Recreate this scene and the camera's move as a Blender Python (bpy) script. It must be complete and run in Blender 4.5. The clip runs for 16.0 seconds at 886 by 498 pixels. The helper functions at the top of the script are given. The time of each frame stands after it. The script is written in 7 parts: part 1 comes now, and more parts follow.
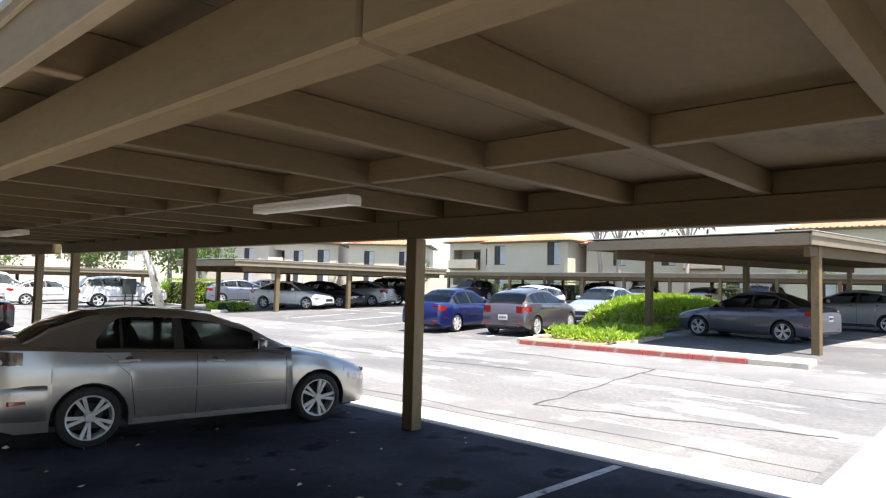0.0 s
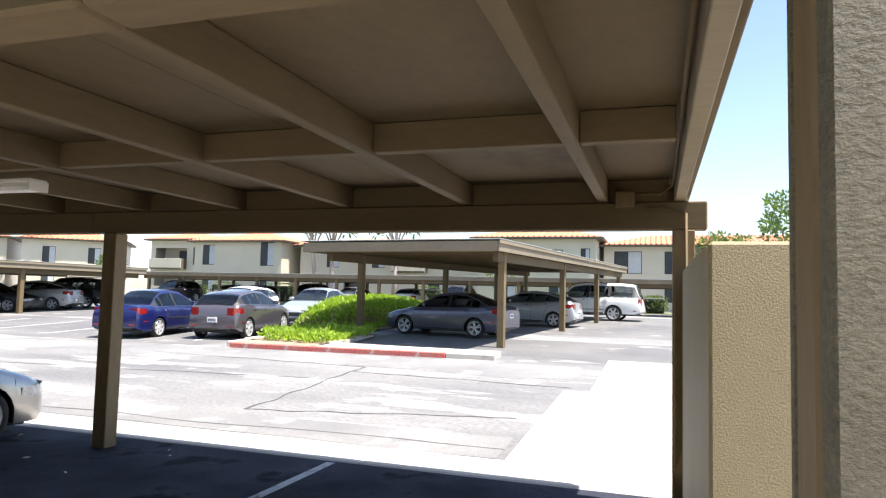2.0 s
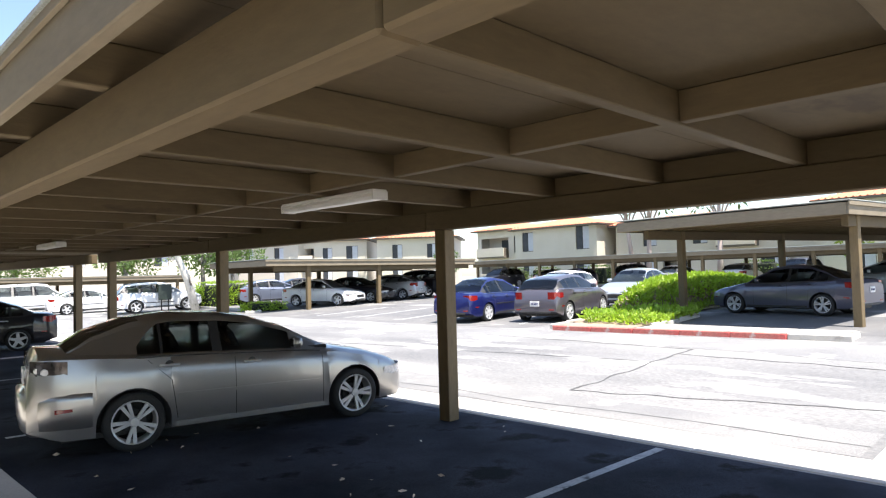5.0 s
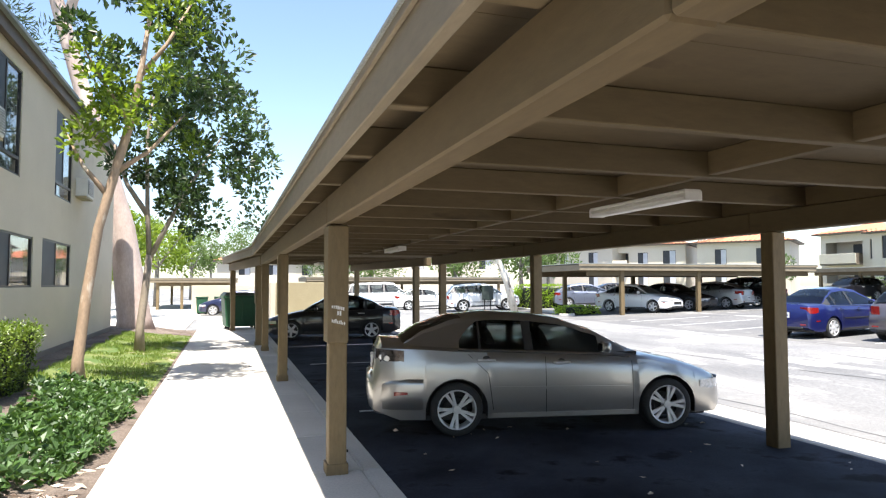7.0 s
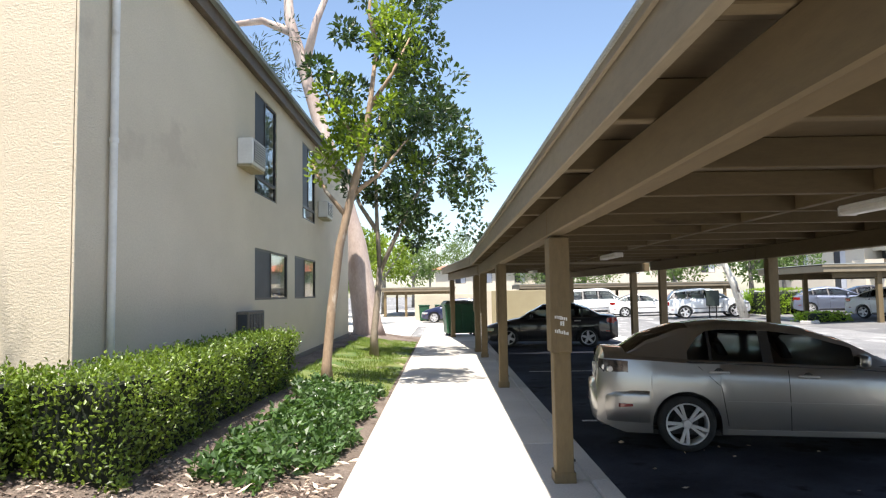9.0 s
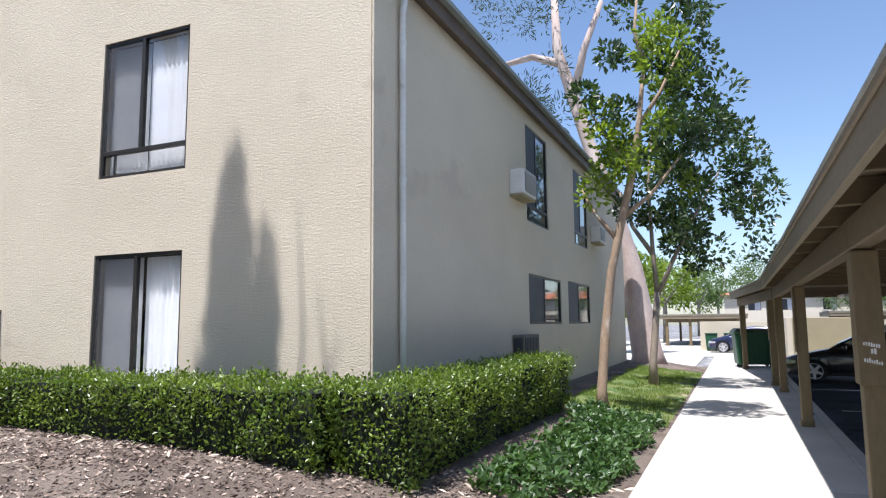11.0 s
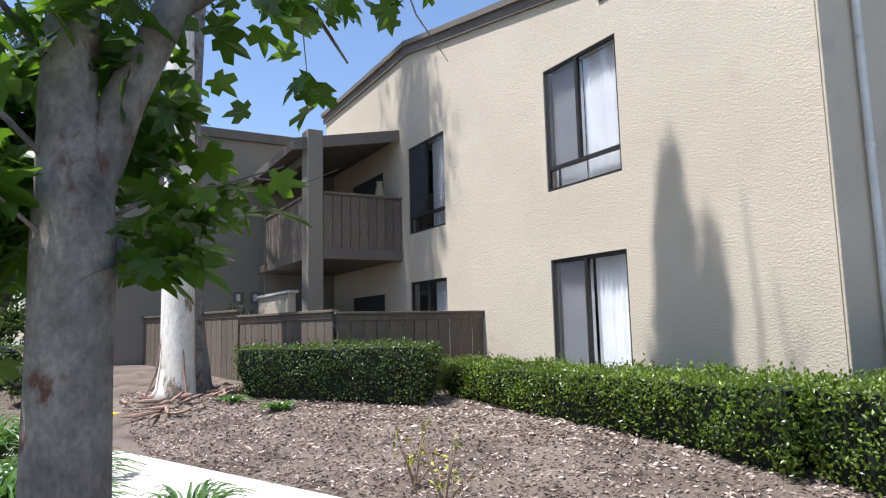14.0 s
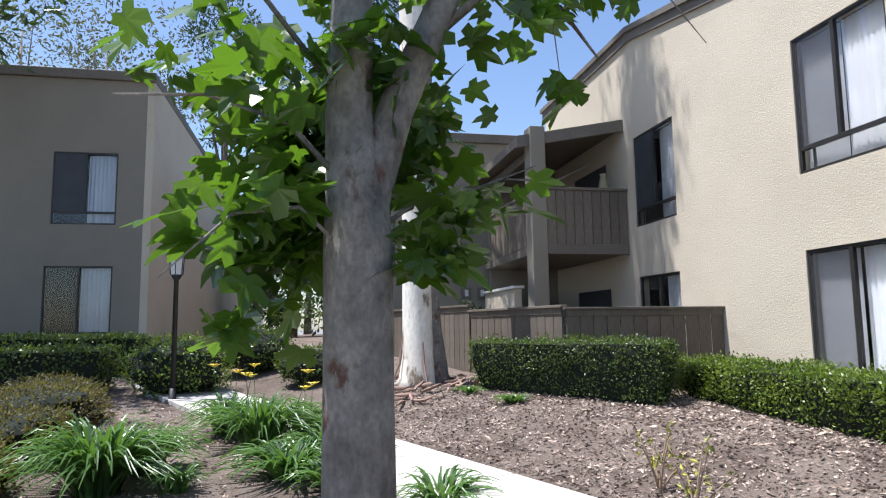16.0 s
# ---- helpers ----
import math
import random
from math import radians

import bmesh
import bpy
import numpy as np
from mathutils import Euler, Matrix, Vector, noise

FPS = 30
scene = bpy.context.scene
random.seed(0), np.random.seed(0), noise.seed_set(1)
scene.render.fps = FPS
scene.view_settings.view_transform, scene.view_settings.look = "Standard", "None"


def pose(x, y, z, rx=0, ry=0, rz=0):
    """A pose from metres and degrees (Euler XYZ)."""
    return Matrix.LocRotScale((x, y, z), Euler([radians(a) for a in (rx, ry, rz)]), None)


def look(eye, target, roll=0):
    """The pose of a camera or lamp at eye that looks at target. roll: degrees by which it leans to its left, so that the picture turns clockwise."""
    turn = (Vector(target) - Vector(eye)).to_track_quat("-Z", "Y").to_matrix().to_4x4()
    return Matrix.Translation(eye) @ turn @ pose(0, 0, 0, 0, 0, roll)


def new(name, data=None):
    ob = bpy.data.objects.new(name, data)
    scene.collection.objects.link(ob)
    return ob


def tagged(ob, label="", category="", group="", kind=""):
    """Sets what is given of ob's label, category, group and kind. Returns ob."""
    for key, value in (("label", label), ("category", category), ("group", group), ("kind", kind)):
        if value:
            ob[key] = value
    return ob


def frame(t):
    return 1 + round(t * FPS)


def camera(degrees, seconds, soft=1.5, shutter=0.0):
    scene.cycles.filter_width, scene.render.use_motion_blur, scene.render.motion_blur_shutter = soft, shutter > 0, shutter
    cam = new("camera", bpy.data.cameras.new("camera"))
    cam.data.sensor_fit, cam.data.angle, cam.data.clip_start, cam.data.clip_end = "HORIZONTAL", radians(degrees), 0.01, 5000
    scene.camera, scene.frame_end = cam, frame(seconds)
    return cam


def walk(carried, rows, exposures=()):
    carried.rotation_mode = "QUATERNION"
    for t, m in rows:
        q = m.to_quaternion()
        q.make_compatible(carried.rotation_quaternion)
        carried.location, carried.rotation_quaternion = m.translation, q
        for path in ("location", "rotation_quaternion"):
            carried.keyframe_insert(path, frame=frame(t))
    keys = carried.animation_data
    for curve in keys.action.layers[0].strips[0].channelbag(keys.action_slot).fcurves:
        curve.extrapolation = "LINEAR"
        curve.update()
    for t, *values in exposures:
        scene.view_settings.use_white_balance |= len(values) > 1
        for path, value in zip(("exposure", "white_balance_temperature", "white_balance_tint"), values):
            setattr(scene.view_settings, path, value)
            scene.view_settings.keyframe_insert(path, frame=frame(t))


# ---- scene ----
cam = camera(67.8, 16.0, soft=1.2)
PATH = [
    (0, (-0.005, -0.024, 1.731), (1.465, 1.327, 1.841), 1.4),
    (0.5, (0.034, -0.033, 1.732), (1.662, 1.122, 1.852), 1.3),
    (1, (0.009, -0.018, 1.733), (1.782, 0.898, 1.864), 1.0),
    (1.5, (-0.031, 0.008, 1.731), (1.827, 0.733, 1.87), 1.0),
    (2, (-0.053, 0.014, 1.721), (1.844, 0.632, 1.856), 1.4),
    (2.2, (-0.055, 0.035, 1.714), (1.849, 0.628, 1.859), 1.4),
    (2.5, (-0.085, 0.023, 1.716), (1.809, 0.651, 1.848), 1.8),
    (3, (-0.096, 0.028, 1.718), (1.756, 0.773, 1.843), 1.4),
    (5.3, (0.02, 0.002, 1.732), (1.328, 1.513, 1.822), -1.1),
    (5.5, (0.029, 0.021, 1.73), (1.262, 1.593, 1.828), -0.6),
    (6, (0.036, 0.028, 1.74), (1.081, 1.73, 1.84), 0.2),
    (6.5, (0.048, 0.021, 1.734), (0.891, 1.832, 1.837), -0.1),
    (7, (0.073, -0.014, 1.724), (0.695, 1.884, 1.833), -0.1),
    (7.5, (0.037, -0.039, 1.726), (0.545, 1.893, 1.836), 0.1),
    (8, (-0.013, -0.088, 1.729), (0.366, 1.873, 1.836), 0.3),
    (8.5, (-0.037, -0.132, 1.74), (0.154, 1.854, 1.875), 0.1),
    (9, (-0.036, -0.114, 1.764), (-0.037, 1.881, 1.898), -0.9),
    (9.2, (-0.038, -0.113, 1.757), (-0.138, 1.878, 1.919), -0.8),
    (11.3, (0.094, -0.179, 1.706), (-0.815, 1.588, 1.938), -0.9),
    (11.5, (0.102, -0.189, 1.702), (-0.883, 1.536, 1.939), -1.2),
    (12, (0.082, -0.171, 1.688), (-1.112, 1.415, 1.935), -0.9),
    (12.5, (0.107, -0.169, 1.683), (-1.283, 1.247, 1.932), -0.8),
    (13, (0.089, -0.209, 1.678), (-1.451, 1.047, 1.902), -0.5),
    (13.5, (0.063, -0.278, 1.674), (-1.559, 0.87, 1.901), -1.8),
    (14, (0.036, -0.34, 1.693), (-1.687, 0.647, 1.928), -1.4),
    (14.5, (0.004, -0.405, 1.703), (-1.816, 0.391, 1.935), -1.2),
    (15, (-0.021, -0.447, 1.704), (-1.904, 0.187, 1.934), -1.1),
    (15.5, (-0.024, -0.479, 1.708), (-1.945, 0.028, 1.939), -0.8),
    (16, (-0.005, -0.503, 1.705), (-1.955, -0.124, 1.936), -0.7),
]
walk(cam, [(t, look(eye, target, roll)) for t, eye, target, roll in PATH],
     [(0.0, 1.36, 6750, 12), (5.3, 1.5, 6600, 11), (7.0, 1.5, 6600, 10), (9.2, 1.12, 6700, 11), (11.3, 0.74, 5950, 14), (16.0, 0.80, 5950, 13)])

# ---- light ----
SUN_EL, SUN_AZ = 70.0, 190.0
world = bpy.data.worlds.new("sky")
world.use_nodes = True
scene.world = world


def light():
    nt = world.node_tree
    sky = nt.nodes.new("ShaderNodeTexSky")
    sky.sky_type, sky.sun_disc = "NISHITA", False
    sky.sun_elevation, sky.sun_rotation = radians(SUN_EL), radians(SUN_AZ)
    sky.air_density, sky.dust_density, sky.ozone_density = 1.0, 0.8, 1.0
    bg = nt.nodes["Background"]
    bg.inputs[1].default_value = 0.115
    nt.links.new(sky.outputs[0], bg.inputs[0])
    lamp = bpy.data.lights.new("sun", "SUN")
    lamp.energy, lamp.angle, lamp.color = 5.0, radians(0.5), (1, 0.955, 0.89)
    ob = new("sun", lamp)
    a, e = radians(SUN_AZ), radians(SUN_EL)
    d = Vector((math.sin(a) * math.cos(e), math.cos(a) * math.cos(e), math.sin(e)))
    ob.matrix_world = look(d * 100, (0, 0, 0))


light()


# ---- materials ----
def surf(name, c1, c2, rough=0.8, big=0.6, fine=30.0, bump=0.3, depth=0.01, metal=0.0, coat=0.0, stretch=(1, 1, 1),
         vary=0.0, spots=None, contrast=0.25, trans=0.0, spec=0.5, sheet=0.0):
    """A surface of two colours that change at two scales, with relief; vary: how far alike pieces differ; spots: colour, scale, share."""
    m = bpy.data.materials.new(name)
    m.use_nodes = True
    nt = m.node_tree
    N, L = nt.nodes, nt.links
    b = N["Principled BSDF"]
    b.inputs["Roughness"].default_value = rough
    b.inputs["Metallic"].default_value = metal
    b.inputs["Coat Weight"].default_value = coat
    b.inputs["Coat Roughness"].default_value = 0.04
    b.inputs["Transmission Weight"].default_value = trans
    b.inputs["Specular IOR Level"].default_value = spec
    tc, mp = N.new("ShaderNodeTexCoord"), N.new("ShaderNodeMapping")
    mp.inputs["Scale"].default_value = stretch
    L.new(tc.outputs["Object"], mp.inputs[0])

    def noise_tex(scale, detail, roughness=0.55):
        n = N.new("ShaderNodeTexNoise")
        n.inputs["Scale"].default_value, n.inputs["Detail"].default_value = scale, detail
        n.inputs["Roughness"].default_value = roughness
        L.new(mp.outputs[0], n.inputs["Vector"])
        return n

    def mixer(kind, a, c, fac):
        x = N.new("ShaderNodeMix")
        x.data_type, x.blend_type = "RGBA", kind
        for sock, v in ((x.inputs[6], a), (x.inputs[7], c), (x.inputs[0], fac)):
            if isinstance(v, (int, float)):
                sock.default_value = v
            elif isinstance(v, tuple):
                sock.default_value = (*v, 1)
            else:
                L.new(v, sock)
        return x.outputs[2]

    def ramp(sock, lo, hi):
        r = N.new("ShaderNodeMapRange")
        r.inputs[1].default_value, r.inputs[2].default_value = lo, hi
        L.new(sock, r.inputs[0])
        return r.outputs[0]

    nb, nf = noise_tex(big, 4), noise_tex(fine, 6, 0.65)
    col = mixer("MIX", c1, c2, ramp(nb.outputs[0], 0.35, 0.65))
    grey = N.new("ShaderNodeMapRange")
    grey.inputs[1].default_value, grey.inputs[2].default_value = 0.3, 0.7
    grey.inputs[3].default_value, grey.inputs[4].default_value = 1 - contrast, 1 + contrast
    L.new(nf.outputs[0], grey.inputs[0])
    comb = N.new("ShaderNodeCombineColor")
    for i in range(3):
        L.new(grey.outputs[0], comb.inputs[i])
    col = mixer("MULTIPLY", col, comb.outputs[0], 1.0)
    if spots:
        ns = noise_tex(spots[1], 5, 0.6)
        col = mixer("MIX", col, spots[0], ramp(ns.outputs[0], 1 - spots[2], 1.08 - spots[2]))
    if vary:
        info = N.new("ShaderNodeObjectInfo")
        r2 = N.new("ShaderNodeMapRange")
        r2.inputs[3].default_value, r2.inputs[4].default_value = 1 - vary, 1 + vary
        L.new(info.outputs["Random"], r2.inputs[0])
        c3 = N.new("ShaderNodeCombineColor")
        for i in range(3):
            L.new(r2.outputs[0], c3.inputs[i])
        col = mixer("MULTIPLY", col, c3.outputs[0], 1.0)
    if sheet:
        geo = N.new("ShaderNodeNewGeometry")
        r3 = N.new("ShaderNodeMapRange")
        r3.inputs[3].default_value, r3.inputs[4].default_value = 1 - sheet, 1 + sheet
        L.new(geo.outputs["Random Per Island"], r3.inputs[0])
        c4 = N.new("ShaderNodeCombineColor")
        for i in range(3):
            L.new(r3.outputs[0], c4.inputs[i])
        col = mixer("MULTIPLY", col, c4.outputs[0], 1.0)
    L.new(col, b.inputs["Base Color"])
    if bump:
        bp = N.new("ShaderNodeBump")
        bp.inputs["Strength"].default_value, bp.inputs["Distance"].default_value = bump, depth
        L.new(nf.outputs[0], bp.inputs["Height"])
        L.new(bp.outputs[0], b.inputs["Normal"])
    return m


def leaf_mat(name, c1, c2, glow=0.5, rough=0.45, each=0.4):
    """Leaves: each one its own shade, letting some light through."""
    m = surf(name, c1, c2, rough=rough, big=1.5, fine=60, bump=0, contrast=0.15, sheet=each)
    nt = m.node_tree
    b = nt.nodes["Principled BSDF"]
    tr = nt.nodes.new("ShaderNodeBsdfTranslucent")
    tr.inputs[0].default_value = (c2[0] * 1.9, c2[1] * 2.1, c2[2] * 0.9, 1)
    mx = nt.nodes.new("ShaderNodeMixShader")
    mx.inputs[0].default_value = glow
    nt.links.new(b.outputs[0], mx.inputs[1])
    nt.links.new(tr.outputs[0], mx.inputs[2])
    nt.links.new(mx.outputs[0], nt.nodes["Material Output"].inputs[0])
    return m


def glass_mat(name, tint, rough=0.02):
    m = bpy.data.materials.new(name)
    m.use_nodes = True
    b = m.node_tree.nodes["Principled BSDF"]
    b.inputs["Base Color"].default_value = (*tint, 1)
    b.inputs["Roughness"].default_value = rough
    b.inputs["Transmission Weight"].default_value = 1.0
    b.inputs["IOR"].default_value = 1.45
    return m


def glow_mat(name, c, power):
    m = surf(name, c, c, rough=0.4, bump=0, contrast=0.02)
    b = m.node_tree.nodes["Principled BSDF"]
    b.inputs["Emission Color"].default_value = (*c, 1)
    b.inputs["Emission Strength"].default_value = power
    return m


ASPHALT = surf("asphalt", (0.12, 0.12, 0.122), (0.215, 0.212, 0.208), 0.85, 0.4, 45, 0.4, 0.014, stretch=(1, 0.3, 1), spots=((0.35, 0.345, 0.335), 1.3, 0.46), contrast=0.4)
# Bay asphalt: the carport's shade is darkened into its base colour, besides the stains.
ASPHALT_BAY_SHADED = surf("asphalt_bay_shaded", (0.010, 0.012, 0.018), (0.046, 0.050, 0.068), 0.85, 0.8, 55, 0.4, 0.012, spots=((0.005, 0.005, 0.006), 1.6, 0.44), contrast=0.4, spec=0.15)
CONCRETE = surf("concrete", (0.44, 0.415, 0.375), (0.53, 0.50, 0.455), 0.85, 0.8, 45, 0.25, 0.006, vary=0.06, spots=((0.32, 0.30, 0.27), 1.6, 0.36), contrast=0.12)
KERB_RED = surf("red_kerb_paint", (0.55, 0.10, 0.09), (0.48, 0.16, 0.13), 0.7, 2, 30, 0.3, 0.006, spots=((0.5, 0.44, 0.4), 3, 0.36))
PAINT_WHITE = surf("white_line_paint", (0.55, 0.55, 0.55), (0.36, 0.36, 0.36), 0.8, 3, 40, 0.2, 0.004, spots=((0.12, 0.12, 0.12), 6, 0.42))
# Beams and joists: tan paint with the roof's deep shade darkened into it.
WOOD = surf("shaded_tan_wood", (0.129, 0.091, 0.044), (0.104, 0.073, 0.034), 0.75, 1.2, 22, 0.35, 0.006, stretch=(1, 0.25, 1), spots=((0.069, 0.046, 0.024), 2.2, 0.36), contrast=0.12)
WOOD_X = surf("shaded_tan_joist", (0.125, 0.090, 0.044), (0.102, 0.073, 0.035), 0.75, 1.2, 22, 0.35, 0.006, stretch=(0.25, 1, 1), spots=((0.069, 0.048, 0.025), 2.2, 0.36), contrast=0.12)
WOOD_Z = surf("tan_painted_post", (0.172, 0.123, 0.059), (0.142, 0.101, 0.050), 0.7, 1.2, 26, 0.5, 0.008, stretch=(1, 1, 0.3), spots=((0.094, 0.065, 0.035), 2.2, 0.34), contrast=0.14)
RESAWN = surf("rough_sawn_wood", (0.215, 0.195, 0.128), (0.165, 0.148, 0.094), 0.7, 3, 62, 1.0, 0.03, stretch=(1, 0.9, 1.5), contrast=0.3)
# Deck underside, its colour lowered for the shade beneath the roof.
PLY = surf("shaded_plywood_deck", (0.115, 0.083, 0.041), (0.096, 0.067, 0.033), 0.8, 0.8, 14, 0.3, 0.004, stretch=(0.5, 1, 1), spots=((0.063, 0.042, 0.022), 1.5, 0.40), contrast=0.10)
ROOFING = surf("roll_roofing", (0.28, 0.30, 0.28), (0.22, 0.24, 0.23), 0.9, 1, 60, 0.4, 0.006)
FASCIA = surf("grey_tan_fascia", (0.240, 0.200, 0.138), (0.196, 0.160, 0.108), 0.75, 1.3, 24, 0.3, 0.005, stretch=(1, 0.25, 1), contrast=0.1)
STUCCO = surf("cream_stucco", (0.59, 0.515, 0.395), (0.53, 0.46, 0.35), 0.9, 0.5, 34, 0.9, 0.011, stretch=(0.8, 0.8, 1.3), spots=((0.50, 0.43, 0.33), 0.9, 0.36), contrast=0.06)
# Grey stucco darkened further so that tree shade is part of its colour.
SHADED_GREY_STUCCO = surf("shaded_grey_stucco", (0.264, 0.234, 0.183), (0.230, 0.204, 0.162), 0.9, 0.5, 30, 0.5, 0.015, contrast=0.07)
STUCCO_WALL = surf("tan_stucco", (0.345, 0.292, 0.176), (0.315, 0.264, 0.157), 0.55, 1.5, 100, 0.7, 0.010, contrast=0.08, spec=0.35)
FAR_STUCCO = surf("far_stucco", (0.62, 0.56, 0.46), (0.56, 0.50, 0.41), 0.9, 0.3, 10, 0.2, 0.02, contrast=0.06)
BROWN_TRIM = surf("brown_trim", (0.115, 0.085, 0.06), (0.085, 0.062, 0.045), 0.6, 2, 30, 0.2, 0.004)
ROOF_TRIM = surf("grey_brown_trim", (0.165, 0.142, 0.112), (0.132, 0.113, 0.090), 0.7, 1, 30, 0.2, 0.004)
FENCE = surf("taupe_fence_board", (0.150, 0.122, 0.092), (0.120, 0.096, 0.074), 0.75, 2, 30, 0.4, 0.005, stretch=(1, 1, 0.2), vary=0.12)
TILE_ROOF = surf("red_clay_tile", (0.58, 0.22, 0.12), (0.46, 0.17, 0.095), 0.8, 1.5, 8, 0.6, 0.05, stretch=(1, 1, 1), contrast=0.2)
FRAME = surf("dark_bronze_frame", (0.035, 0.032, 0.03), (0.05, 0.045, 0.04), 0.4, 3, 40, 0.1, 0.002, metal=0.4)
BLIND = surf("white_blind", (0.56, 0.57, 0.60), (0.47, 0.48, 0.52), 0.7, 1, 10, 0.1, 0.002, vary=0.05, contrast=0.05)
CURTAIN = surf("pale_curtain", (0.58, 0.59, 0.62), (0.50, 0.51, 0.55), 0.8, 1, 10, 0.1, 0.002, contrast=0.05)
# Near-black colour in place of a room without light.
DARK = surf("unlit_interior", (0.012, 0.012, 0.013), (0.02, 0.02, 0.02), 0.9, 2, 20, 0, 0.01)
WINDOW = glass_mat("window_glass", (0.95, 0.97, 0.97))
SCREEN = surf("insect_screen", (0.030, 0.033, 0.038), (0.045, 0.048, 0.054), 0.55, 2, 80, 0.1, 0.002)
VEIL = surf("fine_insect_mesh", (0.06, 0.062, 0.07), (0.08, 0.08, 0.09), 0.6, 2, 80, 0.1, 0.002)
VEIL.node_tree.nodes["Principled BSDF"].inputs["Alpha"].default_value = 0.28
WHITE_METAL = surf("white_metal", (0.70, 0.69, 0.65), (0.62, 0.60, 0.56), 0.45, 2, 20, 0.1, 0.003, spots=((0.4, 0.38, 0.33), 2, 0.32), contrast=0.06)
DIFFUSER = surf("white_diffuser", (0.78, 0.77, 0.73), (0.70, 0.68, 0.63), 0.4, 3, 20, 0.05, 0.002, contrast=0.05)
MULCH = surf("bark_mulch", (0.112, 0.082, 0.064), (0.20, 0.158, 0.128), 0.95, 1.2, 45, 1.0, 0.03, spots=((0.070, 0.050, 0.038), 2.5, 0.42), contrast=0.45)
CHIP = surf("bark_chip", (0.46, 0.365, 0.30), (0.16, 0.11, 0.085), 0.9, 3, 30, 0.2, 0.004, contrast=0.2, sheet=0.6)
LITTER = surf("dry_leaf", (0.55, 0.42, 0.30), (0.62, 0.52, 0.42), 0.8, 3, 30, 0.1, 0.004, contrast=0.2, sheet=0.35)
SOIL = surf("dry_soil", (0.33, 0.25, 0.19), (0.26, 0.19, 0.14), 0.95, 1.2, 30, 0.6, 0.02, contrast=0.25)
HEDGE_LEAF = leaf_mat("hedge_leaf", (0.055, 0.098, 0.016), (0.15, 0.205, 0.028), 0.28, 0.38, 0.65)
# Near-black core colour stands for the shade deep between the leaves.
HEDGE_CORE_SHADE = surf("hedge_core_shade", (0.006, 0.010, 0.004), (0.010, 0.016, 0.006), 0.95, 5, 20, 0.3, 0.03)
COVER_LEAF = leaf_mat("groundcover_leaf", (0.042, 0.088, 0.026), (0.075, 0.135, 0.038), 0.25)
MOUND_LEAF = leaf_mat("mound_leaf", (0.20, 0.30, 0.04), (0.28, 0.38, 0.05), 0.35)
BUSH_LEAF = leaf_mat("bush_leaf", (0.040, 0.072, 0.017), (0.095, 0.135, 0.028), 0.28, 0.4, 0.6)
RUST_LEAF = leaf_mat("rusty_shrub_leaf", (0.085, 0.082, 0.028), (0.13, 0.105, 0.042), 0.3, 0.65, 0.5)
LILY_LEAF = leaf_mat("lily_blade", (0.055, 0.115, 0.034), (0.10, 0.18, 0.05), 0.25, 0.35)
PLANE_LEAF = leaf_mat("sycamore_leaf", (0.018, 0.045, 0.009), (0.085, 0.155, 0.018), 0.32, 0.28, 0.65)
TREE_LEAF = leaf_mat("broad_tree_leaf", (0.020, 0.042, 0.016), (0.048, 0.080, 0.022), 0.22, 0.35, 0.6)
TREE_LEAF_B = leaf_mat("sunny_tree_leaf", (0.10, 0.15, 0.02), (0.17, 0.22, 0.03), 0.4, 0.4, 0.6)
FAR_LEAF = leaf_mat("far_tree_leaf", (0.07, 0.11, 0.04), (0.11, 0.16, 0.055), 0.35, 0.6)
PINE_LEAF = leaf_mat("dark_tree_leaf", (0.025, 0.045, 0.022), (0.04, 0.065, 0.028), 0.2, 0.6)
GRASS = leaf_mat("lawn_blade", (0.10, 0.155, 0.03), (0.20, 0.25, 0.06), 0.35, 0.5)
LAWN = surf("lawn", (0.07, 0.12, 0.025), (0.15, 0.17, 0.05), 0.95, 1.5, 60, 0.6, 0.02, spots=((0.36, 0.29, 0.20), 1.1, 0.42), contrast=0.4)
PETAL = surf("yellow_petal", (0.80, 0.55, 0.03), (0.85, 0.62, 0.05), 0.5, 8, 30, 0, 0.01, contrast=0.1)
BARK = surf("mottled_grey_bark", (0.255, 0.235, 0.205), (0.125, 0.112, 0.097), 0.85, 7, 34, 0.7, 0.010, stretch=(1, 1, 0.7), spots=((0.095, 0.048, 0.030), 5.5, 0.42), contrast=0.30)
WHITE_BARK = surf("white_bark", (0.78, 0.74, 0.66), (0.64, 0.59, 0.50), 0.8, 1.8, 20, 0.4, 0.012, stretch=(1, 1, 0.4), spots=((0.20, 0.15, 0.11), 4.2, 0.43), contrast=0.18)
GREY_BARK = surf("pale_grey_bark", (0.33, 0.27, 0.21), (0.20, 0.165, 0.13), 0.85, 3, 24, 0.6, 0.012, stretch=(1, 1, 0.4), contrast=0.2)
AIRY_LEAF = leaf_mat("olive_leaf", (0.060, 0.066, 0.042), (0.10, 0.10, 0.06), 0.3, 0.6)
PINK_BARK = surf("pinkish_bark", (0.50, 0.41, 0.36), (0.36, 0.275, 0.24), 0.85, 1.6, 20, 0.4, 0.012, stretch=(1, 1, 0.4), contrast=0.12)
TAN_BARK = surf("tan_bark", (0.36, 0.255, 0.17), (0.27, 0.19, 0.125), 0.85, 2.5, 22, 0.7, 0.015, stretch=(1, 1, 0.4), spots=((0.52, 0.44, 0.35), 4, 0.44), contrast=0.2)
SHED_BARK = surf("shed_bark_strip", (0.36, 0.24, 0.185), (0.28, 0.185, 0.14), 0.9, 3, 25, 0.4, 0.01, contrast=0.2, sheet=0.35)
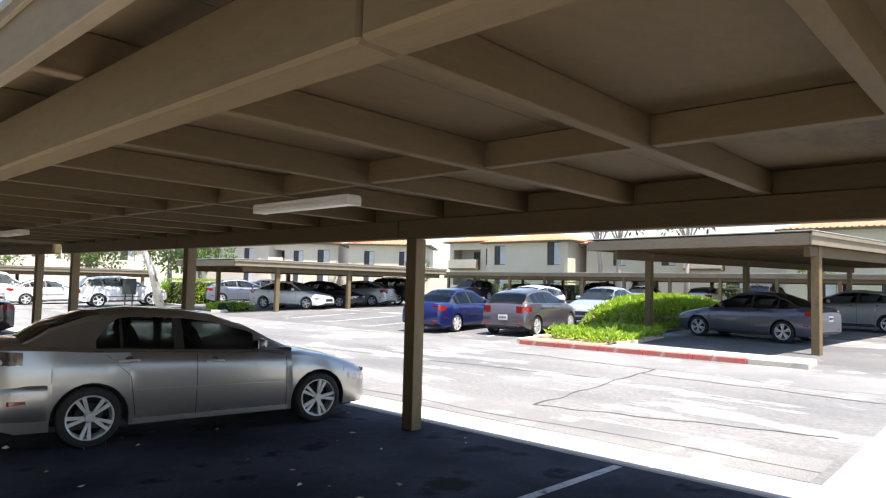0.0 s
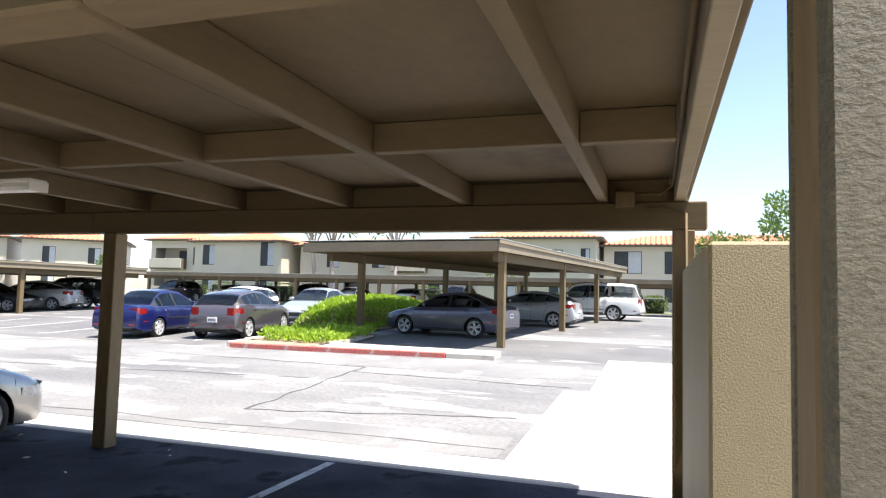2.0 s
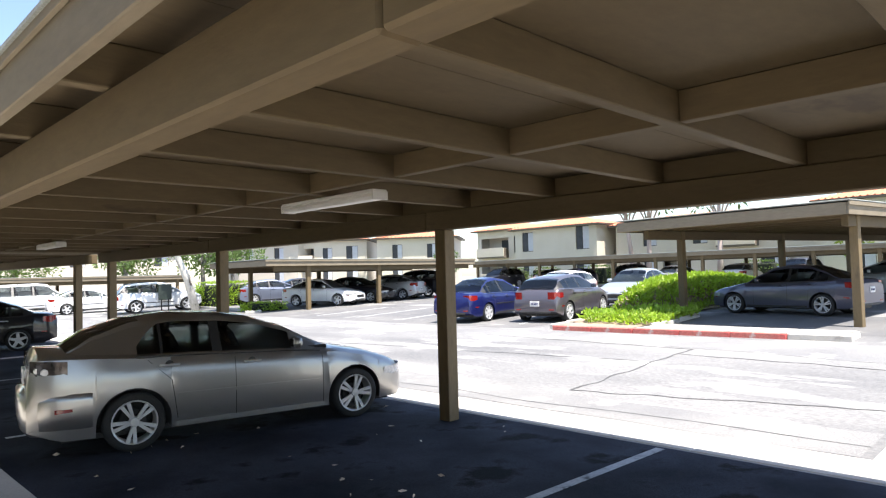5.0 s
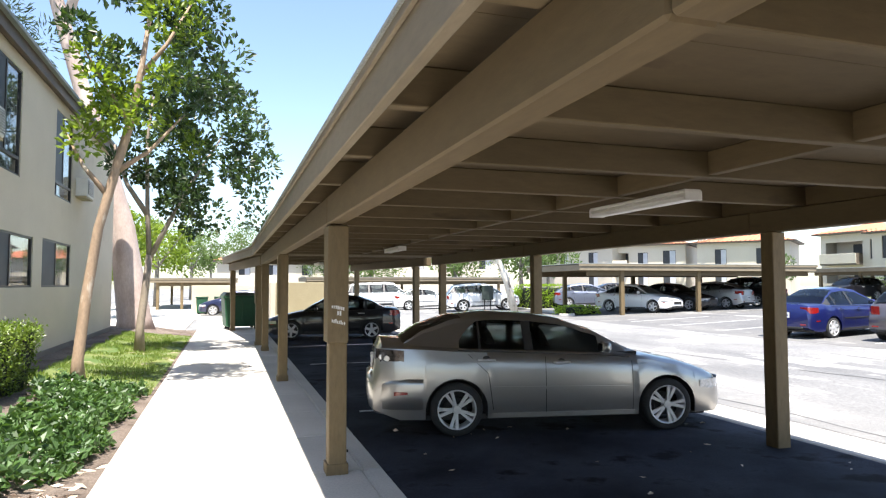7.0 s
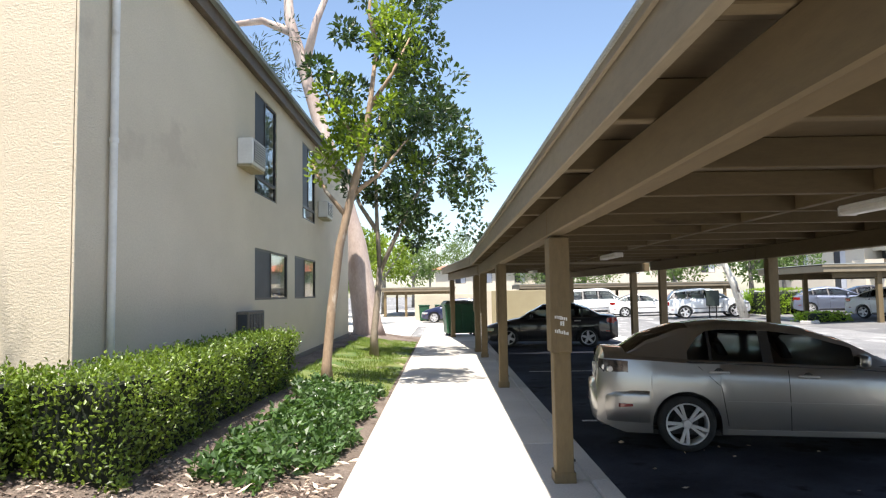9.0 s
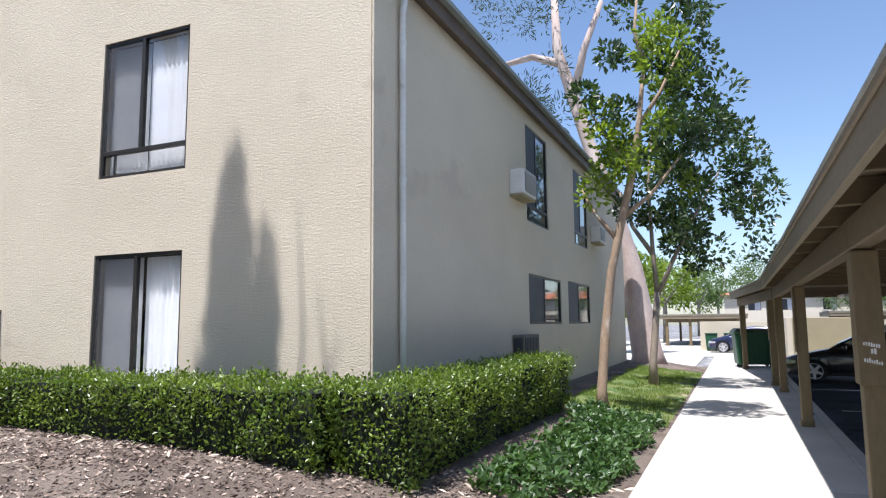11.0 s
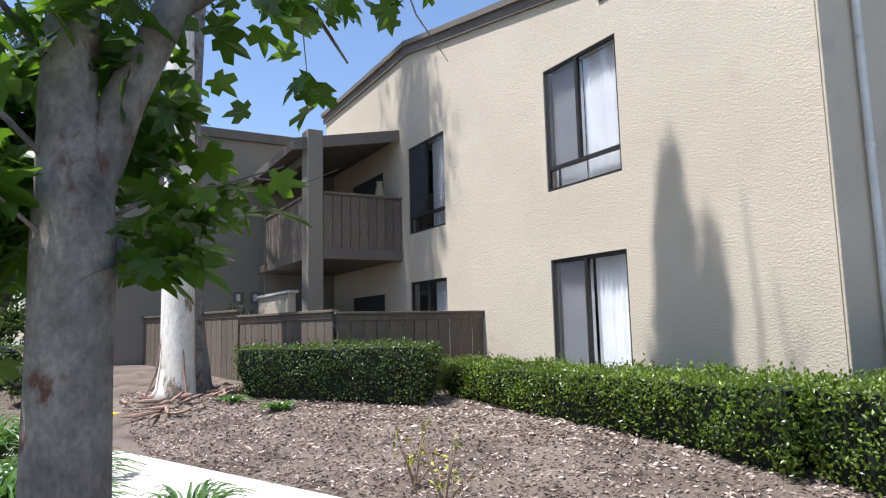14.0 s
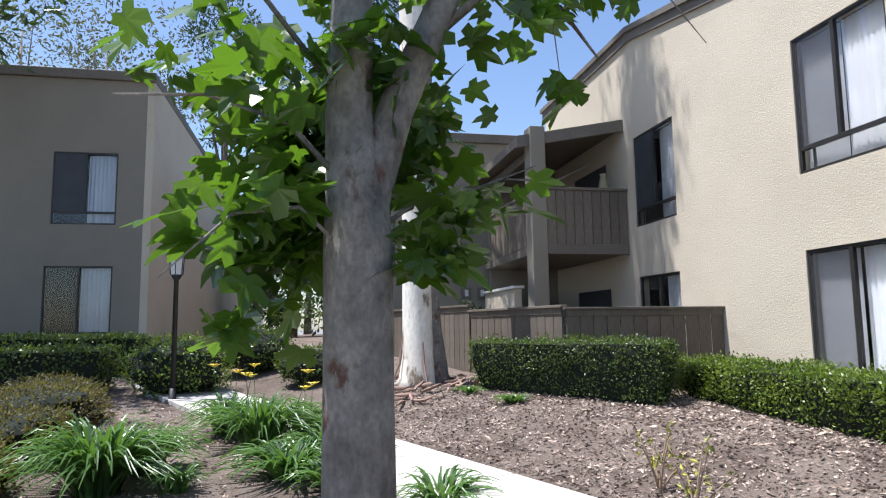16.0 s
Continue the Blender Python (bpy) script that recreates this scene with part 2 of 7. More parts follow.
RUBBER = surf("black_rubber", (0.018, 0.018, 0.018), (0.028, 0.027, 0.026), 0.8, 6, 50, 0.3, 0.004)
RIM = surf("silver_alloy", (0.66, 0.66, 0.66), (0.60, 0.60, 0.61), 0.35, 5, 30, 0.03, 0.002, metal=0.35, contrast=0.04)
CHROME = surf("chrome", (0.75, 0.75, 0.76), (0.70, 0.70, 0.70), 0.12, 5, 30, 0, 0.002, metal=1.0, contrast=0.02)
PLASTIC = surf("black_plastic", (0.02, 0.02, 0.021), (0.03, 0.03, 0.03), 0.5, 6, 60, 0.1, 0.002)
CAR_GLASS = glass_mat("car_glass", (0.20, 0.24, 0.24))
CABIN = surf("dark_cabin", (0.03, 0.03, 0.03), (0.02, 0.02, 0.022), 0.9, 3, 20, 0.1, 0.01)
SEAT = surf("grey_seat_cloth", (0.07, 0.07, 0.072), (0.05, 0.05, 0.052), 0.9, 6, 60, 0.2, 0.003)
RED_LENS = surf("red_lens", (0.26, 0.012, 0.010), (0.20, 0.008, 0.008), 0.12, 8, 30, 0.05, 0.002, coat=1.0)
CLEAR_LENS = surf("clear_lens", (0.62, 0.63, 0.64), (0.45, 0.46, 0.47), 0.1, 9, 30, 0.05, 0.002, metal=0.4, coat=1.0)
DARK_LENS = surf("smoked_lens", (0.025, 0.022, 0.022), (0.07, 0.06, 0.055), 0.1, 18, 30, 0.05, 0.002, coat=1.0)
PLATE = surf("plate_white", (0.72, 0.72, 0.70), (0.66, 0.66, 0.66), 0.4, 4, 20, 0, 0.002, contrast=0.03)
PLATE_BAR = surf("plate_bar", (0.05, 0.06, 0.16), (0.06, 0.07, 0.15), 0.5, 4, 20, 0, 0.002)
BIN_GREEN = surf("green_bin_plastic", (0.012, 0.075, 0.032), (0.010, 0.06, 0.026), 0.5, 2, 20, 0.1, 0.004)
BIN_LID = surf("dark_bin_lid", (0.018, 0.03, 0.022), (0.026, 0.036, 0.03), 0.5, 2, 20, 0.1, 0.004)
BLACK_POST = surf("black_iron", (0.02, 0.02, 0.02), (0.03, 0.03, 0.03), 0.5, 4, 30, 0.1, 0.003, metal=0.5)
LANTERN = surf("milky_lantern_pane", (0.70, 0.70, 0.66), (0.62, 0.62, 0.58), 0.4, 4, 20, 0, 0.002, contrast=0.03)
STENCIL = surf("white_stencil", (0.70, 0.70, 0.68), (0.55, 0.55, 0.52), 0.8, 8, 40, 0, 0.002, spots=((0.34, 0.26, 0.15), 30, 0.38))


def paint_mat(name, c, metal=0.55):
    c2 = tuple(v * 0.93 for v in c)
    return surf(name, c, c2, 0.30, 0.8, 900, 0.0, 0.001, metal=metal, coat=0.9, contrast=0.05)


PAINT = {k: paint_mat(k + "_car_paint", c, m) for k, c, m in (
    ("silver", (0.40, 0.39, 0.375), 0.85), ("black", (0.010, 0.010, 0.014), 0.2), ("blue", (0.011, 0.017, 0.115), 0.4),
    ("grey", (0.115, 0.105, 0.125), 0.45), ("slate", (0.10, 0.105, 0.15), 0.5), ("white", (0.80, 0.80, 0.79), 0.0),
    ("pale_silver", (0.48, 0.50, 0.52), 0.5), ("lilac", (0.20, 0.23, 0.31), 0.5), ("navy", (0.015, 0.02, 0.06), 0.3))}


# ---- builders ----
RNG = np.random.default_rng(7)


def link(name, bm, material, parent=None, smooth=False):
    me = bpy.data.meshes.new(name)
    bm.to_mesh(me)
    bm.free()
    me.materials.append(material)
    if smooth:
        me.polygons.foreach_set("use_smooth", [True] * len(me.polygons))
    ob = new(name, me)
    ob.parent = parent
    return ob


def part(name, bm, material, parent, label="", smooth=False):
    """ONE mesh under a thing or under a part."""
    return tagged(link(name, bm, material, parent, smooth), label)


def shared(name, mesh, parent, m=None, label=""):
    """A piece on mesh data that it shares with its like."""
    ob = new(name, mesh)
    ob.parent = parent
    if m is not None:
        ob.matrix_basis = m
    return tagged(ob, label)


def thing(name, label, category, at=(0, 0, 0), turn=0.0, group="", kind=""):
    ob = new(name)
    ob.empty_display_size = 0.2
    ob.matrix_basis = pose(*at, 0, 0, turn)
    return tagged(ob, label, category, group, kind)


def add_box(bm, x0, y0, z0, x1, y1, z1, m=None):
    vs = [bm.verts.new((x, y, z)) for z in (z0, z1) for x, y in ((x0, y0), (x1, y0), (x1, y1), (x0, y1))]
    if m is not None:
        for v in vs:
            v.co = m @ v.co
    for f in ((3, 2, 1, 0), (4, 5, 6, 7), (0, 1, 5, 4), (1, 2, 6, 5), (2, 3, 7, 6), (3, 0, 4, 7)):
        bm.faces.new([vs[i] for i in f])
    return vs


def boxm(x0, y0, z0, x1, y1, z1, bevel=0.006):
    bm = bmesh.new()
    add_box(bm, x0, y0, z0, x1, y1, z1)
    if bevel:
        bmesh.ops.bevel(bm, geom=bm.edges[:], offset=bevel, segments=1, affect="EDGES")
    return bm


def prism(pts, a, b, axis="y", bevel=0.0):
    """A polygon in the plane across axis, drawn out from a to b."""
    bm = bmesh.new()
    put = {"y": lambda u, v, w: (u, w, v), "x": lambda u, v, w: (w, u, v), "z": lambda u, v, w: (u, v, w)}[axis]
    lo = [bm.verts.new(put(u, v, a)) for u, v in pts]
    hi = [bm.verts.new(put(u, v, b)) for u, v in pts]
    bm.faces.new(lo)
    bm.faces.new(hi[::-1])
    for i in range(len(pts)):
        j = (i + 1) % len(pts)
        bm.faces.new((lo[i], hi[i], hi[j], lo[j]))
    bmesh.ops.recalc_face_normals(bm, faces=bm.faces[:])
    if bevel:
        bmesh.ops.bevel(bm, geom=bm.edges[:], offset=bevel, segments=1, affect="EDGES")
    return bm


def sheet(name, xs, ys, zf, material, label, kind="structure", skip=None):
    """A sheet over a grid, its height by zf(x, y)."""
    verts = [(x, y, zf(x, y)) for y in ys for x in xs]
    n = len(xs)
    faces = [(j * n + i, j * n + i + 1, (j + 1) * n + i + 1, (j + 1) * n + i) for j in range(len(ys) - 1) for i in range(n - 1)
             if not (skip and skip((xs[i] + xs[i + 1]) / 2, (ys[j] + ys[j + 1]) / 2))]
    me = bpy.data.meshes.new(name)
    me.from_pydata(verts, [], faces)
    me.polygons.foreach_set("use_smooth", [True] * len(faces))
    me.materials.append(material)
    return tagged(new(name, me), label, name.split("_")[0], kind=kind)


def tube(points, radii, sides=10, wobble=0.0, cap=True):
    """A tapered limb along points."""
    bm = bmesh.new()
    rings = []
    pts = [Vector(p) for p in points]
    for i, p in enumerate(pts):
        d = (pts[min(i + 1, len(pts) - 1)] - pts[max(i - 1, 0)]).normalized()
        a = d.orthogonal() if abs(d.z) < 0.2 else d.cross(Vector((0, 1, 0))).normalized()
        a.normalize()
        b = d.cross(a)
        ring = []
        for k in range(sides):
            t = 2 * math.pi * k / sides
            r = radii[i] * (1 + wobble * noise.noise(Vector((p.x * 2 + math.cos(t), p.y * 2 + math.sin(t), p.z * 1.3))))
            ring.append(bm.verts.new(p + a * math.cos(t) * r + b * math.sin(t) * r))
        rings.append(ring)
    for r0, r1 in zip(rings, rings[1:]):
        for k in range(sides):
            bm.faces.new((r0[k], r0[(k + 1) % sides], r1[(k + 1) % sides], r1[k]))
    if cap:
        bm.faces.new(rings[0][::-1])
        bm.faces.new(rings[-1])
    bmesh.ops.recalc_face_normals(bm, faces=bm.faces[:])
    return bm


def lathe(profile, sides=24, axis="z"):
    bm = bmesh.new()
    rings = []
    for r, h in profile:
        ring = []
        for k in range(sides):
            t = 2 * math.pi * k / sides
            c, s = r * math.cos(t), r * math.sin(t)
            ring.append(bm.verts.new((c, h, s) if axis == "y" else (c, s, h)))
        rings.append(ring)
    for r0, r1 in zip(rings, rings[1:]):
        for k in range(sides):
            bm.faces.new((r0[k], r0[(k + 1) % sides], r1[(k + 1) % sides], r1[k]))
    bm.faces.new(rings[0])
    bm.faces.new(rings[-1])
    bmesh.ops.recalc_face_normals(bm, faces=bm.faces[:])
    return bm


def blades(name, centres, dirs, length, width, material, parent=None, fold=0.25, spread=0.35, kind="", facing=None):
    """Many small leaves, one mesh: a pointed, folded leaf at each centre, pointing along dirs, more or less."""
    n = len(centres)
    d = dirs + RNG.normal(0, spread, (n, 3))
    d /= np.linalg.norm(d, axis=1, keepdims=True) + 1e-9
    s = np.cross(d, RNG.normal(0, 1, (n, 3)) if facing is None else facing + RNG.normal(0, 0.5, (n, 3)))
    s /= np.linalg.norm(s, axis=1, keepdims=True) + 1e-9
    up = np.cross(d, s)
    ln = (length * RNG.uniform(0.6, 1.3, n))[:, None]
    wd = (width * RNG.uniform(0.7, 1.25, n))[:, None]
    v = np.stack([centres, centres + d * ln * 0.5 + s * wd * 0.5 + up * wd * fold, centres + d * ln,
                  centres + d * ln * 0.5 - s * wd * 0.5 + up * wd * fold], axis=1).reshape(-1, 3)
    q = np.arange(n)[:, None] * 4
    f = np.concatenate([q + np.array([[0, 1, 2]]), q + np.array([[0, 2, 3]])], axis=0)
    me = bpy.data.meshes.new(name)
    me.from_pydata(v.tolist(), [], f.tolist())
    me.materials.append(material)
    ob = new(name, me)
    ob.parent = parent
    if kind:
        ob["kind"] = kind
    return ob


# ---- ground ----
def lot_z(x):
    z = -0.08
    if x > 7:
        z += 0.027 * (min(x, 22) - 7)
    if x > 22:
        z += 0.018 * (min(x, 36) - 22)
    return z


def smooth(a, b, v):
    t = min(1, max(0, (v - a) / (b - a)))
    return t * t * (3 - 2 * t)


def path_side(x, y):
    """How far a place lies beyond the garden path's far edge, towards the building."""
    return ((y - 4.3) + (-x - 1) * 0.506) * 0.892


def bed_z(x, y):
    d = path_side(x, y)
    z = 0.040 * max(0, min(-x - 1.0, 24))
    z += 0.30 * smooth(0.25, 2.3, d) * smooth(-1.2, -3.2, x) * (1 - 0.55 * smooth(8, 14, y))
    if x < -1.1 and not -1.7 < d < 0.3:
        z += 0.03 * noise.noise(Vector((x * 0.9, y * 0.9, 0))) * smooth(-1.1, -2, x)
    return z - (0.08 if -1.45 < d < 0.1 and -14 < x else 0.02)


ground = sheet("ground", [-400, -60, 1.0, 7, 12, 17, 22, 29, 36, 60, 120, 400], [-400, -100, -30, 0, 30, 60, 120, 400],
               lambda x, y: -0.35 if x < 0 else lot_z(x), ASPHALT, "worn sun-bleached grey asphalt of the car park")
sheet("parking_bay", [1.5, 3, 4.5, 6.36], [-0.6 + 1.5 * i for i in range(20)], lambda x, y: -0.076, ASPHALT_BAY_SHADED,
      "oil-stained asphalt of the covered parking bays, roof shade darkened into its colour")
xs = [-45, -36, -30, -26] + [-23 + 0.4 * i for i in range(55)] + [-1.0]
ys = [-40, -30, -22, -16, -12] + [-9 + 0.4 * i for i in range(87)] + [27.4]
sheet("garden_ground", xs, ys, bed_z, MULCH, "brown bark mulch of the planting beds, rising to the building")


def stall_lines():
    for x0, y0, x1, y1 in ((1.9, 3.42, 6.3, 3.26), (1.9, 9.4, 6.3, 9.25), (1.9, 15.3, 6.3, 15.15)):
        bm = bmesh.new()
        vs = [bm.verts.new(p) for p in ((x0, y0 - .05, -.072), (x1, y1 - .05, -.072), (x1, y1 + .05, -.072), (x0, y0 + .05, -.072))]
        bm.faces.new(vs)
        tagged(link("stall_line", bm, PAINT_WHITE), "faded white painted parking stall line", "road marking", "stall lines", "structure")
    for i in range(5):
        x, y = 14.0 + 0.3 * i, 12.9 + 2.75 * i
        bm = prism([(0, -.05), (4.5, -.05), (4.5, .05), (0, .05)], 0, 0.004, "z")
        ob = tagged(link("stall_line", bm, PAINT_WHITE), "faded white painted parking stall line", "road marking", "stall lines", "structure")
        ob.matrix_basis = pose(16.2, y, lot_z(16.2) + 0.004, 0, -1.5, 8)


stall_lines()


def asphalt_cracks():
    """Dark wandering seams and tyre-worn streaks in the asphalt."""
    def patch(name, x0, x1, y0, y1, material, label, wob):
        xs_ = [x0 + (x1 - x0) * i / 6 for i in range(7)]
        n = int((y1 - y0) / 0.6)
        bm = bmesh.new()
        prev = None
        for j in range(n + 1):
            y = y0 + (y1 - y0) * j / n
            a = wob * noise.noise(Vector((x0, y * 0.5, 0)))
            b = wob * noise.noise(Vector((x1, y * 0.5, 7)))
            cur = [bm.verts.new((x + a + (b - a) * i / 6, y, lot_z(x + a + (b - a) * i / 6) + 0.0035)) for i, x in enumerate(xs_)]
            if prev:
                for i in range(6):
                    bm.faces.new((prev[i], prev[i + 1], cur[i + 1], cur[i]))
            prev = cur
        tagged(link(name, bm, material), label, "asphalt", kind="structure")
    fresh = surf("darker_asphalt", (0.105, 0.105, 0.108), (0.155, 0.152, 0.148), 0.85, 0.35, 55, 0.35, 0.012, spots=((0.24, 0.235, 0.225), 0.9, 0.40), contrast=0.35)
    worn = surf("worn_asphalt", (0.16, 0.16, 0.162), (0.23, 0.227, 0.22), 0.85, 0.35, 55, 0.35, 0.012, spots=((0.32, 0.315, 0.30), 0.9, 0.45), contrast=0.35)
    patch("asphalt_patch", 7.16, 8.15, 1.7, 40, worn, "darker asphalt band along the gutter", 0.10)
    patch("asphalt_patch", 13.3, 15.1, 1.6, 60, worn, "darker asphalt beside the island kerb", 0.5)
    patch("asphalt_patch", 15.15, 34, 12.0, 70, fresh, "darker asphalt of the parking rows", 0.2)
    patch("asphalt_patch", 16.6, 40, -2, 8.6, fresh, "darker asphalt under the carport", 0.2)
    tar = surf("tar_seam", (0.05, 0.05, 0.05), (0.08, 0.08, 0.08), 0.8, 3, 30, 0.2, 0.004)
    runs = [((8.4, 5.75), (13.2, 6.05)), ((8.4, 5.75), (9.3, 1.9)), ((13.2, 6.05), (13.6, 12)), ((7.35, 13), (7.6, 1.7)), ((10.5, 15), (11.4, 6.0)),
            ((12.2, 1.5), (12.5, 6)), ((14.4, 22), (14.9, 13)), ((9.6, 30), (10.2, 16))]
    for (x0, y0), (x1, y1) in runs:
        n = 26
        pts = []
        for i in range(n + 1):
            t = i / n
            w = 0.10 * noise.noise(Vector((x0 + t * 5, y0 * 3 + t * 7, 1)))
            x, y = x0 + (x1 - x0) * t, y0 + (y1 - y0) * t
            d = math.hypot(x1 - x0, y1 - y0)
            x, y = x - (y1 - y0) / d * w, y + (x1 - x0) / d * w
            pts.append((x, y, 0.012 + 0.010 * noise.noise(Vector((x * 3, y * 3, 4)))))
        bm = bmesh.new()
        row = []
        for x, y, r in pts:
            nx, ny = -(y1 - y0) / d, (x1 - x0) / d
            row.append([bm.verts.new((x + nx * s, y + ny * s, lot_z(x) + 0.005)) for s in (r + .006, -r - .006)])
        for a, b in zip(row, row[1:]):
            bm.faces.new((a[0], a[1], b[1], b[0]))
        tagged(link("asphalt_crack", bm, tar), "dark tar-filled crack in the asphalt", "crack", "asphalt cracks", "structure")


asphalt_cracks()


# ---- carport over the bays ----
def carport_main():
    def build(y0, y1, posts, fronts, joist0, at, turn, clad_first, label):
        c = thing("carport", label, "carport", at, turn, "carports")
        z = -at[2]
        for i, y in enumerate(posts):
            big = clad_first and i == 0
            rear = part("post", boxm(0.965 if big else 0.975, y - 0.09, 0.0, 1.103 if big else 1.138, y + (0.138 if big else 0.09), 2.288, 0.008), WOOD_Z, c, "tan-painted square timber post")
            lo = 0.0 if big else 1.2
            for nm, bx in (("cladding_board", (0.95, y - 0.125, lo, 0.973, y + 0.125, 2.268)), ("cladding_board", (1.14, y - 0.125, lo, 1.163, y + 0.125, 2.268)))[:2 if big else 1]:
                if big:
                    bx = (0.86, y - 0.14, 0.0, 0.93, y + 0.14, 2.55) if bx[0] < 1 else (1.105, y - 0.138, 0.0, 1.14, y + 0.14, 2.55)
                part(nm, boxm(*bx, 0.005), RESAWN if big else WOOD_Z, c, "rough-sawn cladding board")
            q = fronts[i]
            part("post", boxm(5.855, q - 0.09, -0.09, 6.035, q + 0.09, 2.31, 0.008), WOOD_Z, c, "tan-painted square timber post")
            part("post_base", boxm(0.955, y - 0.10, 0.0, 1.155, y + 0.10, 0.10, 0.004), WOOD_Z, c)
            for s in (-0.05, 0.05):
                for zz in (0.08, 0.2):
                    bm = lathe([(0.014, 0.0), (0.014, 0.012)], 8)
                    ob = part("bolt", bm, BLACK_POST, rear)
                    ob.matrix_basis = pose(1.145, y + s, zz, 0, 90, 0)
        cuts = [y0 - (0.22 if clad_first else 0)] + [p for p in posts[1:-1]] + [y1]
        if clad_first:
            cuts = [y0 - 0.05, 1.14] + cuts[1:]
        for a, b in zip(cuts, cuts[1:]):
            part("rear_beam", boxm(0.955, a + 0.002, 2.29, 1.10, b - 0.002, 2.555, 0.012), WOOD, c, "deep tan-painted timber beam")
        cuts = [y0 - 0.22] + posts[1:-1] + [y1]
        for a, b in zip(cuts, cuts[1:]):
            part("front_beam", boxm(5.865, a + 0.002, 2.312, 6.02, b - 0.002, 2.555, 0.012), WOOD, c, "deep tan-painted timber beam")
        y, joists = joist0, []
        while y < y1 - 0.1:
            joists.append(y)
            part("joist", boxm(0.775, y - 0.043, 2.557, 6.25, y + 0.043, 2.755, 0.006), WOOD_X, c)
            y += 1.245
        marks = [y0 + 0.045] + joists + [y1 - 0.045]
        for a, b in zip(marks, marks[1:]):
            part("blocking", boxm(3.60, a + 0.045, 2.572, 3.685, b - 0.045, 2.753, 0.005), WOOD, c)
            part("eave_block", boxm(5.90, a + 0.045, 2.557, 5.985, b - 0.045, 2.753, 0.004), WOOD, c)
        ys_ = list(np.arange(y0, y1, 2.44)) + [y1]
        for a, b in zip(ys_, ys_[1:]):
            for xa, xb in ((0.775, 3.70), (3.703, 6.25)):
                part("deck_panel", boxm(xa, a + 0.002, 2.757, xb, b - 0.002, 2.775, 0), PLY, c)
        part("rear_fascia", boxm(0.715, y0 - 0.04, 2.545, 0.773, y1, 2.785, 0.006), FASCIA, c, "weathered grey-tan fascia board")
        part("drip_strip", boxm(0.690, y0 - 0.06, 2.745, 0.713, y1, 2.800, 0.003), FASCIA, c)
        part("front_fascia", boxm(6.252, y0 - 0.04, 2.545, 6.31, y1, 2.785, 0.006), FASCIA, c)
        part("end_fascia", boxm(0.775, y0 - 0.045, 2.56, 6.25, y0 + 0.04, 2.785, 0.006), FASCIA, c)
        part("end_trim", boxm(0.72, y0 - 0.085, 2.60, 6.30, y0 - 0.047, 2.795, 0.006), WOOD_X, c)
        part("end_fascia", boxm(0.775, y1 - 0.04, 2.56, 6.25, y1 + 0.04, 2.785, 0.006), FASCIA, c)
        part("roofing", boxm(0.675, y0 - 0.09, 2.787, 6.33, y1 + 0.05, 2.812, 0.004), ROOFING, c, "grey-green roll roofing sheet")
        return c

    c1 = build(-0.17, 18.75, [-0.33, 6.17, 12.35, 18.1], [-0.20, 5.91, 11.94, 17.96], 0.47, (0, 0, 0), 0, True,
               "tan-painted timber carport with open joists beside the pavement")
    # conduit and junction box along the end of the roof
    part("conduit", tube([(1.2, -0.10, 2.70), (3.0, -0.105, 2.70), (5.75, -0.11, 2.68), (5.84, -0.02, 2.62), (5.845, 0.22, 2.62)], [0.014] * 5, 8), WOOD_X, c1, "painted steel conduit", True)
    part("conduit", tube([(5.855, 0.10, 2.50), (5.84, -0.04, 2.49), (5.85, -0.22, 2.45), (5.85, -0.23, 0.6)], [0.012] * 4, 8), WOOD_X, c1, "painted steel conduit", True)
    part("junction_box", boxm(5.79, 0.20, 2.50, 5.863, 0.36, 2.64, 0.006), WOOD_Z, c1, "tan-painted junction box")
    c2 = build(0.02, 8.3, [0.9, 7.6], [0.9, 7.6], 0.6, (0.0, 18.85, 0.0), 5.6, False, "tan-painted timber carport turned slightly, over a dark car")
    # sign stencil on the cladding of the second post
    bm = bmesh.new()
    for x0, z, n, w, h in ((0.985, 1.515, 7, 0.012, 0.034), (1.035, 1.450, 2, 0.016, 0.05), (0.985, 1.385, 8, 0.011, 0.034)):
        for i in range(n):
            x, drop = x0 + i * (w + 0.005), -0.0035 * i + 0.004 * noise.noise(Vector((i * 1.7, z * 9, 0)))
            k = 0.8 + 0.5 * noise.noise(Vector((i * 2.3, z * 5, 4)))
            add_box(bm, x, 6.017, z + drop, x + w * (0.75 + 0.25 * k), 6.021, z + drop + h * k)
    tagged(link("stencil_marking", bm, STENCIL), "worn white stencilled marking on a timber post", "marking")
    part("cladding_board", boxm(0.950, 6.021, 1.2, 1.138, 6.043, 2.268, 0.004), WOOD_Z, c1, "rough-sawn cladding board")


carport_main()


def strip_light(x, y, z, length):
    s = thing("strip_light", "white enclosed fluorescent strip light under the carport roof", "strip light", (x, y, z), 0, "strip lights")
    part("housing", boxm(-0.085, 0, 0.035, 0.085, length, 0.066, 0.006), WHITE_METAL, s)
    part("diffuser", prism([(-0.075, 0.033), (-0.085, 0.0), (-0.06, -0.028), (0.06, -0.028), (0.085, 0.0), (0.075, 0.033)], 0.015, length - 0.015, "y"), DIFFUSER, s, "yellowed ribbed diffuser")
    for y0 in (-0.008, length - 0.014):
        part("end_cap", boxm(-0.09, y0, -0.032, 0.09, y0 + 0.022, 0.05, 0.004), WHITE_METAL, s)


strip_light(3.93, 4.74, 2.491, 1.58)
strip_light(3.62, 13.6, 2.491, 1.3)
strip_light(3.3, 24.0, 2.491, 1.3)


